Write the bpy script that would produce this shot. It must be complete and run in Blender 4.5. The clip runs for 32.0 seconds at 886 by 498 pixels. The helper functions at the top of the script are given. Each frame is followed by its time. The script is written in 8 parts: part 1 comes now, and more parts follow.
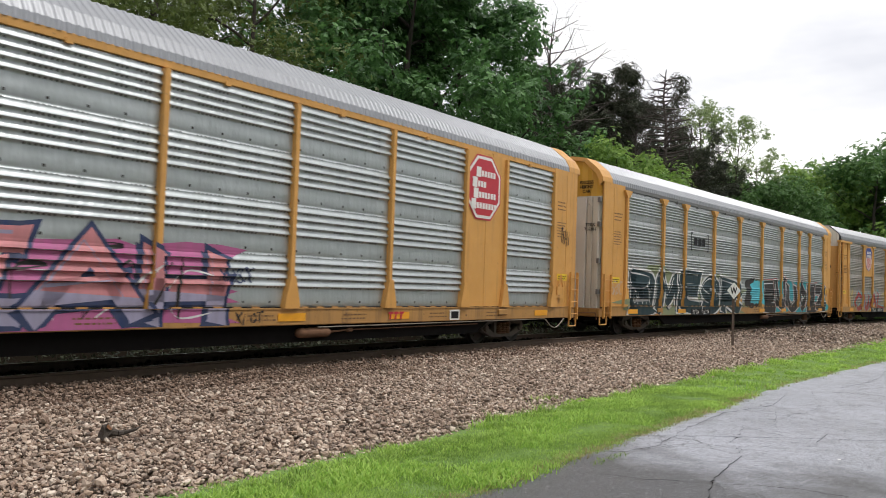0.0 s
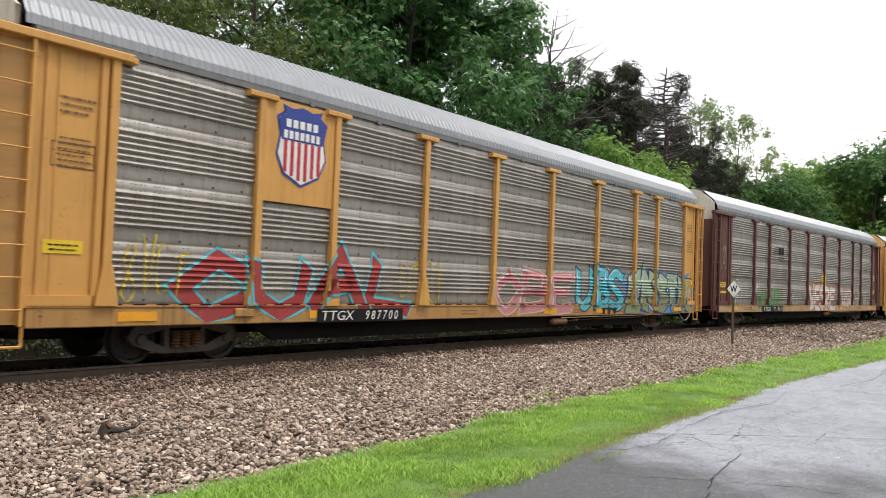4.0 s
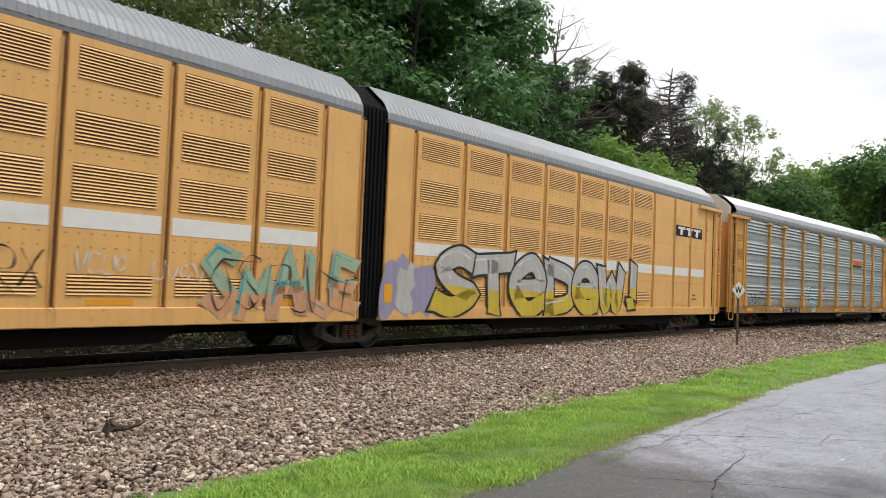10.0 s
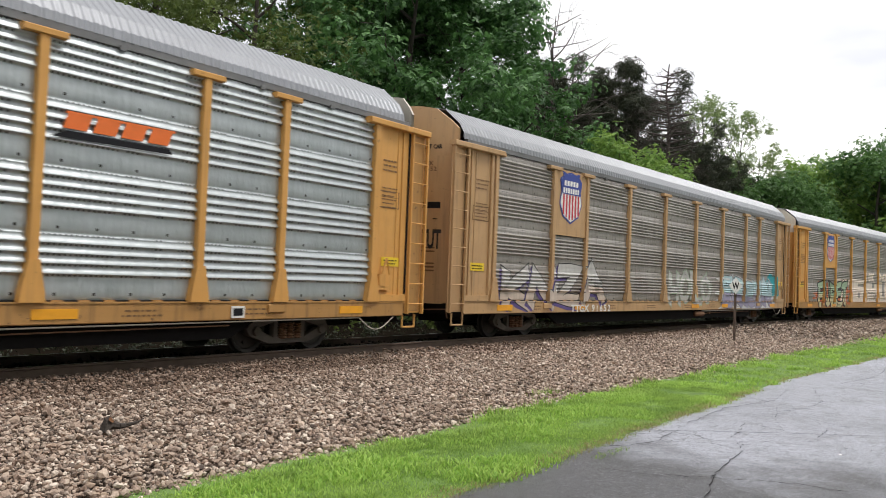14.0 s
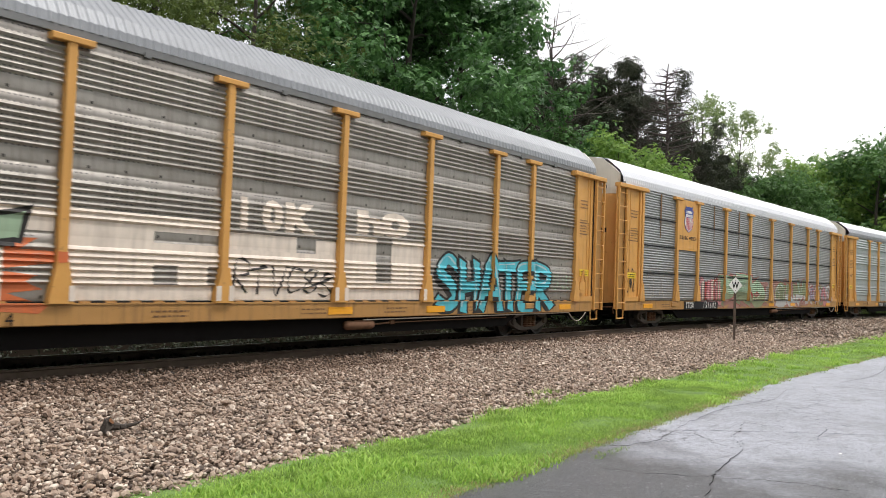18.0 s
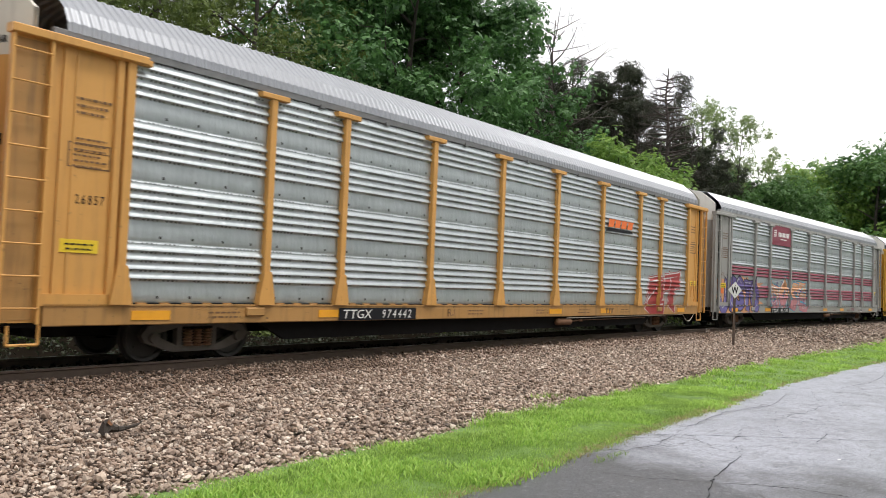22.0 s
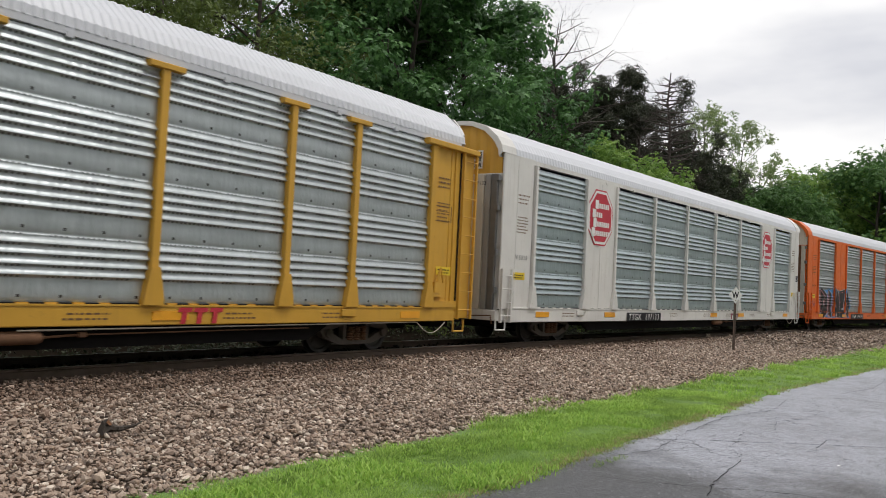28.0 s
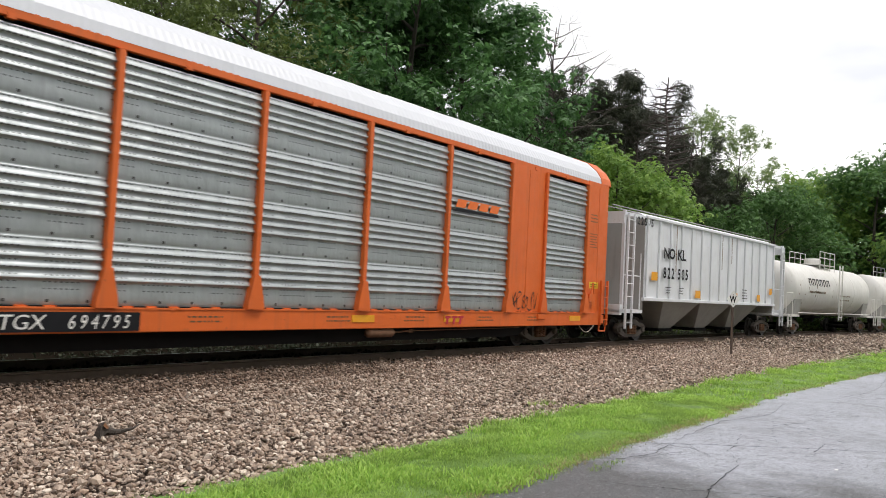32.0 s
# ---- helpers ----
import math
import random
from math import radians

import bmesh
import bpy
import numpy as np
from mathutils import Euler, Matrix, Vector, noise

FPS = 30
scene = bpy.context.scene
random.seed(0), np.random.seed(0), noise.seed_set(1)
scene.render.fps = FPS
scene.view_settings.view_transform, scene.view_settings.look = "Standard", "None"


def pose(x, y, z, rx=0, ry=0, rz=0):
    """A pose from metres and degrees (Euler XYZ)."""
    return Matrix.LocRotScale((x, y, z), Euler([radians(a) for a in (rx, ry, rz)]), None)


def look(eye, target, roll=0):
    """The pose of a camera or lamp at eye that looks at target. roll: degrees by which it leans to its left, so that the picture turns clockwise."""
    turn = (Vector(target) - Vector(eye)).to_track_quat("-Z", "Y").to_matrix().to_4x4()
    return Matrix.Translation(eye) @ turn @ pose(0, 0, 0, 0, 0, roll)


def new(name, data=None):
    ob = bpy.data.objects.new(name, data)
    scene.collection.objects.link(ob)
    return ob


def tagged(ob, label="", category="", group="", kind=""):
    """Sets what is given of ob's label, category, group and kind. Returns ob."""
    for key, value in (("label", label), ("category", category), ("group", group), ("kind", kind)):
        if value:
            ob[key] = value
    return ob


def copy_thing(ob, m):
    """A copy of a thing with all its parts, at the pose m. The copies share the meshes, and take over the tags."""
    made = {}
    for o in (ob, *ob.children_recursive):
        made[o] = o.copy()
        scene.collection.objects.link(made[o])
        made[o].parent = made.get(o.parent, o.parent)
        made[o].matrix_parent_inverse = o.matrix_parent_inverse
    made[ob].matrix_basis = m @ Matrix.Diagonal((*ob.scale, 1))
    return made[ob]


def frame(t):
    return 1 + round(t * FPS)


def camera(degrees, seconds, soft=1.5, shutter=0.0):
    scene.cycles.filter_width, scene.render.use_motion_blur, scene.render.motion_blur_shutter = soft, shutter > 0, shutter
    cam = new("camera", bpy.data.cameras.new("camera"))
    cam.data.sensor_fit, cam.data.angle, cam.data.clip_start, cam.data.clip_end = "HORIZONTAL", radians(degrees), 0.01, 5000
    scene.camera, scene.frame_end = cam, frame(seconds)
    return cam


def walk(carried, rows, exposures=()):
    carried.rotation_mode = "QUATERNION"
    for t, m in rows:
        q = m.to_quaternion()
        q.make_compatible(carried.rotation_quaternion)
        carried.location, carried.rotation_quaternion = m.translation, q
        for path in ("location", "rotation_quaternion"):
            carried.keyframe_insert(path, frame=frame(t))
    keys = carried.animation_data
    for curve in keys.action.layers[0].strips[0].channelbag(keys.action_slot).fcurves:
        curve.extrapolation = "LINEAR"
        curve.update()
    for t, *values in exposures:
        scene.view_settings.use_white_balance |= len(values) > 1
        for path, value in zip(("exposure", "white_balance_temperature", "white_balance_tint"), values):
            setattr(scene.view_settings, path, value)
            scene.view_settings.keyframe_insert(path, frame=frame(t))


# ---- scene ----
cam = camera(57.47, 32.0, soft=0.45, shutter=0.12)
EYE = (0.0, -12.897, 1.580)
VIEW = [
    (0, 92.428, -1.975, -54.708), (0.5, 92.507, -1.987, -54.664), (1, 92.366, -2.053, -54.789), (1.5, 92.252, -2.164, -54.891), (2, 92.266, -2.127, -54.898),
    (2.5, 92.298, -1.963, -54.793), (3, 92.330, -1.939, -54.704), (3.5, 92.240, -2.084, -54.723), (5.5, 92.397, -2.088, -54.678), (6, 92.360, -2.285, -54.638),
    (6.5, 92.273, -2.435, -54.617), (7, 92.305, -2.322, -54.526), (7.5, 92.293, -2.252, -54.421), (8, 92.307, -2.285, -54.368), (8.5, 92.276, -2.382, -54.410),
    (9, 92.209, -2.420, -54.425), (9.5, 92.220, -2.427, -54.426), (10, 92.241, -2.351, -54.407), (10.5, 92.246, -2.327, -54.382), (11, 92.259, -2.430, -54.403),
    (11.5, 92.225, -2.546, -54.493), (12, 92.243, -2.502, -54.552), (12.5, 92.252, -2.467, -54.561), (13, 92.222, -2.384, -54.530), (13.5, 92.141, -2.287, -54.521),
    (14, 92.009, -2.176, -54.581), (14.5, 91.962, -2.048, -54.636), (16.5, 92.106, -1.997, -54.576), (17, 92.021, -2.066, -54.599), (17.5, 91.982, -2.031, -54.619),
    (18, 92.018, -2.024, -54.600), (18.5, 92.105, -1.996, -54.564), (19, 92.136, -2.079, -54.560), (19.5, 92.125, -2.110, -54.621), (20, 92.035, -2.210, -54.715),
    (20.5, 92.039, -2.259, -54.766), (21, 92.110, -2.280, -54.740), (21.5, 92.209, -2.308, -54.684), (22, 92.262, -2.317, -54.634), (22.5, 92.188, -2.455, -54.675),
    (23, 92.114, -2.560, -54.707), (23.5, 92.168, -2.572, -54.669), (24, 92.305, -2.511, -54.635), (24.5, 92.367, -2.407, -54.609), (25, 92.271, -2.502, -54.512),
    (25.5, 92.214, -2.697, -54.557), (27.5, 92.553, -2.794, -54.586), (28, 92.442, -2.794, -54.597), (28.5, 92.427, -2.844, -54.636), (29, 92.541, -2.858, -54.638),
    (29.5, 92.685, -2.797, -54.616), (30, 92.728, -2.870, -54.640), (30.5, 92.634, -2.923, -54.725), (31, 92.549, -2.944, -54.794), (31.5, 92.580, -2.942, -54.817),
    (32, 92.703, -2.898, -54.751),
]
walk(cam, [(t, pose(*EYE, rx, ry, rz)) for t, rx, ry, rz in VIEW],
     [(0, 0.12), (1, 0.15), (2, 0.36), (3.5, 0.42), (6, 0.44), (7, 0.54), (8, 0.50), (9, 0.32), (10, 0.18), (11, 0.22), (12, 0.30), (13, 0.27), (14, 0.24), (17, 0.40),
      (18, 0.42), (19, 0.34), (20, 0.32), (21, 0.36), (22, 0.40), (23, 0.38), (24, 0.34), (25.5, 0.32), (27.5, -0.10), (28, -0.16), (29, 0.06), (30, -0.10), (31, -0.05), (32, 0.24)])

# ---- light: a bright overcast sky ----
SUN_EL, SUN_AZ = radians(64), radians(150)
world = bpy.data.worlds.new("overcast_sky")
scene.world = world
world.use_nodes = True
wt = world.node_tree
wt.nodes.clear()
w_out = wt.nodes.new("ShaderNodeOutputWorld")
w_bg = wt.nodes.new("ShaderNodeBackground")
w_sky = wt.nodes.new("ShaderNodeTexSky")
w_sky.sky_type = "NISHITA"
w_sky.sun_disc = False
w_sky.sun_elevation, w_sky.sun_rotation = SUN_EL, SUN_AZ
w_sky.air_density, w_sky.dust_density = 1.0, 4.0
w_scale = wt.nodes.new("ShaderNodeVectorMath")
w_scale.operation = "SCALE"
w_scale.inputs["Scale"].default_value = 0.09
w_mix = wt.nodes.new("ShaderNodeMix")
w_mix.data_type = "RGBA"
w_mix.inputs[0].default_value = 0.84
w_cloud = wt.nodes.new("ShaderNodeTexNoise")
w_cloud.inputs["Scale"].default_value = 2.2
w_cloud.inputs["Detail"].default_value = 5.0
w_ramp = wt.nodes.new("ShaderNodeValToRGB")
w_ramp.color_ramp.elements[0].position, w_ramp.color_ramp.elements[0].color = 0.38, (0.70, 0.70, 0.735, 1)
w_ramp.color_ramp.elements[1].position, w_ramp.color_ramp.elements[1].color = 0.60, (1.06, 1.04, 1.02, 1)
w_co = wt.nodes.new("ShaderNodeTexCoord")
w_band = wt.nodes.new("ShaderNodeMapping")
w_band.inputs["Scale"].default_value = (1.0, 1.0, 3.2)
wt.links.new(w_co.outputs["Generated"], w_band.inputs["Vector"])
wt.links.new(w_band.outputs[0], w_cloud.inputs["Vector"])
wt.links.new(w_cloud.outputs["Fac"], w_ramp.inputs[0])
wt.links.new(w_sky.outputs[0], w_scale.inputs[0])
wt.links.new(w_scale.outputs[0], w_mix.inputs[6])
wt.links.new(w_ramp.outputs[0], w_mix.inputs[7])
wt.links.new(w_mix.outputs[2], w_bg.inputs["Color"])
w_bg.inputs["Strength"].default_value = 1.26
wt.links.new(w_bg.outputs[0], w_out.inputs[0])

sun = new("sun", bpy.data.lights.new("sun", "SUN"))
sun.data.energy, sun.data.angle, sun.data.color = 1.5, radians(14), (1.0, 0.97, 0.93)
sun.matrix_world = look((20 * math.cos(SUN_EL) * math.sin(SUN_AZ), 20 * math.cos(SUN_EL) * math.cos(SUN_AZ), 20 * math.sin(SUN_EL)), (0, 0, 0))
scene.view_settings.exposure = 0.0

# ---- the track's line: a wide curve, straight beyond it ----
KAPPA, BEND = 0.0021439, 115.0


def line(s, lat=0.0):
    """Place and heading of the track at s metres along it, lat metres to the far side."""
    c = max(-BEND, min(BEND, s))
    a = -KAPPA * c
    x, y = math.sin(KAPPA * c) / KAPPA, -(1 - math.cos(KAPPA * c)) / KAPPA
    x, y = x + (s - c) * math.cos(a), y + (s - c) * math.sin(a)
    return x - lat * math.sin(a), y + lat * math.cos(a), a


def travel(t):
    """How far the train has gone at t seconds, counted from the clip's middle."""
    u = t - 16.0
    return 12.0 * u + 0.014276 * u * u / 2 + 0.001 * u ** 3 / 6


# ---- materials ----
def shader(name):
    m = bpy.data.materials.new(name)
    m.use_nodes = True
    nt = m.node_tree
    return m, nt, nt.nodes["Principled BSDF"]


def node(nt, kind, **values):
    n = nt.nodes.new(kind)
    for key, value in values.items():
        n.inputs[key].default_value = value
    return n


def mixed(nt, fac, a, b, blend="MIX"):
    n = nt.nodes.new("ShaderNodeMix")
    n.data_type, n.blend_type = "RGBA", blend
    for i, v in ((0, fac), (6, a), (7, b)):
        if isinstance(v, bpy.types.NodeSocket):
            nt.links.new(v, n.inputs[i])
        elif i == 0:
            n.inputs[0].default_value = v
        else:
            n.inputs[i].default_value = (*v, 1) if len(v) == 3 else v
    return n.outputs[2]


def ramp(nt, fac, p0, p1, c0=(0, 0, 0), c1=(1, 1, 1)):
    n = nt.nodes.new("ShaderNodeValToRGB")
    e = n.color_ramp.elements
    e[0].position, e[0].color, e[1].position, e[1].color = p0, (*c0, 1), p1, (*c1, 1)
    nt.links.new(fac, n.inputs[0])
    return n.outputs[0]


def coords(nt, scale=(1, 1, 1), shift=True):
    """Object coordinates in metres, moved by a random amount from object to object."""
    co, mp = nt.nodes.new("ShaderNodeTexCoord"), nt.nodes.new("ShaderNodeMapping")
    mp.inputs["Scale"].default_value = scale
    nt.links.new(co.outputs["Object"], mp.inputs["Vector"])
    if shift:
        info, vec = nt.nodes.new("ShaderNodeObjectInfo"), nt.nodes.new("ShaderNodeVectorMath")
        vec.operation = "SCALE"
        vec.inputs[0].default_value = (37, 11, 23)
        nt.links.new(info.outputs["Random"], vec.inputs["Scale"])
        nt.links.new(vec.outputs[0], mp.inputs["Location"])
    return mp.outputs[0]


def noisy(nt, vec, scale, detail=4.0, rough=0.6):
    n = node(nt, "ShaderNodeTexNoise", Scale=scale, Detail=detail, Roughness=rough)
    nt.links.new(vec, n.inputs["Vector"])
    return n.outputs["Fac"]


def bumped(nt, bsdf, height, strength, dist):
    b = node(nt, "ShaderNodeBump", Strength=strength, Distance=dist)
    nt.links.new(height, b.inputs["Height"])
    nt.links.new(b.outputs[0], bsdf.inputs["Normal"])


def tone(c, k):
    return tuple(min(1.0, v * k) for v in c)


def paint(name, color, dirt=0.35, grime=(0.09, 0.065, 0.045), rough=0.5, streak=7.0):
    """Weathered paint on steel: mottled, with grime that runs down in streaks."""
    m, nt, b = shader(name)
    v = coords(nt)
    base = mixed(nt, noisy(nt, v, 1.1, 5), tone(color, 0.82), tone(color, 1.12))
    runs = noisy(nt, coords(nt, (streak, streak, 0.5)), 1.0, 5, 0.65)
    base = mixed(nt, ramp(nt, runs, 0.52, 0.78, (0, 0, 0), (dirt,) * 3), base, grime)
    spots = noisy(nt, v, 9.0, 3)
    base = mixed(nt, ramp(nt, spots, 0.66, 0.74, (0, 0, 0), (dirt * 1.2,) * 3), base, tone(grime, 0.8))
    nt.links.new(base, b.inputs["Base Color"])
    nt.links.new(ramp(nt, noisy(nt, v, 4.0), 0.2, 0.8, (rough - 0.12,) * 3, (rough + 0.18,) * 3), b.inputs["Roughness"])
    bumped(nt, b, noisy(nt, v, 60.0, 2), 0.15, 0.01)
    return m


def zinc(name, light, dirt, metal=0.75, rough=0.38, grime=(0.16, 0.145, 0.125), rows=None):
    """Galvanised ribbed sheet, spangled and stained, with rows of small punched holes."""
    m, nt, b = shader(name)
    v = coords(nt)
    base = mixed(nt, noisy(nt, v, 1.6, 6, 0.7), tone(light, 0.86), tone(light, 1.06))
    base = mixed(nt, ramp(nt, noisy(nt, coords(nt, (14, 1, 0.8)), 1.0, 3), 0.35, 0.65, (0, 0, 0), (0.3,) * 3), base, tone(light, 0.72))
    wide = noisy(nt, coords(nt, (0.35, 1, 1.3)), 1.0, 3)
    base = mixed(nt, ramp(nt, wide, 0.35, 0.75, (0, 0, 0), (min(1.0, dirt * 0.9),) * 3), base, grime)
    runs = noisy(nt, coords(nt, (9, 9, 0.6)), 1.0, 5, 0.7)
    base = mixed(nt, ramp(nt, runs, 0.5, 0.8, (0, 0, 0), (min(1.0, dirt * 0.9),) * 3), base, tone(grime, 0.7))
    if rows:
        sep = nt.nodes.new("ShaderNodeSeparateXYZ")
        nt.links.new(coords(nt, shift=False), sep.inputs[0])

        def math_(op, a, b):
            n = nt.nodes.new("ShaderNodeMath")
            n.operation = op
            for k, v_ in enumerate((a, b)):
                if isinstance(v_, float):
                    n.inputs[k].default_value = v_
                else:
                    nt.links.new(v_, n.inputs[k])
            return n.outputs[0]
        first, pitch = rows
        shift_ = 0.75 if pitch > 0.12 else 0.0
        z = math_("SUBTRACT", math_("MODULO", math_("SUBTRACT", sep.outputs["Z"], 1.03), 0.9775), first)
        hole = math_("LESS_THAN", math_("PINGPONG", math_("ADD", math_("DIVIDE", z, pitch), shift_), 0.5), 0.10)
        hole = math_("MULTIPLY", hole, math_("GREATER_THAN", z, -0.03))
        hole = math_("MULTIPLY", hole, math_("LESS_THAN", math_("PINGPONG", math_("DIVIDE", sep.outputs["X"], 0.085), 0.5), 0.28))
        hole = math_("MULTIPLY", hole, ramp(nt, noisy(nt, coords(nt, (2.4, 0, 0), False), 1.0, 0), 0.44, 0.48))
        base = mixed(nt, math_("MULTIPLY", hole, 0.75), base, (0.05, 0.05, 0.05))
        stud = math_("LESS_THAN", math_("PINGPONG", math_("DIVIDE", sep.outputs["X"], 0.62), 0.5), 0.035)
        stud = math_("MULTIPLY", stud, math_("LESS_THAN", math_("ABSOLUTE", math_("ADD", z, first * 0.72), 0.0), 0.022))
        base = mixed(nt, stud, base, (0.05, 0.045, 0.04))
    nt.links.new(base, b.inputs["Base Color"])
    b.inputs["Metallic"].default_value = metal
    nt.links.new(ramp(nt, noisy(nt, v, 3.0), 0.3, 0.7, (rough - 0.08,) * 3, (rough + 0.15,) * 3), b.inputs["Roughness"])
    bumped(nt, b, noisy(nt, coords(nt, (6.5, 1, 2.2)), 1.0, 3, 0.6), 0.5, 0.035)
    return m


def plain(name, color, rough=0.6, metal=0.0, vary=0.25, scale=8.0, bump=0.2, gloss=0.5):
    m, nt, b = shader(name)
    b.inputs["Specular IOR Level"].default_value = gloss
    v = coords(nt)
    nt.links.new(mixed(nt, noisy(nt, v, scale), tone(color, 1 - vary), tone(color, 1 + vary)), b.inputs["Base Color"])
    b.inputs["Roughness"].default_value, b.inputs["Metallic"].default_value = rough, metal
    if bump:
        bumped(nt, b, noisy(nt, v, scale * 6), bump, 0.01)
    return m


def sprayed(name, color):
    """Spray paint: thin and cloudy, over the sheet's ribs."""
    m, nt, b = shader(name)
    v = coords(nt)
    c = mixed(nt, noisy(nt, v, 3.0, 4), tone(color, 0.75), tone(color, 1.1))
    c = mixed(nt, ramp(nt, noisy(nt, coords(nt, (8, 8, 0.7)), 1.0, 5, 0.7), 0.42, 0.78, (0.03,) * 3, (0.36,) * 3), c, (0.16, 0.14, 0.12))
    nt.links.new(c, b.inputs["Base Color"])
    b.inputs["Roughness"].default_value = 0.58
    b.inputs["Specular IOR Level"].default_value = 0.25
    return m


def foliage(name, dark, light, trans=0.35, mottle=0.6):
    """Leaves: the colour changes from leaf to leaf, and some light passes through."""
    m, nt, b = shader(name)
    geo = nt.nodes.new("ShaderNodeNewGeometry")
    v = coords(nt)
    c = mixed(nt, geo.outputs["Random Per Island"], dark, light)
    c = mixed(nt, ramp(nt, noisy(nt, v, 0.35, 3), 0.35, 0.7, (0, 0, 0), (0.55,) * 3), c, tone(light, 1.15))
    c = mixed(nt, ramp(nt, noisy(nt, v, 2.2, 4), 0.42, 0.66, (0, 0, 0), (mottle,) * 3), c, tone(dark, 0.9))
    nt.links.new(c, b.inputs["Base Color"])
    b.inputs["Roughness"].default_value = 0.5
    b.inputs["Specular IOR Level"].default_value = 0.35
    tr, mx = nt.nodes.new("ShaderNodeBsdfTranslucent"), nt.nodes.new("ShaderNodeMixShader")
    nt.links.new(c, tr.inputs["Color"])
    mx.inputs[0].default_value = trans
    nt.links.new(b.outputs[0], mx.inputs[1])
    nt.links.new(tr.outputs[0], mx.inputs[2])
    nt.links.new(mx.outputs[0], nt.nodes["Material Output"].inputs[0])
    return m


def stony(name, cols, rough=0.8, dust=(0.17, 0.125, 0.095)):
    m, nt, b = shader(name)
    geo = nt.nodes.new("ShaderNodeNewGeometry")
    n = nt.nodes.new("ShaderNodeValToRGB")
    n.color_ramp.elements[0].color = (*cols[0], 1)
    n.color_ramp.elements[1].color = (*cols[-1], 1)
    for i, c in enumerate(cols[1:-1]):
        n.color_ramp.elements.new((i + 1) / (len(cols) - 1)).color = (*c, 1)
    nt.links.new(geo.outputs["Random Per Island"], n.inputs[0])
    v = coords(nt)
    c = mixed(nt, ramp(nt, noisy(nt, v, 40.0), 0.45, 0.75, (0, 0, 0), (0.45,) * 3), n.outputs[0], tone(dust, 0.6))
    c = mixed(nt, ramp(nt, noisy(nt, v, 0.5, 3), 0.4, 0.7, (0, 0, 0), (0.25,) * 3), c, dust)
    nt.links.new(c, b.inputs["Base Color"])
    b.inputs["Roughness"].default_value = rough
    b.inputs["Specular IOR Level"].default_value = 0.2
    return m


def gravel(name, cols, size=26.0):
    """Crushed stone seen from far: cells with dark joints for the shade between stones."""
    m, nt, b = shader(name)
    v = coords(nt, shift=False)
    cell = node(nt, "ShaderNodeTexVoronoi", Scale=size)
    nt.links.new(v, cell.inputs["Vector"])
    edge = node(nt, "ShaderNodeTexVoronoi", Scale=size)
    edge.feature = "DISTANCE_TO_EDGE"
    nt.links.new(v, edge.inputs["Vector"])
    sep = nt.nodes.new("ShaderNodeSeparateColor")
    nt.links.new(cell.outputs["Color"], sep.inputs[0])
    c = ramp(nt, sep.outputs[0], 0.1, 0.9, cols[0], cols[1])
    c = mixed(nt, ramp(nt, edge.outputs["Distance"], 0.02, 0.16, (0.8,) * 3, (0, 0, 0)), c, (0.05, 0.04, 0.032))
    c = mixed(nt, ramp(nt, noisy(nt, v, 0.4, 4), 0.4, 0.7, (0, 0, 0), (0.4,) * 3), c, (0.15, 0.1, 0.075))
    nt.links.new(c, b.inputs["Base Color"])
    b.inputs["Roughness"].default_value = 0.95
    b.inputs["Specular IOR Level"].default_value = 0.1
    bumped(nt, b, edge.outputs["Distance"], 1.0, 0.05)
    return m


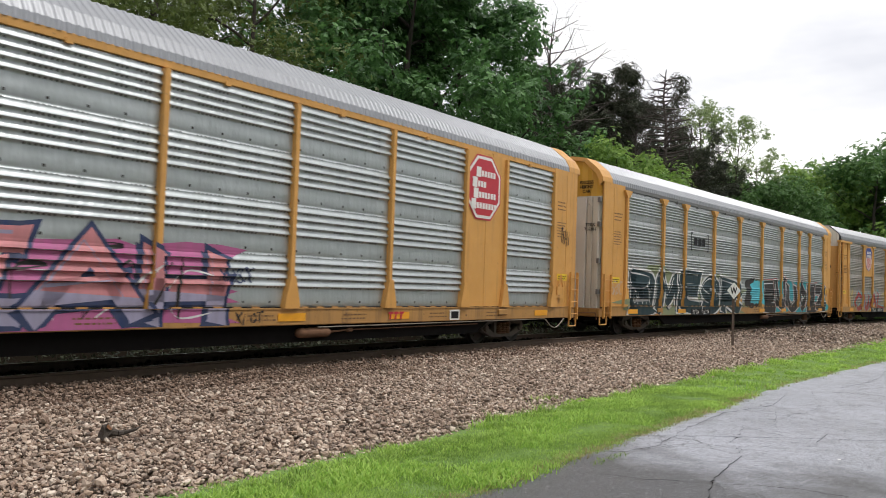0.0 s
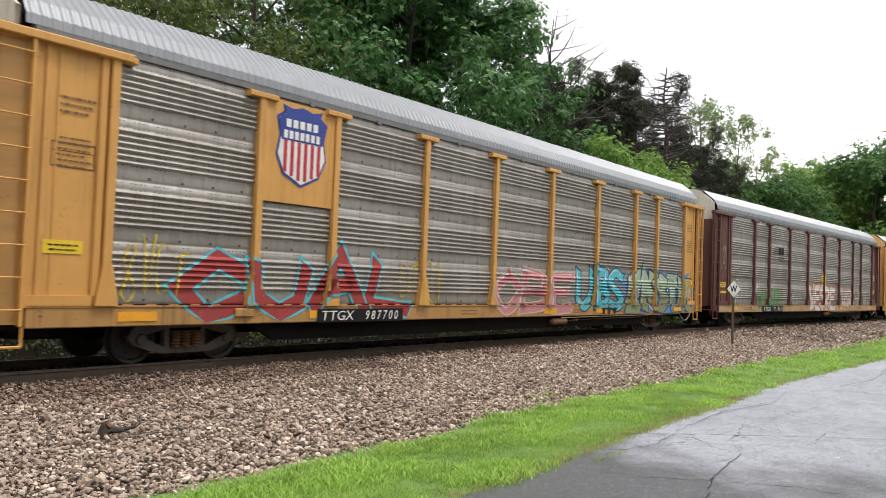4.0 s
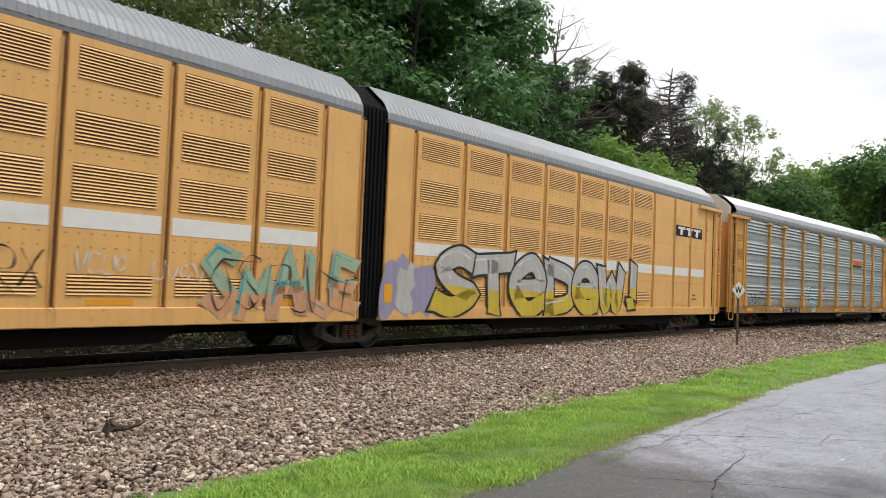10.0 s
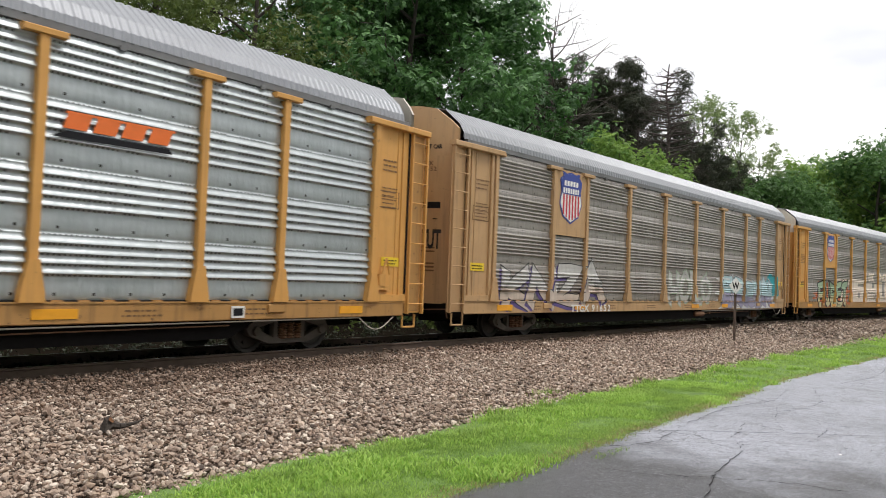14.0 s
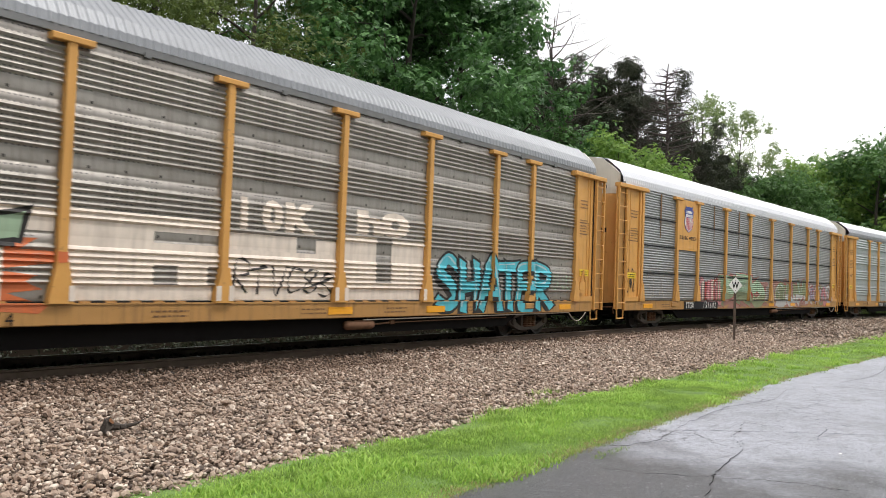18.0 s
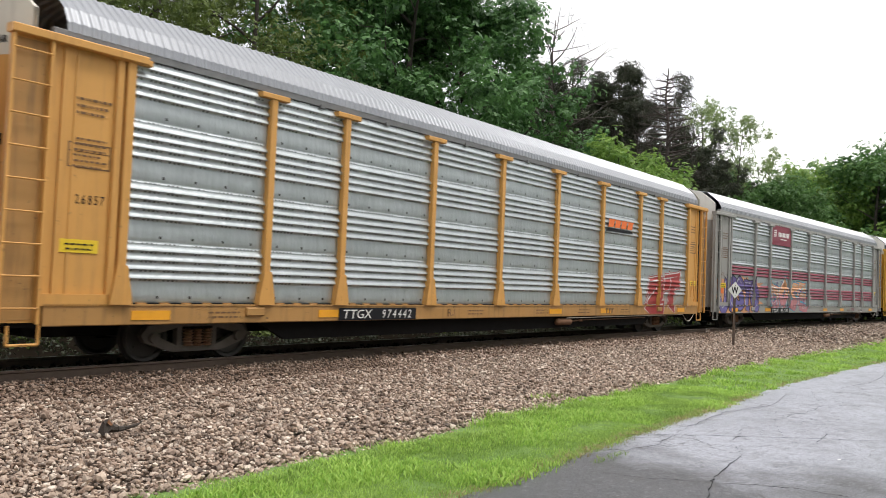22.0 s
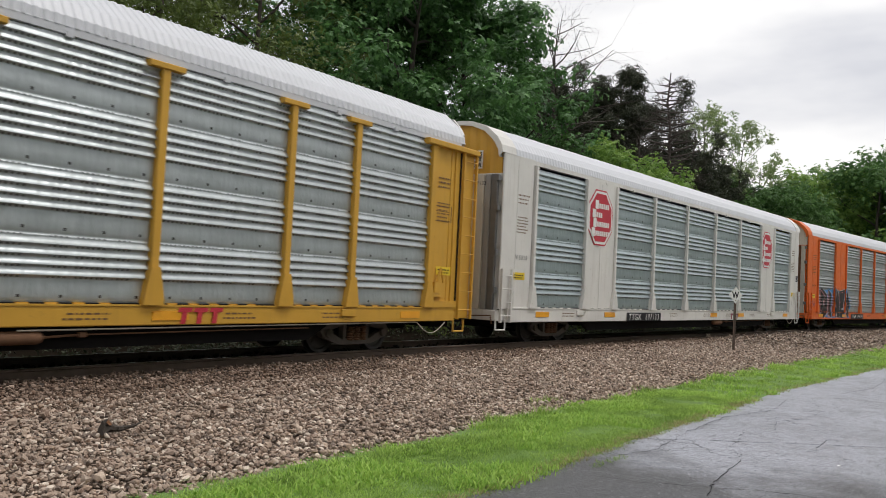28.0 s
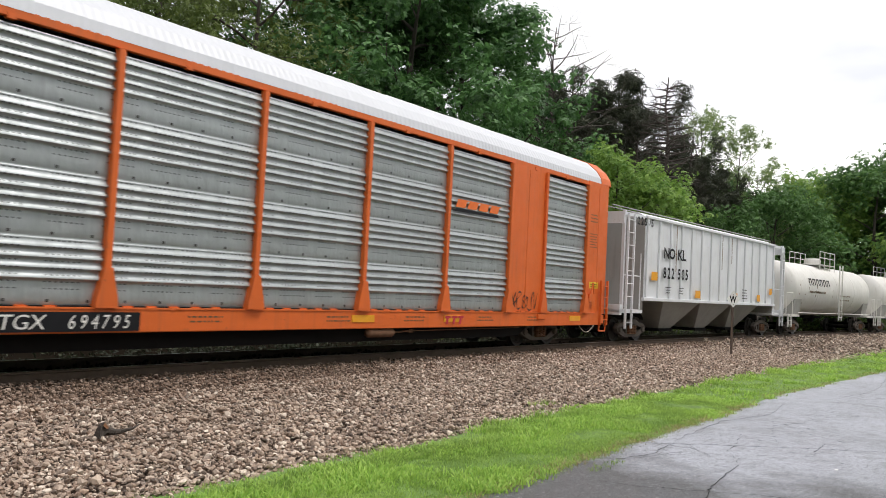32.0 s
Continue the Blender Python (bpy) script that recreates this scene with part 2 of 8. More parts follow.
def tarmac(name):
    """Worn asphalt, damp in broad patches, with stone grains and fine cracks."""
    m, nt, b = shader(name)
    v = coords(nt, shift=False)
    grain = noisy(nt, v, 46.0, 6, 0.85)
    c = ramp(nt, grain, 0.40, 0.60, (0.018, 0.018, 0.021), (0.105, 0.107, 0.118))
    c = mixed(nt, ramp(nt, noisy(nt, v, 26.0, 2), 0.62, 0.68), c, (0.27, 0.27, 0.28))
    damp = noisy(nt, v, 0.45, 6, 0.65)
    # paler blue-grey farther along the lot, painting in the sky's low-angle sheen
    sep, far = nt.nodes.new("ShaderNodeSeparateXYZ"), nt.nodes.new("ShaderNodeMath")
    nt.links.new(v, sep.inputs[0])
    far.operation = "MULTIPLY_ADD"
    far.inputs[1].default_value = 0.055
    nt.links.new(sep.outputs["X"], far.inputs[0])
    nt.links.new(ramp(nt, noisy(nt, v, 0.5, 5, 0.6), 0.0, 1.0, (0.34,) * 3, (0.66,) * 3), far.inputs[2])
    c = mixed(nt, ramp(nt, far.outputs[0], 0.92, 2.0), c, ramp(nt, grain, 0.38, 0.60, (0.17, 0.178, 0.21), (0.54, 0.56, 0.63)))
    c = mixed(nt, ramp(nt, damp, 0.38, 0.68, (0, 0, 0), (0.35,) * 3), c, (0.045, 0.045, 0.05))
    c = mixed(nt, ramp(nt, noisy(nt, coords(nt, (7, 16, 1), False), 1.0, 5, 0.7), 0.56, 0.66, (0, 0, 0), (0.55,) * 3), c, (0.05, 0.05, 0.053))
    c = mixed(nt, ramp(nt, noisy(nt, v, 3.1, 5), 0.5, 0.72, (0, 0, 0), (0.4,) * 3), c, (0.06, 0.058, 0.056))
    for size, half, share in ((1.3, 0.010, 0.55), (2.6, 0.016, 0.58)):
        bend, add = node(nt, "ShaderNodeTexNoise", Scale=1.7 * size + 0.6, Detail=7.0, Roughness=0.7), nt.nodes.new("ShaderNodeVectorMath")
        nt.links.new(v, bend.inputs["Vector"])
        sc = nt.nodes.new("ShaderNodeVectorMath")
        sc.operation = "SCALE"
        sc.inputs["Scale"].default_value = 0.3
        nt.links.new(bend.outputs["Color"], sc.inputs[0])
        nt.links.new(v, add.inputs[0])
        nt.links.new(sc.outputs[0], add.inputs[1])
        edge = node(nt, "ShaderNodeTexVoronoi", Scale=size)
        edge.feature = "DISTANCE_TO_EDGE"
        nt.links.new(add.outputs[0], edge.inputs["Vector"])
        thin = ramp(nt, edge.outputs["Distance"], half * 0.4, half, (1, 1, 1), (0, 0, 0))
        some = mixed(nt, ramp(nt, noisy(nt, v, 0.8, 3), share, share + 0.05), (0, 0, 0), thin)
        c = mixed(nt, some, c, (0.02, 0.02, 0.02))
    nt.links.new(c, b.inputs["Base Color"])
    nt.links.new(ramp(nt, damp, 0.35, 0.65, (0.46,) * 3, (0.40,) * 3), b.inputs["Roughness"])
    b.inputs["Specular IOR Level"].default_value = 1.0
    bumped(nt, b, grain, 1.0, 0.014)
    return m


YELLOW = paint("yellow_paint", (0.65, 0.335, 0.088), 0.32)
YELLOW_NEW = paint("clean_yellow_paint", (0.62, 0.34, 0.04), 0.12)
YELLOW_OLD = paint("faded_yellow_paint", (0.50, 0.31, 0.15), 0.5)
YELLOW_PALE = paint("sun_bleached_yellow_paint", (0.80, 0.455, 0.155), 0.26, (0.16, 0.085, 0.045))
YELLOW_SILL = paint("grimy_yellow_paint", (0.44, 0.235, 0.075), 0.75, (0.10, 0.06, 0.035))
BROWN = paint("brown_paint", (0.13, 0.045, 0.04), 0.3, (0.05, 0.03, 0.025))
GREY_PAINT = paint("grey_paint", (0.33, 0.32, 0.30), 0.25)
WHITE_PAINT = paint("white_paint", (0.72, 0.70, 0.66), 0.25, (0.3, 0.22, 0.15))
ORANGE = paint("orange_paint", (0.72, 0.14, 0.02), 0.22)
CREAM = paint("cream_paint", (0.62, 0.58, 0.5), 0.3)
BRIGHT_WHITE = paint("hopper_white_paint", (0.74, 0.75, 0.77), 0.2, (0.35, 0.22, 0.1))
ZINC = zinc("bright_zinc_sheet", (0.52, 0.56, 0.57), 0.16, 0.76, 0.42, rows=(0.33, 0.150))
ZINC_GREY = zinc("dull_zinc_sheet", (0.44, 0.47, 0.475), 0.20, 0.65, 0.42, rows=(0.24, 0.100))
ZINC_FINE = zinc("weathered_zinc_sheet", (0.34, 0.345, 0.345), 0.3, 0.5, 0.45)
ZINC_BROWN = zinc("stained_zinc_sheet", (0.39, 0.363, 0.33), 0.55, 0.5, 0.45, (0.13, 0.105, 0.085), (0.24, 0.100))
ZINC_GREEN = zinc("green_grey_sheet", (0.47, 0.54, 0.555), 0.14, 0.85, 0.38, rows=(0.33, 0.150))
ROOF_ZINC = plain("roof_sheet", (0.31, 0.32, 0.34), 0.42, 0.5, 0.15, 2.0, 0.05)
ROOF_WHITE = plain("white_roof_sheet", (0.60, 0.61, 0.64), 0.45, 0.1, 0.08, 2.0, 0.05)
ROOF_GREY = plain("grey_roof_sheet", (0.27, 0.28, 0.295), 0.45, 0.4, 0.2, 2.0, 0.05)
TRIM = plain("grey_steel_trim", (0.20, 0.20, 0.20), 0.5, 0.5, 0.3, 3.0)
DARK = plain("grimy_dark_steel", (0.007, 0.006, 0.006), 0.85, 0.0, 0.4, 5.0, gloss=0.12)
IRON = plain("dusty_cast_iron", (0.105, 0.09, 0.078), 0.8, 0.0, 0.4, 6.0, gloss=0.25)
WHEEL = plain("worn_wheel_steel", (0.04, 0.035, 0.032), 0.55, 0.3, 0.3, 6.0)
RUSTY = plain("rusty_brown_steel", (0.16, 0.085, 0.05), 0.8, 0.0, 0.5, 8.0, gloss=0.2)
RAIL = plain("rusty_rail_steel", (0.125, 0.088, 0.068), 0.7, 0.2, 0.35, 6.0)
RAIL_TOP = plain("worn_rail_top", (0.3, 0.29, 0.28), 0.3, 0.9, 0.15, 6.0)
# rubber; its black also stands for the shade in gaps
BLACK = plain("black_rubber_and_gap_shade", (0.009, 0.009, 0.010), 0.7, 0.0, 0.4, 4.0, gloss=0.2)
MARK_BLACK = plain("black_marking", (0.009, 0.009, 0.012), 0.6, 0.0, 0.2, 6.0, 0, gloss=0.25)
MARK_WHITE = plain("white_marking", (0.78, 0.77, 0.74), 0.5, 0.0, 0.12, 6.0, 0)
MARK_RED = plain("red_marking", (0.50, 0.03, 0.05), 0.5, 0.0, 0.15, 6.0, 0)
MARK_MAROON = plain("maroon_marking", (0.23, 0.035, 0.06), 0.5, 0.0, 0.2, 6.0, 0)
MARK_BLUE = plain("blue_marking", (0.035, 0.06, 0.28), 0.5, 0.0, 0.15, 6.0, 0)
MARK_ORANGE = plain("orange_marking", (0.80, 0.17, 0.03), 0.5, 0.0, 0.15, 6.0, 0)
MARK_YELLOW = plain("reflective_yellow", (0.78, 0.55, 0.03), 0.4, 0.0, 0.15, 6.0, 0)
MARK_AMBER = plain("reflective_amber", (0.80, 0.36, 0.02), 0.4, 0.0, 0.15, 6.0, 0)
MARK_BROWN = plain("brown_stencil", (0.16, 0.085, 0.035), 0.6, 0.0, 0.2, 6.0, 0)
ROPE = plain("pale_cable", (0.45, 0.40, 0.34), 0.7, 0.0, 0.2, 20.0, 0)
WOOD = plain("weathered_tie_wood", (0.075, 0.06, 0.05), 0.85, 0.0, 0.4, 5.0, 0.4)
WOOD_TORN = plain("torn_orange_wood", (0.17, 0.075, 0.03), 0.8, 0.0, 0.4, 12.0, 0.3)
BARK = plain("tree_bark", (0.055, 0.044, 0.036), 0.9, 0.0, 0.4, 6.0, 0.6)
DEAD = plain("dead_wood", (0.075, 0.060, 0.052), 0.9, 0.0, 0.3, 6.0, 0.3)
SPRAY = {k: sprayed(k + "_spray_paint", c) for k, c in dict(
    black=(0.02, 0.02, 0.022), white=(0.72, 0.72, 0.72), pink=(0.62, 0.25, 0.27), blue=(0.07, 0.27, 0.62), navy=(0.03, 0.05, 0.13),
    teal=(0.03, 0.38, 0.45), cyan=(0.10, 0.55, 0.66), red=(0.40, 0.05, 0.05), green=(0.06, 0.35, 0.13), mint=(0.38, 0.52, 0.36),
    lilac=(0.36, 0.34, 0.48), purple=(0.12, 0.085, 0.27), violet=(0.19, 0.16, 0.45), peach=(0.74, 0.37, 0.19), silver=(0.55, 0.54, 0.52), yellow=(0.70, 0.52, 0.06),
    sky=(0.48, 0.66, 0.70), magenta=(0.48, 0.13, 0.30), olive=(0.26, 0.30, 0.17), bone=(0.62, 0.52, 0.44), chalk=(0.50, 0.44, 0.36), faint=(0.80, 0.60, 0.36), orange=(0.66, 0.17, 0.06), cream=(0.72, 0.68, 0.42), rolled=(0.86, 0.75, 0.65), rose=(0.40, 0.20, 0.17), ink=(0.012, 0.042, 0.055)).items()}
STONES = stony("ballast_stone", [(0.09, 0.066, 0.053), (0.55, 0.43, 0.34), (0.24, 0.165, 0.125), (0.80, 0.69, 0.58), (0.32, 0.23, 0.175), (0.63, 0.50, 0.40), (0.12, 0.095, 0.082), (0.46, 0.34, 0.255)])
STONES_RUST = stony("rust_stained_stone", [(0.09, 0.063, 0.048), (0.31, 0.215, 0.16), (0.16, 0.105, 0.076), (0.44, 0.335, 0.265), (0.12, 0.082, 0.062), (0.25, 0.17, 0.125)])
# dark bed colour paints the shade in the gaps between loose stones
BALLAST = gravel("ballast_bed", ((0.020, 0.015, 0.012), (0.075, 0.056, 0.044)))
# near-black stone tones paint in the shade under and behind the train
SHADED_BED = gravel("shaded_ballast", ((0.010, 0.008, 0.007), (0.030, 0.025, 0.021)))
STONES_DARK = stony("shaded_stone", [(0.014, 0.012, 0.010), (0.04, 0.033, 0.028), (0.02, 0.017, 0.015)], dust=(0.02, 0.016, 0.013))
STONES_FAR = stony("far_shaded_stone", [(0.020, 0.017, 0.014), (0.075, 0.063, 0.053), (0.035, 0.029, 0.024)], dust=(0.03, 0.024, 0.019))
EARTH = plain("forest_floor", (0.014, 0.011, 0.008), 0.95, 0.0, 0.5, 1.5, 0.6, 0.0)
MEADOW = plain("grassy_ground", (0.13, 0.22, 0.05), 0.95, 0.0, 0.4, 3.0, 0.5)
GRASS = foliage("grass_blades", (0.10, 0.21, 0.03), (0.49, 0.67, 0.16), 0.5, 0.5)
WEEDS = foliage("broad_grass_blades", (0.22, 0.42, 0.06), (0.50, 0.68, 0.16), 0.5, 0.2)
STRAW = foliage("dry_grass", (0.30, 0.24, 0.11), (0.45, 0.40, 0.20), 0.3)
ASPHALT = tarmac("damp_asphalt")
LEAF_MAPLE = foliage("maple_leaves", (0.020, 0.068, 0.020), (0.145, 0.30, 0.09), 0.33)
LEAF_OAK = foliage("olive_leaves", (0.06, 0.095, 0.022), (0.17, 0.22, 0.06), 0.4)
LEAF_FRESH = foliage("fresh_leaves", (0.10, 0.21, 0.045), (0.31, 0.46, 0.10), 0.45)
LEAF_GREEN = foliage("broad_green_leaves", (0.035, 0.10, 0.025), (0.15, 0.28, 0.08), 0.4)
LEAF_PALE = foliage("pale_spring_leaves", (0.16, 0.24, 0.08), (0.30, 0.38, 0.16), 0.4)
LEAF_PINE = foliage("pine_needles", (0.016, 0.024, 0.013), (0.070, 0.080, 0.042), 0.15)


# ---- mesh helpers ----
class Geo:
    """A growing mesh: corners and faces."""

    def __init__(self):
        self.v, self.f = [], []

    def add(self, verts, faces):
        n = len(self.v)
        self.v += [tuple(p) for p in verts]
        self.f += [tuple(i + n for i in face) for face in faces]
        return self

    def box(self, x0, x1, y0, y1, z0, z1, c=0.0):
        """A block, its four edges along its longest side cut off by c."""
        if not c:
            p = [(x, y, z) for x in (x0, x1) for y in (y0, y1) for z in (z0, z1)]
            return self.add(p, [(0, 1, 3, 2), (4, 6, 7, 5), (0, 4, 5, 1), (2, 3, 7, 6), (0, 2, 6, 4), (1, 5, 7, 3)])
        d = (x1 - x0, y1 - y0, z1 - z0)
        ax = d.index(max(d))
        lo, hi = [(x0, x1), (y0, y1), (z0, z1)][ax]
        (a0, a1), (b0, b1) = [r for i, r in enumerate([(x0, x1), (y0, y1), (z0, z1)]) if i != ax]
        ring = [(a0 + c, b0), (a1 - c, b0), (a1, b0 + c), (a1, b1 - c), (a1 - c, b1), (a0 + c, b1), (a0, b1 - c), (a0, b0 + c)]
        return self.prism(ring, lo, hi, ax)

    def prism(self, ring, lo, hi, axis):
        """A ring of (a, b), in the order of the two axes left, drawn out along an axis."""
        def at(p, h):
            q = list(p)
            q.insert(axis, h)
            return q
        n = len(ring)
        flip = axis != 1
        verts = [at(p, lo) for p in ring] + [at(p, hi) for p in ring]
        faces = [(i, (i + 1) % n, n + (i + 1) % n, n + i) for i in range(n)] + [tuple(range(n - 1, -1, -1)), tuple(range(n, 2 * n))]
        return self.add(verts, faces if flip else [fc[::-1] for fc in faces])

    def sheet(self, prof, x0, x1):
        """An open profile of (y, z), drawn out along x, facing the near side."""
        n = len(prof)
        verts = [(x, y, z) for x in (x0, x1) for y, z in prof]
        return self.add(verts, [(i, n + i, n + i + 1, i + 1) for i in range(n - 1)])

    def tube(self, a, b, r0, r1=None, n=8, caps=True):
        a, b = Vector(a), Vector(b)
        r1 = r0 if r1 is None else r1
        w = (b - a).normalized()
        u = w.orthogonal().normalized()
        q = w.cross(u)
        ring = [(math.cos(k * math.tau / n), math.sin(k * math.tau / n)) for k in range(n)]
        verts = [a + (u * c + q * s) * r0 for c, s in ring] + [b + (u * c + q * s) * r1 for c, s in ring]
        faces = [(i, (i + 1) % n, n + (i + 1) % n, n + i) for i in range(n)]
        if caps:
            faces += [tuple(range(n - 1, -1, -1)), tuple(range(n, 2 * n))]
        return self.add(verts, faces)

    def lathe(self, prof, n=28, axis="y", at=(0, 0, 0)):
        """A profile of (radius, along) turned about an axis."""
        verts = []
        for k in range(n):
            c, s = math.cos(k * math.tau / n), math.sin(k * math.tau / n)
            for r, h in prof:
                p = {"y": (r * c, h, r * s), "x": (h, r * c, r * s), "z": (r * c, r * s, h)}[axis]
                verts.append((p[0] + at[0], p[1] + at[1], p[2] + at[2]))
        m = len(prof)
        return self.add(verts, [(k * m + i, k * m + i + 1, (k + 1) % n * m + i + 1, (k + 1) % n * m + i) for k in range(n) for i in range(m - 1)])

    def bend(self, fn):
        self.v = [fn(p) for p in self.v]
        return self

    def mesh(self, name, smooth=False):
        me = bpy.data.meshes.new(name)
        me.from_pydata(self.v, [], self.f)
        if smooth:
            me.polygons.foreach_set("use_smooth", [True] * len(me.polygons))
        me.update()
        return me


def part(name, geo, material=None, parent=None, label="", smooth=False):
    """Links a Geo or a mesh as one object under a thing or a part."""
    me = geo.mesh(name, smooth) if isinstance(geo, Geo) else geo
    if material and not me.materials:
        me.materials.append(material)
    ob = new(name, me)
    ob.parent = parent
    if label:
        ob["label"] = label
    return ob


def arrays(name, verts, faces, material, smooth=False):
    """A mesh from numpy arrays: corners (n, 3) and faces (m, k)."""
    me = bpy.data.meshes.new(name)
    k = faces.shape[1]
    me.vertices.add(len(verts))
    me.vertices.foreach_set("co", np.ascontiguousarray(verts, dtype=np.float32).ravel())
    me.loops.add(faces.size)
    me.loops.foreach_set("vertex_index", np.ascontiguousarray(faces, dtype=np.int32).ravel())
    me.polygons.add(len(faces))
    me.polygons.foreach_set("loop_start", np.arange(len(faces), dtype=np.int32) * k)
    me.polygons.foreach_set("loop_total", np.full(len(faces), k, dtype=np.int32))
    me.update(calc_edges=True)
    me.validate()
    if not smooth:
        me.shade_flat()
    me.materials.append(material)
    return me


# ---- ground ----
def swept(profile, s0, s1, step, name):
    """A profile of (lateral, z) carried along the track's line."""
    g = Geo()
    n = len(profile)
    count = int((s1 - s0) / step) + 1
    for k in range(count):
        s = s0 + k * step
        for lat, z in profile:
            x, y, _ = line(s, lat)
            g.v.append((x, y, z))
    for k in range(count - 1):
        for i in range(n - 1):
            g.f.append((k * n + i, (k + 1) * n + i, (k + 1) * n + i + 1, k * n + i + 1))
    return g


GROUND_Z = -0.55
g = Geo()
xs = [-2500, -600, -150] + list(range(-60, 161, 10)) + [300, 800, 2500]
ys = [-2500, -600, -150, -60, -30, -8, 2, 5, 10, 16, 24, 34, 50, 90, 150, 600, 2500]
for x in xs:
    for y in ys:
        lift = 0.0 if y < 4 else min(1.0, (y - 4) / 40) * 2.2
        g.v.append((x, y, GROUND_Z + lift + (0.12 * noise.noise((x * 0.13, y * 0.2, 3)) if abs(x) < 200 and abs(y) < 100 else 0)))
for i in range(len(xs) - 1):
    for j in range(len(ys) - 1):
        a = i * len(ys) + j
        g.f.append((a, a + len(ys), a + len(ys) + 1, a + 1))
tagged(part("ground", g, EARTH), "dark leaf-littered earth under the trees", "ground", kind="structure")

BED = [(-7.9, -0.42), (-7.2, -0.27), (-6.0, -0.235), (-4.5, -0.25), (-3.0, -0.255), (-2.1, -0.235), (-1.5, -0.20), (-0.86, -0.185), (0, -0.18), (0.86, -0.185),
       (1.6, -0.21), (2.6, -0.36), (3.8, -0.52), (5.2, -0.58)]
NEAR_BED, FAR_BED = BED[:10], BED[9:]
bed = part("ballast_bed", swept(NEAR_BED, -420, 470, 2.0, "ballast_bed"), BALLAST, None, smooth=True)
# both strips carry the train's shade in their dark colour
part("far_shoulder", swept(FAR_BED, -420, 470, 2.0, "far_shoulder"), SHADED_BED, bed, "stone behind the track, darkened for shade", True)
part("oily_strip", swept([(-0.68, -0.176), (0, -0.17), (0.68, -0.176)], -30, 120, 2.0, "oily_strip"), SHADED_BED, bed, "stone between the rails, blackened for the train's shade")
tagged(bed, "bed of crushed stone under the track, darkened as shade between stones", "gravel", kind="structure")


def grass_edge(x):
    return -7.42 - max(0.0, x - 20) * 0.042 + 0.20 * noise.noise((x * 0.55, 0.3, 0)) + 0.13 * noise.noise((x * 1.7, 5.3, 0))


def asphalt_edge(x):
    return -9.10 - max(0.0, x - 17) * 0.072 + max(0.0, 6 - x) * 0.06 + 0.05 * noise.noise((x * 0.9, 8.3, 0))


g = Geo()
cols = [x * 0.5 for x in range(-60, 260)]
for x in cols:
    a, b = grass_edge(x), asphalt_edge(x)
    for k, z in ((-0.25, -0.27), (0.0, -0.225), (0.3, -0.20), (0.7, -0.20), (1.0, -0.225), (1.12, -0.27)):
        g.v.append((x, a + (b - a) * k, z + 0.02 * noise.noise((x, k * 3, 1))))
for i in range(len(cols) - 1):
    for j in range(5):
        g.f.append((i * 6 + j, i * 6 + j + 1, (i + 1) * 6 + j + 1, (i + 1) * 6 + j))
tagged(part("grass_verge", g, MEADOW, None, smooth=True), "soil of the narrow green grass verge", "grass verge", kind="structure")

g = Geo()
for x in cols:
    b = asphalt_edge(x)
    for y, z in ((b, -0.30), (b, -0.222), (b - 0.12, -0.212), (b - 3.0, -0.20), (b - 9.0, -0.20), (b - 45.0, -0.20), (b - 45.0, -0.5)):
        g.v.append((x, y, z))
for i in range(len(cols) - 1):
    for j in range(6):
        g.f.append((i * 7 + j, i * 7 + j + 1, (i + 1) * 7 + j + 1, (i + 1) * 7 + j))
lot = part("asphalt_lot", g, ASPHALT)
tagged(lot, "damp cracked grey asphalt beside the railway", "asphalt", kind="structure")


def crack(points, width):
    g = Geo()
    pts = []
    for (x0, y0), (x1, y1) in zip(points, points[1:]):
        for k in range(16):
            u = k / 16
            x, y = x0 + (x1 - x0) * u, y0 + (y1 - y0) * u
            pts.append((x + 0.05 * noise.noise((x * 3.7, y * 3.7, 7)) + 0.03 * noise.noise((x * 17, y * 17, 3)), y + 0.04 * noise.noise((x * 4.1, y * 4.1, 11)) + 0.02 * noise.noise((x * 19, y * 19, 5))))
    for x, y in pts:
        w = width * (0.5 + abs(noise.noise((x * 4, y * 4, 2))))
        g.v += [(x - w, y - w * 0.5, -0.196), (x + w, y + w * 0.5, -0.196)]
    g.f = [(2 * i, 2 * i + 1, 2 * i + 3, 2 * i + 2) for i in range(len(pts) - 1)]
    return g


for pts, w in (([(6.2, -10.98), (6.96, -10.76), (8.0, -10.54), (9.25, -10.45), (10.05, -10.1)], 0.020),
               ([(9.3, -8.95), (9.6, -9.17), (10.13, -9.76), (10.66, -10.4), (11.57, -11.6), (13.0, -13.6)], 0.009),
               ([(7.33, -9.67), (7.46, -10.11), (7.84, -10.79), (8.07, -11.31), (8.07, -11.71)], 0.008),
               ([(8.37, -9.25), (8.54, -9.4), (9.06, -9.54), (9.65, -9.5), (10.72, -9.4), (12.26, -9.38), (12.85, -9.5)], 0.016),
               ([(10.1, -10.1), (10.47, -10.08), (11.45, -9.9)], 0.012), ([(10.92, -10.5), (11.65, -10.25), (12.58, -10.04), (13.1, -9.9)], 0.010),
               ([(12.85, -9.5), (13.82, -9.7), (15.64, -9.53)], 0.014), ([(16.4, -9.8), (15.34, -10.05), (14.57, -10.34)], 0.012),
               ([(12.61, -10.26), (12.21, -10.6), (11.9, -11.1)], 0.010), ([(10.53, -10.95), (11.51, -10.91), (12.21, -10.6)], 0.010),
               ([(12.58, -10.04), (13.3, -10.3), (14.57, -10.34)], 0.010), ([(17.5, -10.1), (19.4, -10.4), (21.0, -10.4), (24.0, -10.2)], 0.016)):
    part("crack", crack(pts, w * 0.75), DARK, lot)
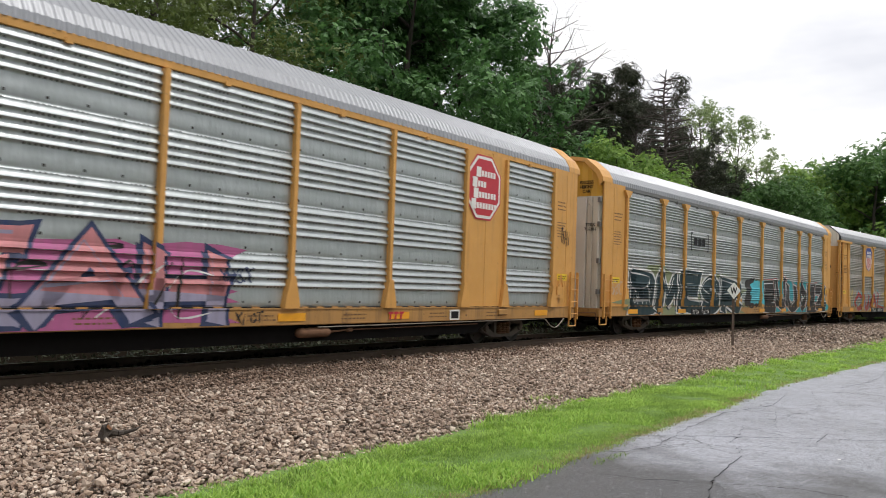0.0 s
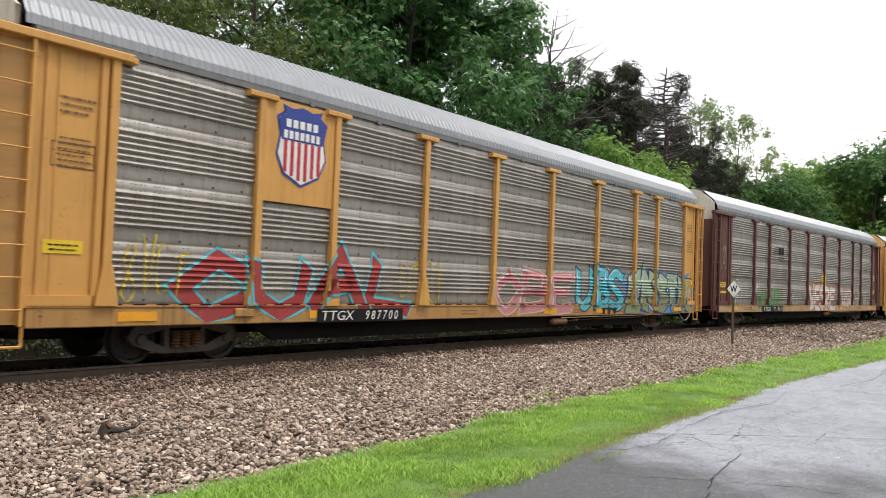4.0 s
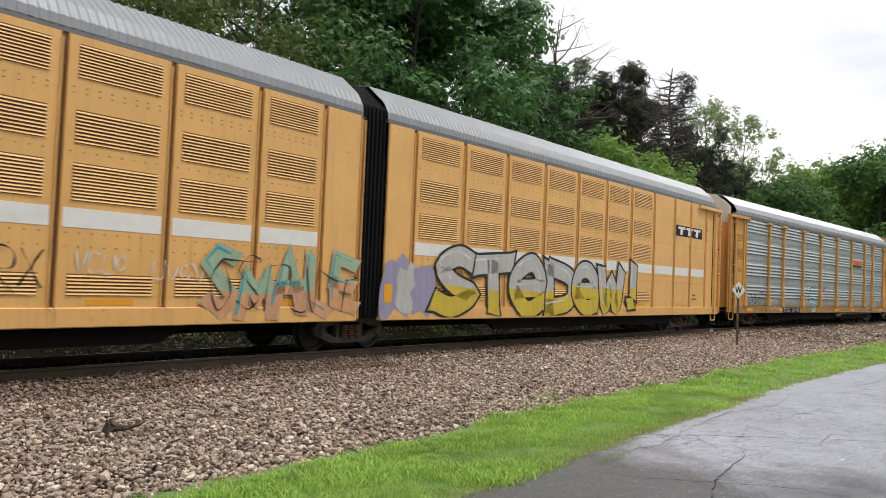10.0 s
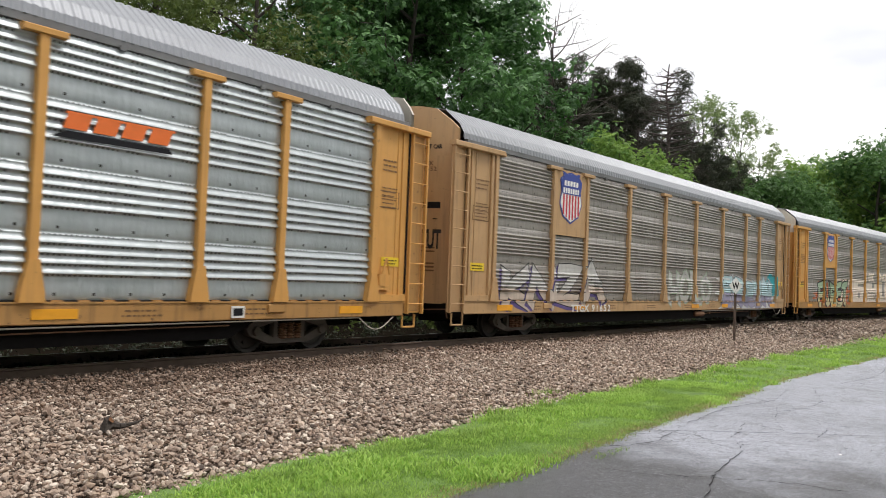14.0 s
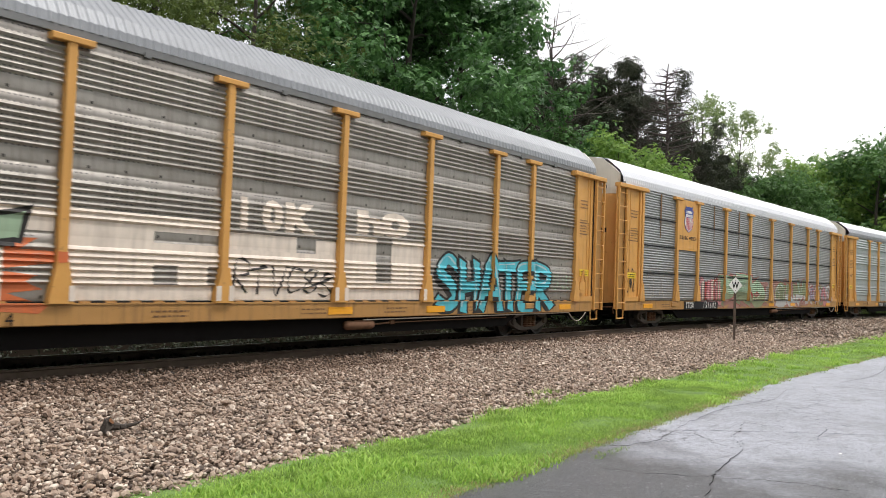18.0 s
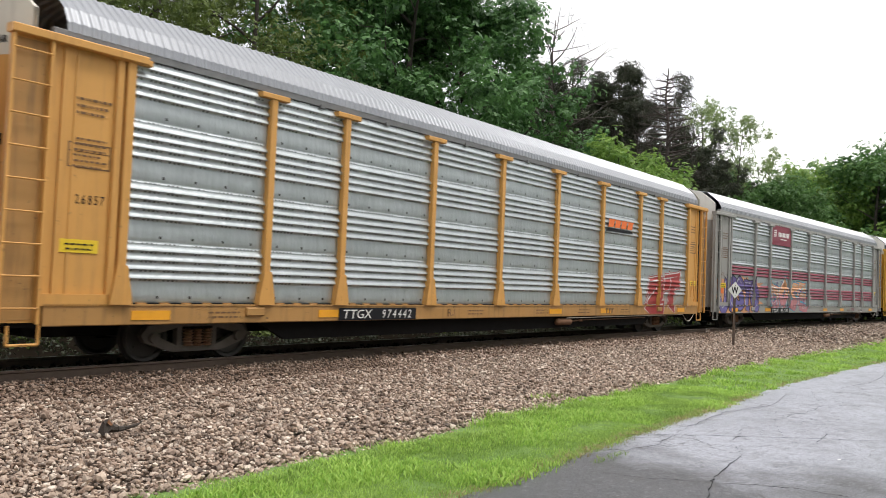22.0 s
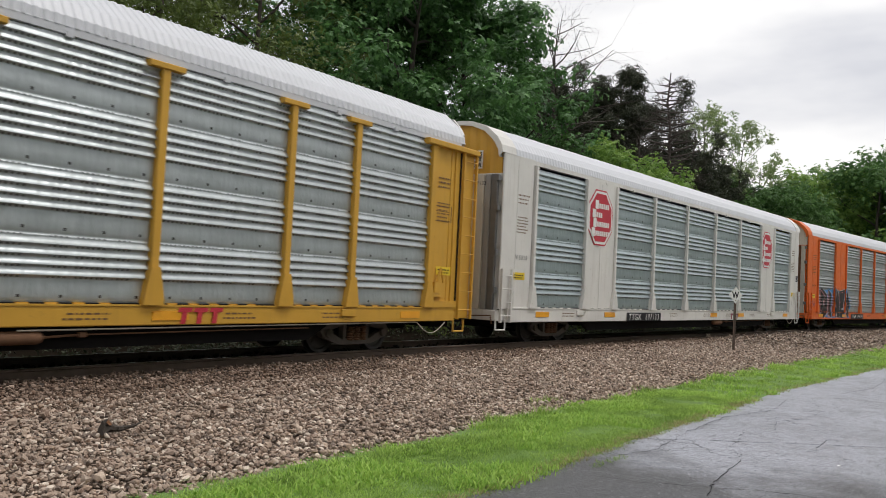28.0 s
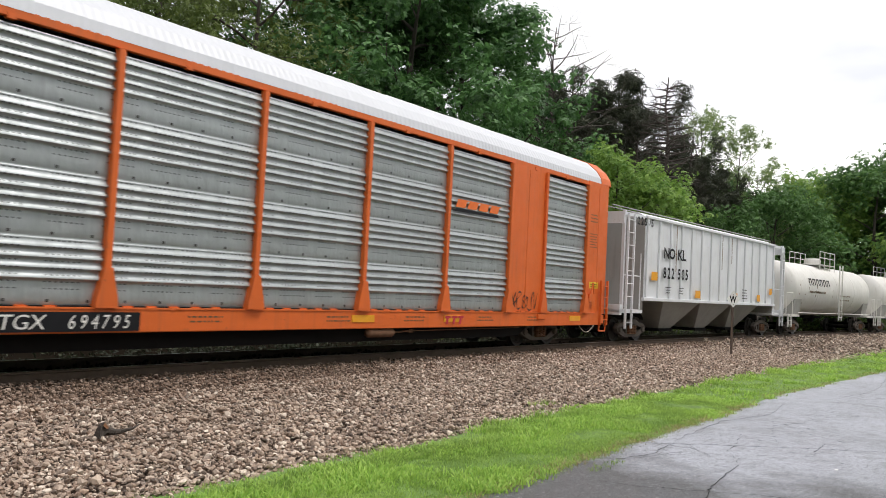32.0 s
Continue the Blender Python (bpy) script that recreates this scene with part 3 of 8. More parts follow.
part("paper_scrap", Geo().add([(9.80, -11.35, -0.192), (9.85, -11.34, -0.189), (9.84, -11.31, -0.193), (9.79, -11.32, -0.194)], [(0, 1, 2, 3)]), MARK_WHITE, lot, "small white scrap of paper")

# ---- rails and ties ----
RAILHEAD = [(-0.036, -0.008), (-0.030, 0.0), (0.030, 0.0), (0.036, -0.008), (0.036, -0.036), (0.010, -0.05), (0.010, -0.155), (0.072, -0.172), (0.072, -0.186),
            (-0.072, -0.186), (-0.072, -0.172), (-0.010, -0.155), (-0.010, -0.05), (-0.036, -0.036), (-0.036, -0.008)]
for lat in (-0.7535, 0.7535):
    rail = part("rail", swept([(lat + a, b) for a, b in RAILHEAD][::-1], -420, 470, 2.0, "rail"), RAIL)
    tagged(rail, "rust-brown steel rail with a worn top", "rail", "rails of the track", "structure")
    part("railhead", swept([(lat - 0.028, 0.0015), (lat + 0.028, 0.0015)], -420, 470, 2.0, "railhead"), RAIL_TOP, rail)
g = Geo().box(-0.115, 0.115, -1.3, 1.3, -0.36, -0.172, 0.012)
tie_mesh = g.mesh("tie")
tie_mesh.materials.append(WOOD)
for k in range(150):
    s = -8 + k * 0.55
    x, y, a = line(s)
    ob = new("tie", tie_mesh)
    ob.matrix_basis = pose(x, y, 0, 0, 0, math.degrees(a))
    tagged(ob, "dark weathered wooden tie sunk in the ballast", "railway tie", "ties under the rails")

# ---- loose stones ----
ICO = np.array([(0, 0, 1), (0.894, 0, 0.447), (0.276, 0.851, 0.447), (-0.724, 0.526, 0.447), (-0.724, -0.526, 0.447), (0.276, -0.851, 0.447),
                (0.724, 0.526, -0.447), (-0.276, 0.851, -0.447), (-0.894, 0, -0.447), (-0.276, -0.851, -0.447), (0.724, -0.526, -0.447), (0, 0, -1)])
ICO_F = np.array([(0, 1, 2), (0, 2, 3), (0, 3, 4), (0, 4, 5), (0, 5, 1), (1, 6, 2), (2, 7, 3), (3, 8, 4), (4, 9, 5), (5, 10, 1),
                  (2, 6, 7), (3, 7, 8), (4, 8, 9), (5, 9, 10), (1, 10, 6), (11, 7, 6), (11, 8, 7), (11, 9, 8), (11, 10, 9), (11, 6, 10)])
OCT = np.array([(0, 0, 1), (1, 0, 0), (0, 1, 0), (-1, 0, 0), (0, -1, 0), (0, 0, -1)], dtype=float)
OCT_F = np.array([(0, 1, 2), (0, 2, 3), (0, 3, 4), (0, 4, 1), (5, 2, 1), (5, 3, 2), (5, 4, 3), (5, 1, 4)])


CUBE = np.array([(x, y, z) for x in (-0.8, 0.8) for y in (-0.8, 0.8) for z in (-0.8, 0.8)])
CUBE_F = np.array([(0, 1, 3), (0, 3, 2), (4, 6, 7), (4, 7, 5), (0, 4, 5), (0, 5, 1), (2, 3, 7), (2, 7, 6), (0, 2, 6), (0, 6, 4), (1, 5, 7), (1, 7, 3)])


def bed_z(lat):
    return np.interp(lat, [p[0] for p in BED], [p[1] for p in BED])


def turned(rng, n):
    """n random rotations as matrices."""
    q = rng.normal(size=(n, 4))
    q /= np.linalg.norm(q, axis=1)[:, None]
    w, x, y, z = q.T
    return np.stack([np.stack([1 - 2 * (y * y + z * z), 2 * (x * y - w * z), 2 * (x * z + w * y)], 1),
                     np.stack([2 * (x * y + w * z), 1 - 2 * (x * x + z * z), 2 * (y * z - w * x)], 1),
                     np.stack([2 * (x * z - w * y), 2 * (y * z + w * x), 1 - 2 * (x * x + y * y)], 1)], 1)


def stones(name, seed, n, s0, s1, lat0, lat1, r0, r1, base, faces, label, material=None):
    rng = np.random.default_rng(seed)
    s, lat = rng.uniform(s0, s1, n), rng.uniform(lat0, lat1, n)
    size = rng.uniform(r0, r1, n) * rng.choice([0.7, 1.0, 1.0, 1.25], n)
    x, y = np.sin(KAPPA * s) / KAPPA + lat * np.sin(KAPPA * s), -(1 - np.cos(KAPPA * s)) / KAPPA + lat * np.cos(KAPPA * s)
    # only what lies on this side of the lot's corner
    keep = x > (y - EYE[1]) * 0.43
    s, lat, size, x, y = s[keep], lat[keep], size[keep], x[keep], y[keep]
    n = len(s)
    pts = base[None] * rng.uniform(0.68, 1.2, (n, len(base), 1)) * (size[:, None] * rng.uniform(0.6, 1.3, (n, 3)))[:, None, :]
    pts += rng.normal(0, 0.10, pts.shape) * size[:, None, None]
    pts = np.einsum("nij,nkj->nki", turned(rng, n), pts)
    pts[:, :, 2] *= 0.8
    pts += np.stack([x, y, bed_z(lat) + size * rng.choice([-0.2, 0.2, 0.8, 1.6], n)], 1)[:, None, :]
    fs = faces[None] + (np.arange(n) * len(base))[:, None, None]
    ob = part(name, arrays(name, pts.reshape(-1, 3), fs.reshape(-1, 3), material or STONES))
    return tagged(ob, label, "gravel", kind="stuff")


ROCK = "loose angular ballast stones, pinkish brown and grey"
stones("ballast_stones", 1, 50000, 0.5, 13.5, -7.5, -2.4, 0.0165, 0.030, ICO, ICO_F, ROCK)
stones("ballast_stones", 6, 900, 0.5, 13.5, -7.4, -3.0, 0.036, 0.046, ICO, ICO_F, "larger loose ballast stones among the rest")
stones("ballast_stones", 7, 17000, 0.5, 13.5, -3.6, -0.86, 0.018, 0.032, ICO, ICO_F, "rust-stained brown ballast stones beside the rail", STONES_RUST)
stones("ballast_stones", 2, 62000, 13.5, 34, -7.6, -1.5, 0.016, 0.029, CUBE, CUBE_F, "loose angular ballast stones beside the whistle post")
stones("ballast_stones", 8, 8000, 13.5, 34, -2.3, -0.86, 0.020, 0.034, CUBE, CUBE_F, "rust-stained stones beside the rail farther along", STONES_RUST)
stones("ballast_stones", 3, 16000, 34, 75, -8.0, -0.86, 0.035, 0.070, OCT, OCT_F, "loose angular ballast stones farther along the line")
# stones darkened to stand for the shade around the train
stones("ballast_stones", 4, 9000, -2, 26, 0.86, 4.5, 0.03, 0.06, OCT, OCT_F, "ballast stones behind the track, darkened for shade", STONES_FAR)
stones("ballast_stones", 5, 5000, -2, 26, -0.7, 0.7, 0.03, 0.05, OCT, OCT_F, "ballast stones between the rails, blackened for the train's shade", STONES_DARK)


# ---- grass ----
def blades(name, seed, spots, per, h0, h1, spread, label, material=None, broad=1.0):
    """Tufts of bent blades at spots of (x, y, z, size)."""
    rng = np.random.default_rng(seed)
    spots = np.repeat(np.asarray(spots), per, 0)
    n = len(spots)
    a = rng.uniform(0, math.tau, n)
    root = spots[:, :3] + np.stack([rng.normal(0, spread, n), rng.normal(0, spread, n), np.zeros(n)], 1)
    h = rng.uniform(h0, h1, n) * spots[:, 3]
    out = np.stack([np.cos(a), np.sin(a), np.zeros(n)], 1)
    side = np.stack([-np.sin(a), np.cos(a), np.zeros(n)], 1) * broad * (rng.uniform(0.0016, 0.0042, n) * np.clip(spots[:, 3], 0.8, 2))[:, None]
    lean = rng.uniform(0.2, 1.5, n)[:, None]
    up = np.array([0, 0, 1.0])
    mid = root + up * (h * 0.6)[:, None] + out * lean * (h * 0.35)[:, None]
    tip = root + up * (h * 0.95)[:, None] + out * lean * (h * 0.9)[:, None]
    v = np.stack([root - side, root + side, mid + side * 0.8, mid - side * 0.8, tip], 1).reshape(-1, 3)
    o = (np.arange(n) * 5)[:, None]
    tri = np.concatenate([o + [0, 1, 2], o + [0, 2, 3], o + [3, 2, 4]])
    ob = part(name, arrays(name, v, tri, material or GRASS))
    return tagged(ob, label, "grass", kind="stuff")


rng = np.random.default_rng(11)
spots, weeds, dry = [], [], []
while len(spots) < 17000:
    x = float(rng.uniform(1.5, 15) if len(spots) < 12500 else rng.uniform(15, 60))
    a, b = grass_edge(x), asphalt_edge(x)
    u = float(rng.uniform(-0.16, 1.05))
    thick = noise.noise((x * 1.3, u * 2.2, 4))
    lush = noise.noise((x * 0.9 + 40, u * 1.6, 9))
    far = 1.0 if x < 15 else 1.5
    z = -0.225 + 0.02 * math.sin(max(0, min(1, u)) * math.pi)
    if u < 0.12 and rng.random() < 0.5 + (0.12 - u) * 2.2:
        continue
    if u > 0.93 and rng.random() < 0.5:
        dry.append((x, a + (b - a) * u, -0.215, 0.9 * far))
        continue
    spots.append((x, a + (b - a) * u, z, (0.95 + 0.7 * thick) * far * (1.6 if 0.05 < u < 0.3 and lush > 0 else 1.0)))
    if lush > 0.02 and rng.random() < 0.2:
        weeds.append((x, a + (b - a) * u, z, (0.8 + 0.9 * lush) * far))
spots = [q for q in spots if q[0] > (q[1] - EYE[1]) * 0.43]
blades("grass", 21, spots, 14, 0.010, 0.044, 0.05, "short bright green spring grass")
blades("weeds", 22, weeds, 20, 0.02, 0.075, 0.06, "broad-bladed yellow-green grass weeds", WEEDS, 2.6)
blades("dry_grass", 23, dry, 8, 0.015, 0.05, 0.05, "thin dry grass along the asphalt edge", STRAW)
sprouts = [(7.67 + k * 0.06, -9.43 + 0.03 * math.sin(k * 2.1), -0.20, 0.6) for k in range(13)]
blades("weeds", 24, sprouts, 9, 0.03, 0.07, 0.03, "small weeds sprouting from a crack in the asphalt", GRASS, 1.3)
tufts = [(8.72, -7.42, -0.23, 1.0), (9.2, -7.35, -0.23, 1.3), (9.6, -7.6, -0.22, 1.4), (10.2, -7.5, -0.22, 1.5), (17.9, -7.55, -0.23, 1.5), (18.3, -7.6, -0.23, 1.4), (11.5, -6.7, -0.24, 0.8),
         (11.8, -6.75, -0.24, 0.8), (8.8, -7.6, -0.22, 1.2), (12.9, -7.5, -0.22, 1.1), (14.2, -7.45, -0.22, 1.2), (22.3, -7.75, -0.23, 1.6), (6.6, -7.6, -0.22, 1.0), (5.4, -7.6, -0.22, 0.9)]
for x, y, z, k in tufts:
    one = blades("grass_tuft", int(x * 100), [(x, y, z, k)], 110, 0.04, 0.13, 0.09, "tall tuft of fresh green grass at the ballast edge", WEEDS if int(x * 10) % 2 else GRASS, 1.4)


# ---- letters, drawn with the built-in font ----
def cut_letters():
    """Every letter that is needed, as flat corners and faces, thin, bold and fat."""
    jobs = []
    for fat in (0.0, 0.03, 0.06, 0.09):
        for ch in "ABCDEFGHIJKLMNOPQRSTUVWXYZ0123456789ehikmnorstuz!":
            cu = bpy.data.curves.new("letter", "FONT")
            cu.body, cu.size, cu.offset, cu.resolution_u, cu.fill_mode = ch, 1.0, fat, 3, "BOTH"
            jobs.append((ch, fat, new("letter", cu)))
    deps = bpy.context.evaluated_depsgraph_get()
    made = {}
    for ch, fat, ob in jobs:
        me = bpy.data.meshes.new_from_object(ob.evaluated_get(deps))
        made[ch, fat] = ([(v.co.x, v.co.y) for v in me.vertices], [tuple(p.vertices) for p in me.polygons])
        bpy.data.meshes.remove(me)
    for _, _, ob in jobs:
        cu = ob.data
        bpy.data.objects.remove(ob)
        bpy.data.curves.remove(cu)
    return made


GLYPH = cut_letters()


def lettering(text, x0, x1, z0, z1, y, fat=0.0, slant=0.0, wild=None, grow=0.0):
    """Words fitted into a field of the near side, at y. wild: a seed by which each letter leans and swells."""
    g = Geo()
    rng = random.Random(wild)
    letters = list(text)
    widths = []
    for ch in letters:
        if ch == " ":
            widths.append(0.4)
            continue
        if wild is None and ch.isdigit():
            widths.append(0.70)
            continue
        xs_ = [p[0] for p in GLYPH[ch, 0.0][0]]
        widths.append(max(xs_) - min(xs_) + (0.12 if wild is None else 0.02))
    scale = (x1 - x0) / sum(widths)
    x = x0
    for ch, w in zip(letters, widths):
        if ch != " ":
            base, fine = GLYPH[ch, fat], GLYPH[ch, 0.0]
            a0, a1 = min(p[0] for p in fine[0]), max(p[0] for p in fine[0])
            b0, b1 = min(p[1] for p in fine[0]), max(p[1] for p in fine[0])
            wx = w * scale * (0.92 if wild is None else 1.06)
            slack = 0.0
            if wild is None and ch.isdigit():
                slack = (w - (a1 - a0) - 0.08) * scale / 2
                wx = (a1 - a0) * scale * 0.96
            lean, lift, tall, tilt = slant, 0.0, 1.0, 0.0
            if wild is not None:
                lean, lift, tall, tilt = slant + rng.uniform(-0.22, 0.22), rng.uniform(-0.05, 0.05), rng.uniform(0.9, 1.1), rng.uniform(-0.12, 0.12)
            hh = (z1 - z0) * tall
            pts = []
            for px, py in base[0]:
                u, v = (px - a0) / max(a1 - a0, 0.12), (py - b0) / max(b1 - b0, 0.12)
                pts.append((x + slack + u * wx + lean * hh * v, y, z0 + hh * (v + lift + tilt * (u - 0.5))))
            g.add(pts, base[1])
        x += w * scale
    return g


# ---- trees ----
class Wood:
    """Limbs as tapered tubes, and the places where leaves hang."""

    def __init__(self, seed):
        self.rng, self.geo, self.tips = random.Random(seed), Geo(), []

    def limb(self, a, way, length, r, depth, droop=0.0, kids=4, wide=0.9, shrink=0.62):
        rng = self.rng
        p, d = Vector(a), Vector(way).normalized()
        steps = 4 if depth else 3
        for k in range(steps):
            d = (d + Vector((rng.uniform(-1, 1), rng.uniform(-1, 1), rng.uniform(-0.6, 0.6) - droop)) * 0.16).normalized()
            q = p + d * (length / steps)
            ra, rb = r * (1 - 0.7 * k / steps), r * (1 - 0.7 * (k + 1) / steps)
            self.geo.tube(p, q, ra, rb, 6 if r > 0.05 else 4, False)
            if depth and k >= 1:
                for _ in range(max(1, kids // (steps - 1))):
                    side = Matrix.Rotation(rng.uniform(0, math.tau), 3, d) @ d.orthogonal().normalized()
                    self.limb(q, d * rng.uniform(0.35, 0.8) + side * wide, length * shrink * rng.uniform(0.75, 1.15), rb * 0.62, depth - 1, droop, kids, wide, shrink)
            p = q
            if depth <= 1:
                self.tips.append((p.copy(), depth))


def leaves(rng, centres, radius, per, size, flat=0.75, up=0.4, slim=0.5):
    """Rhombic leaves in loose clumps round the centres."""
    centres = np.asarray(centres, dtype=float)
    c = np.repeat(centres, per, 0)
    n = len(c)
    d = rng.normal(size=(n, 3))
    d /= np.linalg.norm(d, axis=1)[:, None]
    rad = np.repeat(radius * rng.uniform(0.55, 1.25, len(centres)), per)
    off = d * (rad * rng.uniform(0.15, 1, n) ** 0.55)[:, None] * np.array([1, 1, flat])
    p = c + off
    nrm = d * 0.55 + rng.normal(size=(n, 3)) * 0.55 + np.array([0, 0, up])
    nrm /= np.linalg.norm(nrm, axis=1)[:, None]
    u = np.cross(nrm, rng.normal(size=(n, 3)))
    u /= np.linalg.norm(u, axis=1)[:, None] + 1e-9
    w = np.cross(nrm, u)
    s = (size * rng.uniform(0.6, 1.3, n))[:, None]
    v = np.stack([p - u * s * 0.5, p + w * s * slim * 0.5 - nrm * s * 0.08, p + u * s * 0.5 - nrm * s * 0.12, p - w * s * slim * 0.5 - nrm * s * 0.08], 1).reshape(-1, 3)
    o = (np.arange(n) * 4)[:, None]
    return v, np.concatenate([o + [0, 1, 2], o + [0, 2, 3]])


def rosettes(rng, centres, radius, per, size, flat=0.75, rays=5, slim=0.42, up=0.6):
    """Sprays of leaves that spread from one stem, in loose clumps round the centres."""
    centres = np.asarray(centres, dtype=float)
    c = np.repeat(centres, per, 0)
    n = len(c)
    d = rng.normal(size=(n, 3))
    d /= np.linalg.norm(d, axis=1)[:, None]
    rad = np.repeat(radius * rng.uniform(0.55, 1.25, len(centres)), per)
    p = c + d * (rad * rng.uniform(0.25, 1, n) ** 0.6)[:, None] * np.array([1, 1, flat])
    nrm = d * 0.7 + rng.normal(size=(n, 3)) * 0.3 + np.array([0, 0, up])
    nrm /= np.linalg.norm(nrm, axis=1)[:, None]
    u = np.cross(nrm, rng.normal(size=(n, 3)))
    u /= np.linalg.norm(u, axis=1)[:, None] + 1e-9
    w = np.cross(nrm, u)
    out = [p]
    for k in range(rays):
        a = k * math.tau / rays + rng.uniform(-0.35, 0.35, n)
        ln = (size * rng.uniform(0.6, 1.25, n))[:, None]
        e = u * np.cos(a)[:, None] + w * np.sin(a)[:, None]
        s = np.cross(nrm, e) * slim * 0.5
        drop = nrm * rng.uniform(0.05, 0.45, n)[:, None]
        out += [p + (e * 0.55 + s - drop * 0.3) * ln, p + (e - drop) * ln, p + (e * 0.55 - s - drop * 0.3) * ln]
    m = 1 + 3 * rays
    v = np.stack(out, 1).reshape(-1, 3)
    o = (np.arange(n) * m)[:, None]
    f = np.concatenate([np.concatenate([o + [0, 1 + 3 * k, 2 + 3 * k], o + [0, 2 + 3 * k, 3 + 3 * k]]) for k in range(rays)])
    return v, f


def tree(name, seed, height, spread, trunk_r, bare, leaf, leaf_size, per, clump, label, category="tree", limbs=11, depth=2, droop=0.0, bark=None,
         rise=0.75, thin=1.0, slim=0.55, lean=0.0, rays=0, flat=0.75):
    """A tree about the origin: tapered trunk, limbs, and a crown of leaf clumps."""
    w = Wood(seed)
    rng = w.rng
    p, d = Vector((0, 0, -0.4)), Vector((lean, lean * 0.4, 1)).normalized()
    nodes = []
    parts_ = 9
    for k in range(parts_):
        q = p + d * ((height * 0.86 + 0.4) / parts_) + Vector((rng.uniform(-1, 1), rng.uniform(-1, 1), 0)) * height * 0.012
        w.geo.tube(p, q, trunk_r * (1 - k / parts_ * 0.88), trunk_r * (1 - (k + 1) / parts_ * 0.88), 9, False)
        nodes.append((p.copy(), q.copy()))
        p = q
    for k in range(limbs):
        u = bare + (0.97 - bare) * (k + 0.5) / limbs
        i = min(parts_ - 1, int(u * parts_))
        a = nodes[i][0].lerp(nodes[i][1], u * parts_ - i)
        ang = k * 2.4 + rng.uniform(-0.4, 0.4)
        reach = spread * math.sin(math.pi * (0.22 + 0.74 * ((u - bare) / (1.0001 - bare)))) ** 0.7 * rng.uniform(0.75, 1.12)
        w.limb(a, (math.cos(ang), math.sin(ang), rise * rng.uniform(0.3, 1.1)), reach * 0.78, trunk_r * 0.34 * (1.1 - u * 0.5), depth, droop)
    w.tips.append((p, 0))
    root = new(name)
    tagged(root, label, category)
    part("trunk", w.geo, bark or BARK, root, smooth=True)
    if leaf:
        r2 = np.random.default_rng(seed)
        tips = [t for t, dp in w.tips if rng.random() < thin]
        v, f = rosettes(r2, tips, clump, per, leaf_size, flat, rays, slim) if rays else leaves(r2, tips, clump, per, leaf_size, flat, slim=slim)
        part("crown", arrays("crown", v, f, leaf), None, root)
    return root


def spot(px_angle, r):
    """A place r metres from the standpoint, at an angle from straight across the track."""
    a = radians(px_angle)
    return r * math.sin(a), EYE[1] + r * math.cos(a)


def planted(ob, angle, r, turn=0, k=1.0, z=None):
    x, y = spot(angle, r)
    zz = GROUND_Z + 0.05 + max(0.0, min(1.0, (y - 4) / 40) * 2.2) if z is None else z
    ob.matrix_basis = pose(x, y, zz, 0, 0, turn) @ Matrix.Diagonal((k, k, k, 1))
    return ob


def again(ob, angle, r, turn, k=1.0):
    x, y = spot(angle, r)
    c = copy_thing(ob, pose(0, 0, 0))
    zz = GROUND_Z + 0.05 + max(0.0, min(1.0, (y - 4) / 40) * 2.2)
    c.matrix_basis = pose(x, y, zz, 0, 0, turn) @ Matrix.Diagonal((k, k, k, 1))
    return c


maple = planted(tree("maple_tree", 3, 20, 8.2, 0.42, 0.16, LEAF_MAPLE, 0.20, 26, 1.15, "tall dense dark green maple behind the track", limbs=17, rays=4, slim=0.8, flat=0.6), 51.5, 41, 20)
again(maple, 55.4, 46, 140, 0.95)
again(maple, 47.0, 45, 250, 0.95)
oak = planted(tree("oak_tree", 5, 19, 6.5, 0.30, 0.2, LEAF_OAK, 0.15, 9, 1.0, "tall olive green tree with thin crown and dark limbs", limbs=14, thin=0.9, rays=4, slim=0.7), 40.5, 36, 0)
for ang, r, tn, k in ((35, 33, 80, 0.95), (29.5, 31, 170, 0.9), (24, 29, 250, 0.9), (18, 29, 30, 0.95), (44.5, 45, 300, 1.05), (37.5, 44, 120, 1.1), (31.5, 42, 200, 1.1), (26, 40, 20, 1.1)):
    again(oak, ang, r, tn, k)
fresh = planted(tree("young_tree", 8, 9.5, 3.6, 0.14, 0.12, LEAF_FRESH, 0.15, 12, 0.8, "young bright green broadleaf tree by the track", limbs=12, rise=0.9, rays=4, slim=0.7), 66.8, 43, 0, 1.08)
for ang, r, tn, k in ((68.6, 45, 130, 1.0), (65.4, 44, 220, 0.95), (79.0, 78, 20, 1.5), (80.4, 82, 200, 1.55), (84, 78, 120, 1.6), (59, 40, 90, 0.8)):
    again(fresh, ang, r, tn, k)
green = planted(tree("broadleaf_tree", 12, 14, 5.6, 0.24, 0.1, LEAF_GREEN, 0.20, 11, 1.1, "full green broadleaf tree at the far bend", limbs=14, rays=4, slim=0.75), 78.3, 72, 0, 0.82)
for ang, r, tn, k in ((82.6, 76, 100, 1.15), (85.0, 80, 220, 1.25), (75.2, 70, 300, 0.92), (72.8, 66, 40, 0.78), (76.8, 66, 160, 0.86), (74.2, 60, 80, 0.70), (88, 86, 10, 1.3), (81, 96, 60, 1.3), (77, 90, 30, 1.0), (61.8, 46, 50, 0.78), (63.9, 47, 190, 0.74)):
    again(green, ang, r, tn, k)
pine = planted(tree("pine_tree", 21, 19, 4.2, 0.26, 0.38, LEAF_PINE, 0.36, 9, 0.75, "tall dark pine with ragged flat boughs", limbs=15, rise=0.3, thin=0.7, slim=0.18, rays=7, flat=0.45), 63.0, 62, 0, 1.08)
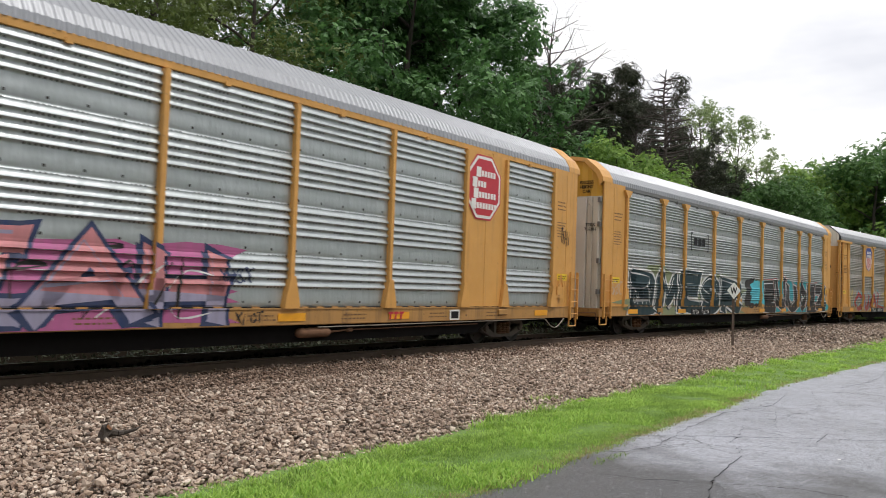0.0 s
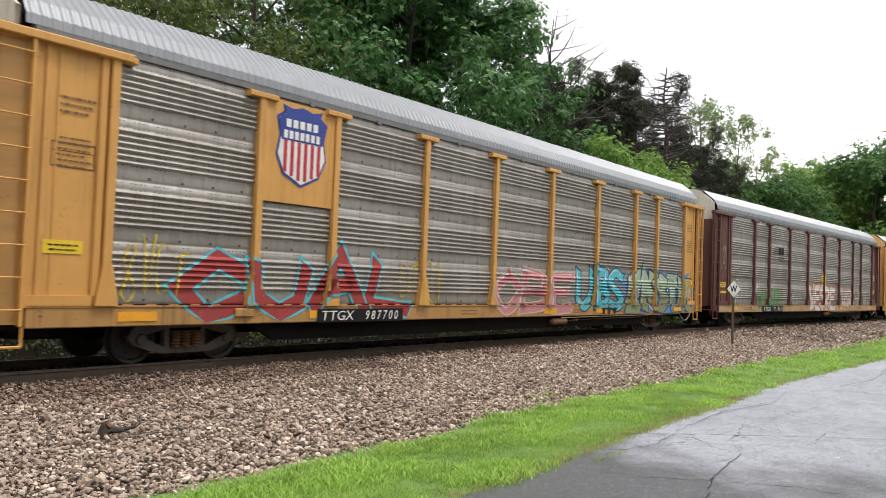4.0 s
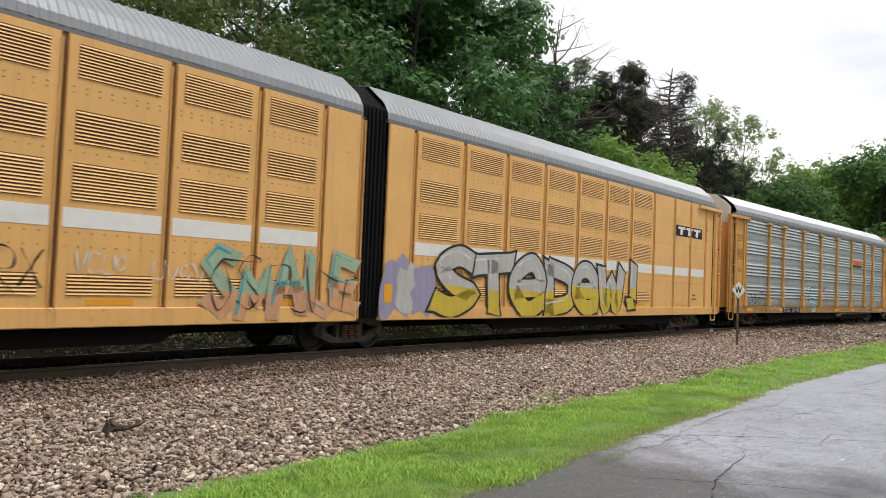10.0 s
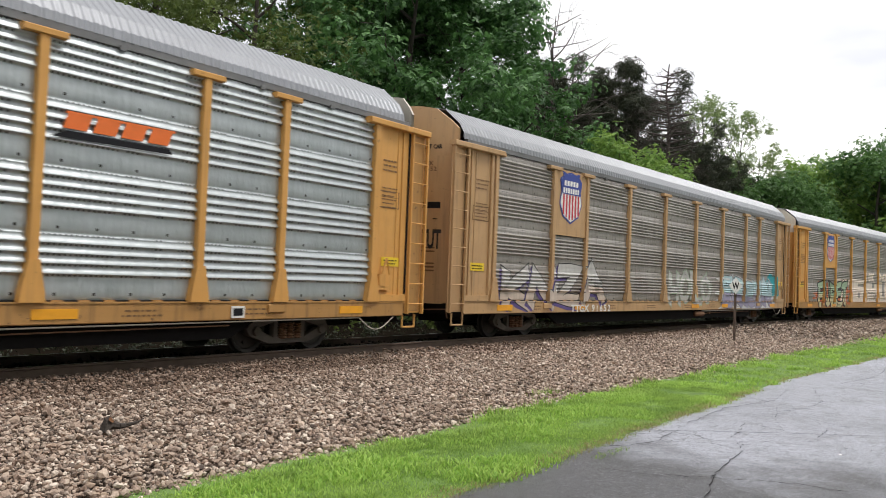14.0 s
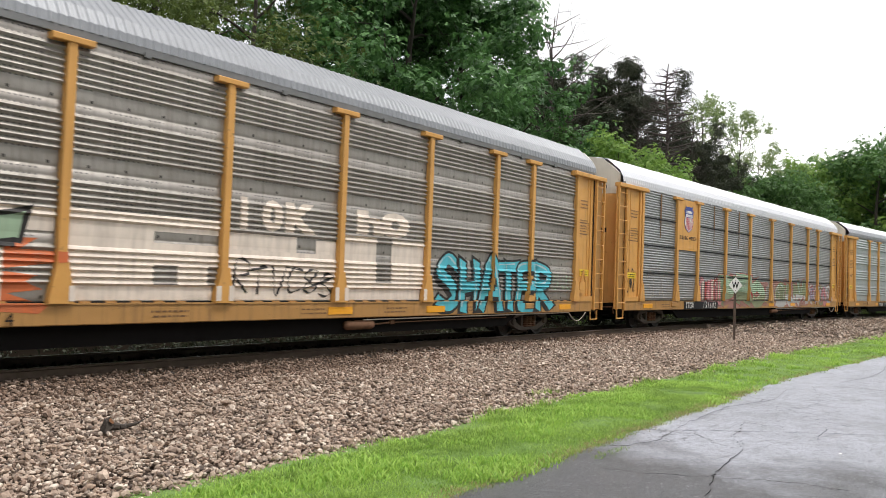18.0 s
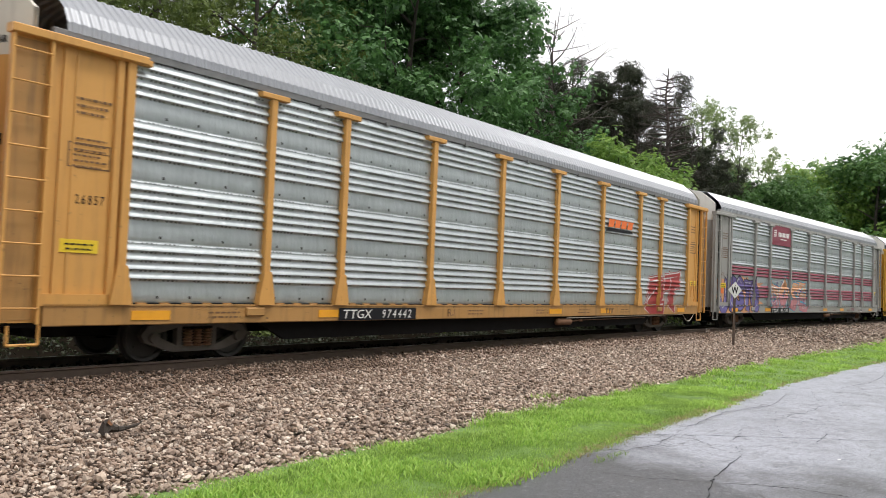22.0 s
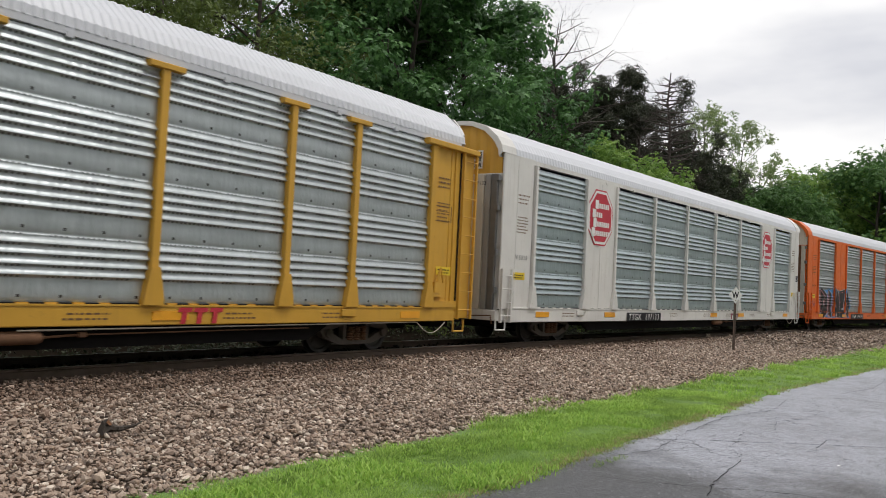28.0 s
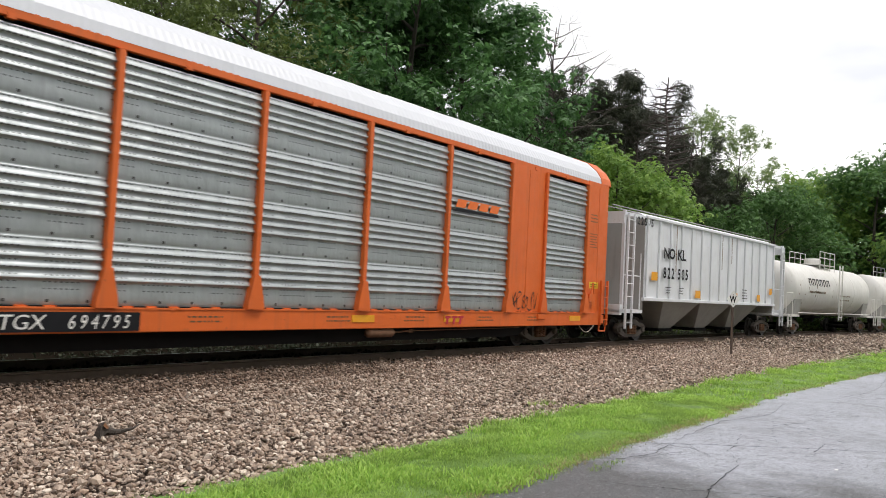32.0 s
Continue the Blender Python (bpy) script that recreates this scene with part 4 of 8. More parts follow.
for ang, r, tn, k in ((65.6, 64, 140, 1.12), (61.0, 64, 260, 1.1), (67.6, 62, 60, 1.06), (71.2, 60, 30, 0.80), (73.0, 64, 100, 0.70), (70.4, 66, 170, 0.78), (68.6, 68, 250, 0.82), (72.0, 70, 300, 0.78), (62.0, 56, 20, 0.72), (65.0, 57, 80, 0.70), (67.0, 57, 190, 0.66), (77.3, 80, 90, 0.72), (64.4, 70, 310, 1.05), (66.7, 72, 200, 1.0)):
    again(pine, ang, r, tn, k)
planted(tree("dead_pine_tree", 31, 18.8, 2.9, 0.27, 0.25, None, 0.22, 1, 0.5, "dead bare pine with level brown branches", limbs=120, depth=2, rise=0.2, bark=DEAD), 69.9, 54, 0)
planted(tree("dead_pine_tree", 32, 13.0, 2.6, 0.12, 0.25, None, 0.2, 1, 0.5, "thin dead trunk leaning among the bushes", limbs=20, depth=1, rise=0.2, bark=DEAD, lean=0.2), 71.6, 54, 40)
pale = planted(tree("budding_tree", 41, 17.5, 4.6, 0.16, 0.3, LEAF_PALE, 0.22, 4, 0.6, "slender tree with sparse pale spring leaves", limbs=13, rise=1.2, thin=0.62, rays=4), 74.6, 68, 0, 1.0)
again(pale, 72.2, 70, 150, 1.12)
again(pale, 75.8, 76, 60, 0.9)
bare_tree = planted(tree("bare_tree", 51, 22, 7.0, 0.22, 0.35, None, 0.2, 1, 0.5, "leafless grey tree behind the maple", limbs=46, depth=3, rise=0.7, bark=DEAD), 61.6, 50, 200, 0.95)

# undergrowth behind the track and the dim woods behind it

def thicket(name, n, s0, s1, lat0, lat1, z0, z1, clump, per, size, leaf, label, seed):
    rng = np.random.default_rng(seed)
    s, lat = rng.uniform(s0, s1, n), rng.uniform(lat0, lat1, n)
    x, y = np.sin(KAPPA * s) / KAPPA + lat * np.sin(KAPPA * s), -(1 - np.cos(KAPPA * s)) / KAPPA + lat * np.cos(KAPPA * s)
    z = z0 + (z1 - z0) * rng.uniform(0, 1, n) ** 1.4 * (0.55 + 0.45 * np.sin(s * 0.7 + 2 * np.sin(s * 0.23)))
    v, f = leaves(rng, np.stack([x, y, z], 1), clump, per, size)
    return tagged(part(name, arrays(name, v, f, leaf)), label, "undergrowth", kind="stuff")


# the dark needle colour puts the train's shade into this brush
thicket("undergrowth", 520, -4, 60, 2.3, 6.0, -0.55, 0.45, 0.4, 46, 0.10, LEAF_PINE, "low weeds and brush close behind the track, darkened for shade", 66)
thicket("undergrowth", 520, 2, 105, 6.5, 10, -0.4, 3.6, 0.8, 60, 0.22, LEAF_OAK, "low tangled undergrowth along the far side of the track", 61)
thicket("undergrowth", 420, 10, 105, 8, 14, 0.0, 7.5, 1.1, 60, 0.28, LEAF_MAPLE, "dark bushes under the trees", 62)
thicket("undergrowth", 300, 48, 80, 13, 19, 0.5, 10.5, 1.0, 60, 0.26, LEAF_PINE, "dark pine scrub behind the young trees", 64)
thicket("far_woods", 900, 5, 150, 26, 48, 0.0, 15.0, 1.9, 46, 0.55, LEAF_MAPLE, "dim woodland behind the line of trees", 63)


def unseen_woods(name, n, x0, x1, y0, y1, z1, clump, per, size, leaf, label, seed):
    """Unseen woods, added round the lot to darken what the cars' sides reflect."""
    rng = np.random.default_rng(seed)
    x, y = rng.uniform(x0, x1, n), rng.uniform(y0, y1, n)
    v, f = leaves(rng, np.stack([x, y, rng.uniform(0, 1, n) ** 0.8 * z1], 1), clump, per, size)
    return tagged(part(name, arrays(name, v, f, leaf)), label, "woods", kind="stuff")


# never in view: added only to shape the light on the train
unseen_woods("far_woods", 1500, -70, 130, -46, -33, 19, 2.5, 44, 0.9, LEAF_MAPLE, "unseen woodland added across the lot to darken reflections", 71)
unseen_woods("far_woods", 420, -75, -58, -50, 40, 16, 2.6, 44, 0.9, LEAF_MAPLE, "unseen woodland added past the lot's end to darken reflections", 72)


# ---- the train ----
SIDE, SILL_Y, POST_Y = -1.505, -1.545, -1.585
BAYS = [-11.87, -8.97, -7.02, -4.10, -1.20, 1.70, 4.58, 7.43, 9.28, 11.93]
TRUCKS, WHEEL_R = [], 0.42
MOVERS, SPINNERS = [], []


def ribbed(z0, z1, sheets, ribs, deep, pitch, first, narrow=False):
    """The upright profile of a ribbed side: in each sheet a smooth band, and ribs with steep undersides and sloping tops."""
    prof, h = [], (z1 - z0) / sheets
    base = -1.468
    for k in range(sheets):
        a = z0 + k * h
        prof.append((base + 0.008, a))
        if first > 0.1:
            out = 0.010 if narrow else 0.004
            prof += [(base - out * 0.5, a + first * 0.10), (base - out * 0.9, a + first * 0.28), (base - out, a + first * 0.42), (base - out * 0.75, a + first * 0.62), (base - out * 0.2, a + first * 0.80)]
        prof.append((base, a + first))
        for r in range(ribs):
            b = a + first + r * pitch
            if narrow:
                prof += [(base + 0.004, b + pitch * 0.30), (base - deep, b + pitch * 0.40), (base - deep, b + pitch * 0.43), (base - deep * 0.62, b + pitch * 0.70), (base + 0.004, b + pitch * 0.99)]
            else:
                prof += [(base, b + pitch * 0.10), (base - deep, b + pitch * 0.36), (base - deep, b + pitch * 0.46), (base - deep * 0.5, b + pitch * 0.72), (base, b + pitch * 0.92)]
        prof += [(base, a + first + ribs * pitch + 0.02)] if first > 0.1 else []
        prof.append((base, a + h - 0.004))
    prof.append((-1.46, z1))
    return prof


RIBS = {"broad": ribbed(1.03, 4.94, 4, 4, 0.052, 0.150, 0.33, True), "fine": ribbed(1.03, 4.94, 4, 10, 0.030, 0.090, 0.05), "mixed": ribbed(1.03, 4.94, 4, 6, 0.046, 0.100, 0.24)}
TOPS = {"low": [(-1.50, 5.06), (-1.48, 5.22), (-1.34, 5.46), (-0.86, 5.86), (-0.40, 5.94), (0, 5.96), (0.40, 5.94), (0.86, 5.86), (1.34, 5.46), (1.50, 5.06)],
        "high": [(-1.50, 5.14), (-1.46, 5.34), (-1.30, 5.58), (-0.95, 5.87), (-0.45, 6.05), (0, 6.10), (0.45, 6.05), (0.95, 5.87), (1.30, 5.58), (1.50, 5.14)]}


def roof_mesh(prof, x0, x1, pitch=0.155, deep=1.0):
    """Corrugated roof sheets, overlapping at seams."""
    g = Geo()
    n = len(prof)
    count = int((x1 - x0) / pitch)
    cuts = []
    for k in range(count):
        for u, d in ((0.0, -0.010), (0.34, -0.010), (0.52, 0.018), (0.82, 0.018)):
            cuts.append((x0 + (x1 - x0) * (k + u) / count, d * deep + (0.008 if (k // 8) % 2 else 0)))
    cuts.append((x1, -0.012))
    for x, d in cuts:
        for y, z in prof:
            m = abs(y) / 1.5
            g.v.append((x, y + (d if y > 0 else -d) * m * 0.6, z + d * (1 - 0.85 * m)))
    for k in range(len(cuts) - 1):
        for i in range(n - 1):
            g.f.append((k * n + i, (k + 1) * n + i, (k + 1) * n + i + 1, k * n + i + 1))
    return g


_shared = {}


def shared(key, make, material, name, smooth=False):
    """A mesh that alike parts of several cars have in common."""
    k = (key, material.name)
    if k not in _shared:
        me = make().mesh(name, smooth)
        me.materials.append(material)
        _shared[k] = me
    return _shared[k]


def wheelset_geo():
    g = Geo()
    for s in (-1, 1):
        prof = [(0.09, 0.0), (0.34, 0.0), (0.365, -0.03), (0.42, -0.055), (0.425, 0.05), (0.45, 0.062), (0.45, 0.085), (0.40, 0.09), (0.34, 0.055), (0.13, 0.06), (0.09, 0.12)]
        ring = [(r, (h if s < 0 else -h) + s * 0.775) for r, h in prof]
        g.lathe(ring if s < 0 else ring[::-1], 26)
        for k in range(3):
            a = k * math.tau / 3
            g.tube((math.cos(a) * 0.24, s * 0.78, math.sin(a) * 0.24), (math.cos(a) * 0.24, s * 0.80, math.sin(a) * 0.24), 0.03, None, 6)
    return g.tube((0, -1.02, 0), (0, 1.02, 0), 0.075, None, 10)


def side_frame_geo(s):
    g = Geo()
    y0, y1 = (s * 0.92, s * 1.06) if s > 0 else (s * 1.06, s * 0.92)
    g.prism([(-1.10, 0.46), (-0.98, 0.62), (-0.62, 0.66), (-0.42, 0.76), (0.42, 0.76), (0.62, 0.66), (0.98, 0.62), (1.10, 0.46), (0.98, 0.45), (0.62, 0.53), (0.36, 0.60), (-0.36, 0.60), (-0.62, 0.53), (-0.98, 0.45)], y0, y1, 1)
    g.prism([(-0.50, 0.17), (-0.42, 0.28), (0.42, 0.28), (0.50, 0.17)][::-1], y0, y1, 1)
    for k in (-1, 1):
        leg = [(k * 1.02, 0.34), (k * 1.10, 0.47), (k * 0.92, 0.50), (k * 0.42, 0.28), (k * 0.48, 0.17), (k * 0.62, 0.20)]
        g.prism(leg if k > 0 else leg[::-1], y0 + 0.002, y1 - 0.002, 1)
        g.box(k * 0.36 - 0.05, k * 0.36 + 0.05, y0 + 0.004, y1 - 0.004, 0.26, 0.62)
    for x in (-0.87, 0.87):
        g.lathe([(0.0, s * 1.13), (0.085, s * 1.12), (0.10, s * 1.05)][::-1] if s > 0 else [(0.0, s * 1.13), (0.085, s * 1.12), (0.10, s * 1.05)], 12, "y", (x, 0, 0.42))
    return g


def spring_geo(x, s):
    prof = []
    for k in range(6):
        z = 0.26 + k * 0.052
        prof += [(0.062, z), (0.085, z + 0.014), (0.085, z + 0.028), (0.062, z + 0.042)]
    return Geo().lathe(prof, 10, "z", (x, s * 1.075, 0))


def truck(parent, x):
    """A two-axle truck: bolster, side frames, springs and two turning wheelsets."""
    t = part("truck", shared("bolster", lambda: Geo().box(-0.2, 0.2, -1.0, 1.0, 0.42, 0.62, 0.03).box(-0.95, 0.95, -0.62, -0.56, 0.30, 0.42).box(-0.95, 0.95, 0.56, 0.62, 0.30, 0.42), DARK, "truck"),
             None, parent, "grimy two-axle truck")
    t.location = (x, 0, 0)
    for s in (-1, 1):
        part("side_frame", shared(("frame", s), lambda: side_frame_geo(s), IRON, "side_frame"), None, t)
        for sx in (-0.2, 0.0, 0.2) if s < 0 else (0.0,):
            part("spring", shared(("spring", s, sx), lambda: spring_geo(sx, s), RUSTY, "spring"), None, t)
        part("brake_beam", shared(("beam", s), lambda: Geo().box(s * 0.40 - 0.03, s * 0.40 + 0.03, -0.85, 0.85, 0.24, 0.32), DARK, "brake_beam"), None, t)
    for ax in (-0.87, 0.87):
        w = part("wheelset", shared("wheelset", wheelset_geo, WHEEL, "wheelset"), None, t)
        w.location = (ax, 0, WHEEL_R)
        SPINNERS.append((w, ax, parent))
    return t


def coupler(parent, x, s, z=0.86):
    g = Geo().box(min(x, x + s * 0.75), max(x, x + s * 0.75), -0.09, 0.09, z - 0.1, z + 0.1, 0.02)
    g.box(min(x + s * 0.66, x + s * 0.98), max(x + s * 0.66, x + s * 0.98), -0.2, 0.06 if s > 0 else 0.14, z - 0.16, z + 0.16, 0.04)
    part("coupler", g, IRON, parent, "rusty knuckle coupler")
    h = Geo()
    pts = [(x, -0.35, z - 0.1), (x + s * 0.3, -0.38, z - 0.42), (x + s * 0.55, -0.3, z - 0.5), (x + s * 0.85, -0.2, z - 0.35)]
    for a, b in zip(pts, pts[1:]):
        h.tube(a, b, 0.025, None, 6)
    part("air_hose", h, BLACK, parent)


def ladder_geo(x0, x1, z0, z1, y, rungs):
    g = Geo().box(x0, x0 + 0.05, y - 0.05, y + 0.02, z0, z1).box(x1 - 0.05, x1, y - 0.05, y + 0.02, z0, z1)
    for k in range(rungs):
        z = z0 + (z1 - z0) * (k + 0.5) / rungs
        g.tube((x0 + 0.02, y - 0.045, z), (x1 - 0.02, y - 0.045, z), 0.014, None, 6)
    return g


def stirrup(parent, x, material):
    g = Geo()
    for a, b in (((x - 0.22, -1.5, 0.70), (x - 0.22, -1.5, 0.42)), ((x - 0.22, -1.5, 0.42), (x + 0.22, -1.5, 0.42)), ((x + 0.22, -1.5, 0.42), (x + 0.22, -1.5, 0.70))):
        g.tube(a, b, 0.024, None, 6)
    part("stirrup_step", g, material, parent)


def stencil(parent, x, z, w, h, rows, seed, material=None, y=None, name="stencil"):
    """Lettering too small to read: rows of short bars."""
    rng = random.Random(seed)
    g = Geo()
    y = SILL_Y - 0.004 if y is None else y
    step = h / rows
    for r in range(rows):
        zz = z + h - (r + 1) * step + step * 0.2
        u = x + rng.uniform(0, 0.1) * w
        end = x + w * rng.uniform(0.75, 1.0)
        while u < end:
            k = min(rng.uniform(0.03, 0.16) * w, end - u)
            g.add([(u, y, zz), (u + k, y, zz), (u + k, y, zz + step * 0.36), (u, y, zz + step * 0.36)], [(0, 1, 2, 3)])
            u += k + 0.035 * w
    tagged(part(name, g, material or MARK_BROWN, parent), kind="stuff")


def rib_bands(car, bands, material):
    """Single ribs of the broad sheets, painted."""
    h = (4.94 - 1.03) / 4
    for sheet_no, rib in bands:
        b0 = 1.03 + sheet_no * h + 0.33 + rib * 0.150
        prof = [(-1.470, b0 + 0.02), (-1.470, b0 + 0.044), (-1.525, b0 + 0.059), (-1.525, b0 + 0.066), (-1.505, b0 + 0.106), (-1.470, b0 + 0.149)]
        for a, b in zip(BAYS, BAYS[1:]):
            part("painted_rib", Geo().sheet(prof, a + 0.05, b - 0.05), material, car)


def plate(parent, x0, x1, z0, z1, y, material, name="plate", label="", thick=0.004):
    return part(name, Geo().box(x0, x1, y, y + thick, z0, z1), material, parent, label)


def reporting_mark(parent, x, text, y=SILL_Y, w=2.3, z=0.70, h=0.22):
    """The black number panel on the sill, with white letters."""
    plate(parent, x, x + w, z - 0.01, z + h + 0.04, y - 0.004, MARK_BLACK, "number_panel", "black panel with white car number")
    word, number = text.split()
    wide = w > 3
    part("lettering", lettering(word, x + 0.10, x + w * (0.27 if wide else 0.40), z + 0.03, z + h, y - 0.007, 0.0, 0.16), MARK_WHITE, parent)
    part("number", lettering(number, x + w * (0.53 if wide else 0.52), x + w - 0.14, z + 0.03, z + h, y - 0.007, 0.0, 0.16), MARK_WHITE, parent)


def shell(ring, y, mx, mz, kx, kz):
    return [(mx + a * kx, y, mz + b * kz) for a, b in ring]


SHIELD = [(-0.5, 0.34), (-0.36, 0.42), (-0.40, 0.50), (-0.2, 0.46), (0, 0.5), (0.2, 0.46), (0.40, 0.50), (0.36, 0.42), (0.5, 0.34), (0.44, 0.12), (0.5, -0.12), (0.36, -0.36), (0, -0.5),
          (-0.36, -0.36), (-0.5, -0.12), (-0.44, 0.12)]


def shield_logo(parent, x, z, w, h, y):
    """A railway's shield: blue top with two pale bars, red and white stripes below."""
    def ring(k, dy):
        return Geo().add(shell(SHIELD, y - dy, x, z, w * k, h * k), [tuple(range(16))[::-1]])
    part("shield_rim", ring(1.0, 0.006), MARK_BLUE, parent)
    part("shield_field", ring(0.93, 0.012), MARK_WHITE, parent)
    for k in range(6):
        a = -0.36 + k * 0.132
        low = -0.44 + 0.20 * abs(a + 0.03) * 1.7
        part("shield_stripe", Geo().add([(x + a * w, y - 0.018, z + low * h), (x + (a + 0.066) * w, y - 0.018, z + low * h), (x + (a + 0.066) * w, y - 0.018, z + 0.06 * h), (x + a * w, y - 0.018, z + 0.06 * h)], [(0, 1, 2, 3)]), MARK_RED, parent)
    crest = [(-0.43, 0.07), (-0.45, 0.12)] + SHIELD[:9] + [(0.45, 0.12), (0.43, 0.07)]
    part("shield_top", Geo().add(shell(crest, y - 0.018, x, z, w * 0.93, h * 0.93), [tuple(range(13))[::-1]]), MARK_BLUE, parent)
    for zz, ww in ((0.27, 0.66), (0.13, 0.74)):
        n = 5 if zz > 0.2 else 7
        for k in range(n):
            u = -ww / 2 + ww * k / n
            part("shield_bar", Geo().add([(x + u * w, y - 0.024, z + (zz - 0.045) * h), (x + (u + ww / n * 0.7) * w, y - 0.024, z + (zz - 0.045) * h),
                   (x + (u + ww / n * 0.7) * w, y - 0.024, z + (zz + 0.055) * h), (x + u * w, y - 0.024, z + (zz + 0.055) * h)], [(0, 1, 2, 3)]), MARK_WHITE, parent)


def octagon_logo(parent, x, z, w, h, y):
    def ring(k, dy):
        c = 0.28
        r = [(-0.5 + c, 0.5), (0.5 - c, 0.5), (0.5, 0.5 - c), (0.5, -0.5 + c), (0.5 - c, -0.5), (-0.5 + c, -0.5), (-0.5, -0.5 + c), (-0.5, 0.5 - c)]
        return Geo().add(shell(r, y - dy, x, z, w * k, h * k), [tuple(range(8))])
    part("octagon_edge", ring(1.0, 0.008), MARK_RED, parent)
    part("octagon_band", ring(0.95, 0.014), MARK_WHITE, parent)
    part("octagon_field", ring(0.86, 0.020), MARK_RED, parent)
    for k, (a0, a1) in enumerate(((-0.24, 0.30), (-0.34, 0.02), (-0.30, 0.34), (-0.36, 0.34))):
        zz = 0.22 - k * 0.165
        part("octagon_bar", Geo().box(x + a0 * w, x + (a0 + 0.13) * w, y - 0.030, y - 0.024, z + (zz - 0.07) * h, z + (zz + 0.085) * h), MARK_WHITE, parent)
        u = a0 + 0.15
        while u < a1:
            part("octagon_bar", Geo().box(x + u * w, x + (u + 0.06) * w, y - 0.030, y - 0.024, z + (zz - 0.055) * h, z + (zz + 0.035) * h), MARK_WHITE, parent)
            u += 0.085


def wedge_logo(parent, x, z, w, h, y):
    """An orange slanted wordmark as plain blocks over a dark swoosh."""
    g = Geo()
    for k in range(4):
        a = x + w * (0.06 + k * 0.235)
        g.add([(a, y - 0.006, z), (a + w * 0.19, y - 0.006, z), (a + w * 0.235, y - 0.006, z + h), (a + w * 0.045, y - 0.006, z + h)], [(0, 1, 2, 3)])
        g.add([(a + w * 0.02, y - 0.008, z + h * 0.85), (a + w * 0.25, y - 0.008, z + h * 0.85), (a + w * 0.26, y - 0.008, z + h), (a + w * 0.03, y - 0.008, z + h)], [(0, 1, 2, 3)])
    part("logo_block", g, MARK_ORANGE, parent)
    part("logo_swoosh", Geo().add([(x - w * 0.03, y - 0.005, z - h * 0.55), (x + w, y - 0.005, z - h * 0.5), (x + w * 0.97, y - 0.005, z - h * 0.2), (x + w * 0.1, y - 0.005, z - h * 0.12)], [(0, 1, 2, 3)]), MARK_BLACK, parent)


def block_mark(parent, x, z, w, h, y, material, n=3, slant=0.1, name="logo_block"):
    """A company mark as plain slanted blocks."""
    for k in range(n):
        a, d = x + w * k / n, w / n
        ring = [(a + d * 0.34 - slant * h, z), (a + d * 0.66 - slant * h, z), (a + d * 0.66, z + h * 0.72), (a + d * 0.94, z + h * 0.72), (a + d * 0.94 + slant * h, z + h), (a + d * 0.06 + slant * h, z + h),
                (a + d * 0.06, z + h * 0.72), (a + d * 0.34, z + h * 0.72)]
        part(name, Geo().add([(px, y, pz) for px, pz in ring], [(0, 1, 2, 7), (7, 2, 3, 4, 5, 6)]), material, parent)


COAT = {"levels": [], "flat": (), "end": -1.512}


def coat(car, ribs, solid=(), end=-1.504):
    """Names the side that the next paint goes on: its ribs, its smooth bays and its end panels' face."""
    levels = []
    for y, z in RIBS[ribs]:
        if not levels or z - levels[-1][1] > 0.017:
            levels.append((y, z))
    COAT.update(levels=levels, flat=[(BAYS[i], BAYS[i + 1]) for i in solid], end=end)
    return car


def drape(geo, lift=0.0):
    """Lays flat paint onto a car's side: cuts it at posts, ribs and sill, and sets each bit on the surface there."""
    if not geo.v:
        return geo
    xs_, top = [p[0] for p in geo.v], max(p[2] for p in geo.v)
    bm = bmesh.new()
    vs = [bm.verts.new((p[0], 0, p[2])) for p in geo.v]
    for fc in geo.f:
        try:
            bm.faces.new([vs[i] for i in fc])
        except ValueError:
            pass
    cuts = [((0, 0, 0.985), (0, 0, 1)), ((0, 0, 1.012), (0, 0, 1)), ((0, 0, 1.034), (0, 0, 1)), ((0, 0, 1.62), (0, 0, 1))]
    levels = COAT["levels"]
    cuts += [((0, 0, z), (0, 0, 1)) for _, z in levels if 1.04 < z < top]
    for b in BAYS:
        if min(xs_) - 0.2 < b < max(xs_) + 0.2:
            cuts += [((b + e, 0, 0), (1, 0, 0)) for e in (-0.19, -0.08, 0.08, 0.19)]
    for co, no in cuts:
        bmesh.ops.bisect_plane(bm, geom=bm.verts[:] + bm.edges[:] + bm.faces[:], plane_co=co, plane_no=no, dist=1e-5)
    out = Geo()
    ly, lz, memo = [p[0] for p in levels], [p[1] for p in levels], {}

    def face_y(z):
        key = round(z, 4)
        if key not in memo:
            memo[key] = float(np.interp(z, lz, ly)) - 0.006
        return memo[key]
    for fc in bm.faces:
        c = fc.calc_center_median()
        near = min(abs(c.x - b) for b in BAYS)
        y = None
        if c.z < 0.985:
            y = -1.5485 - lift * 0.35
        elif c.z < 1.012:
            y = -1.5635 - lift * 0.3
        elif near < 0.19 and c.z < 1.62 and near < 0.19 - 0.11 * (c.z - 1.012) / 0.61:
            y = POST_Y - 0.035 - lift
        elif near < 0.08:
            y = POST_Y - 0.005 - lift
        elif abs(c.x) > 11.97:
            y = COAT["end"] - lift
        elif c.z < 1.034:
            continue
        elif any(a < c.x < b for a, b in COAT["flat"]):
            y = -1.524 - lift
        out.add([(v.co.x, face_y(v.co.z) - lift if y is None else y, v.co.z) for v in fc.verts], [tuple(range(len(fc.verts)))])
    bm.free()
    return out


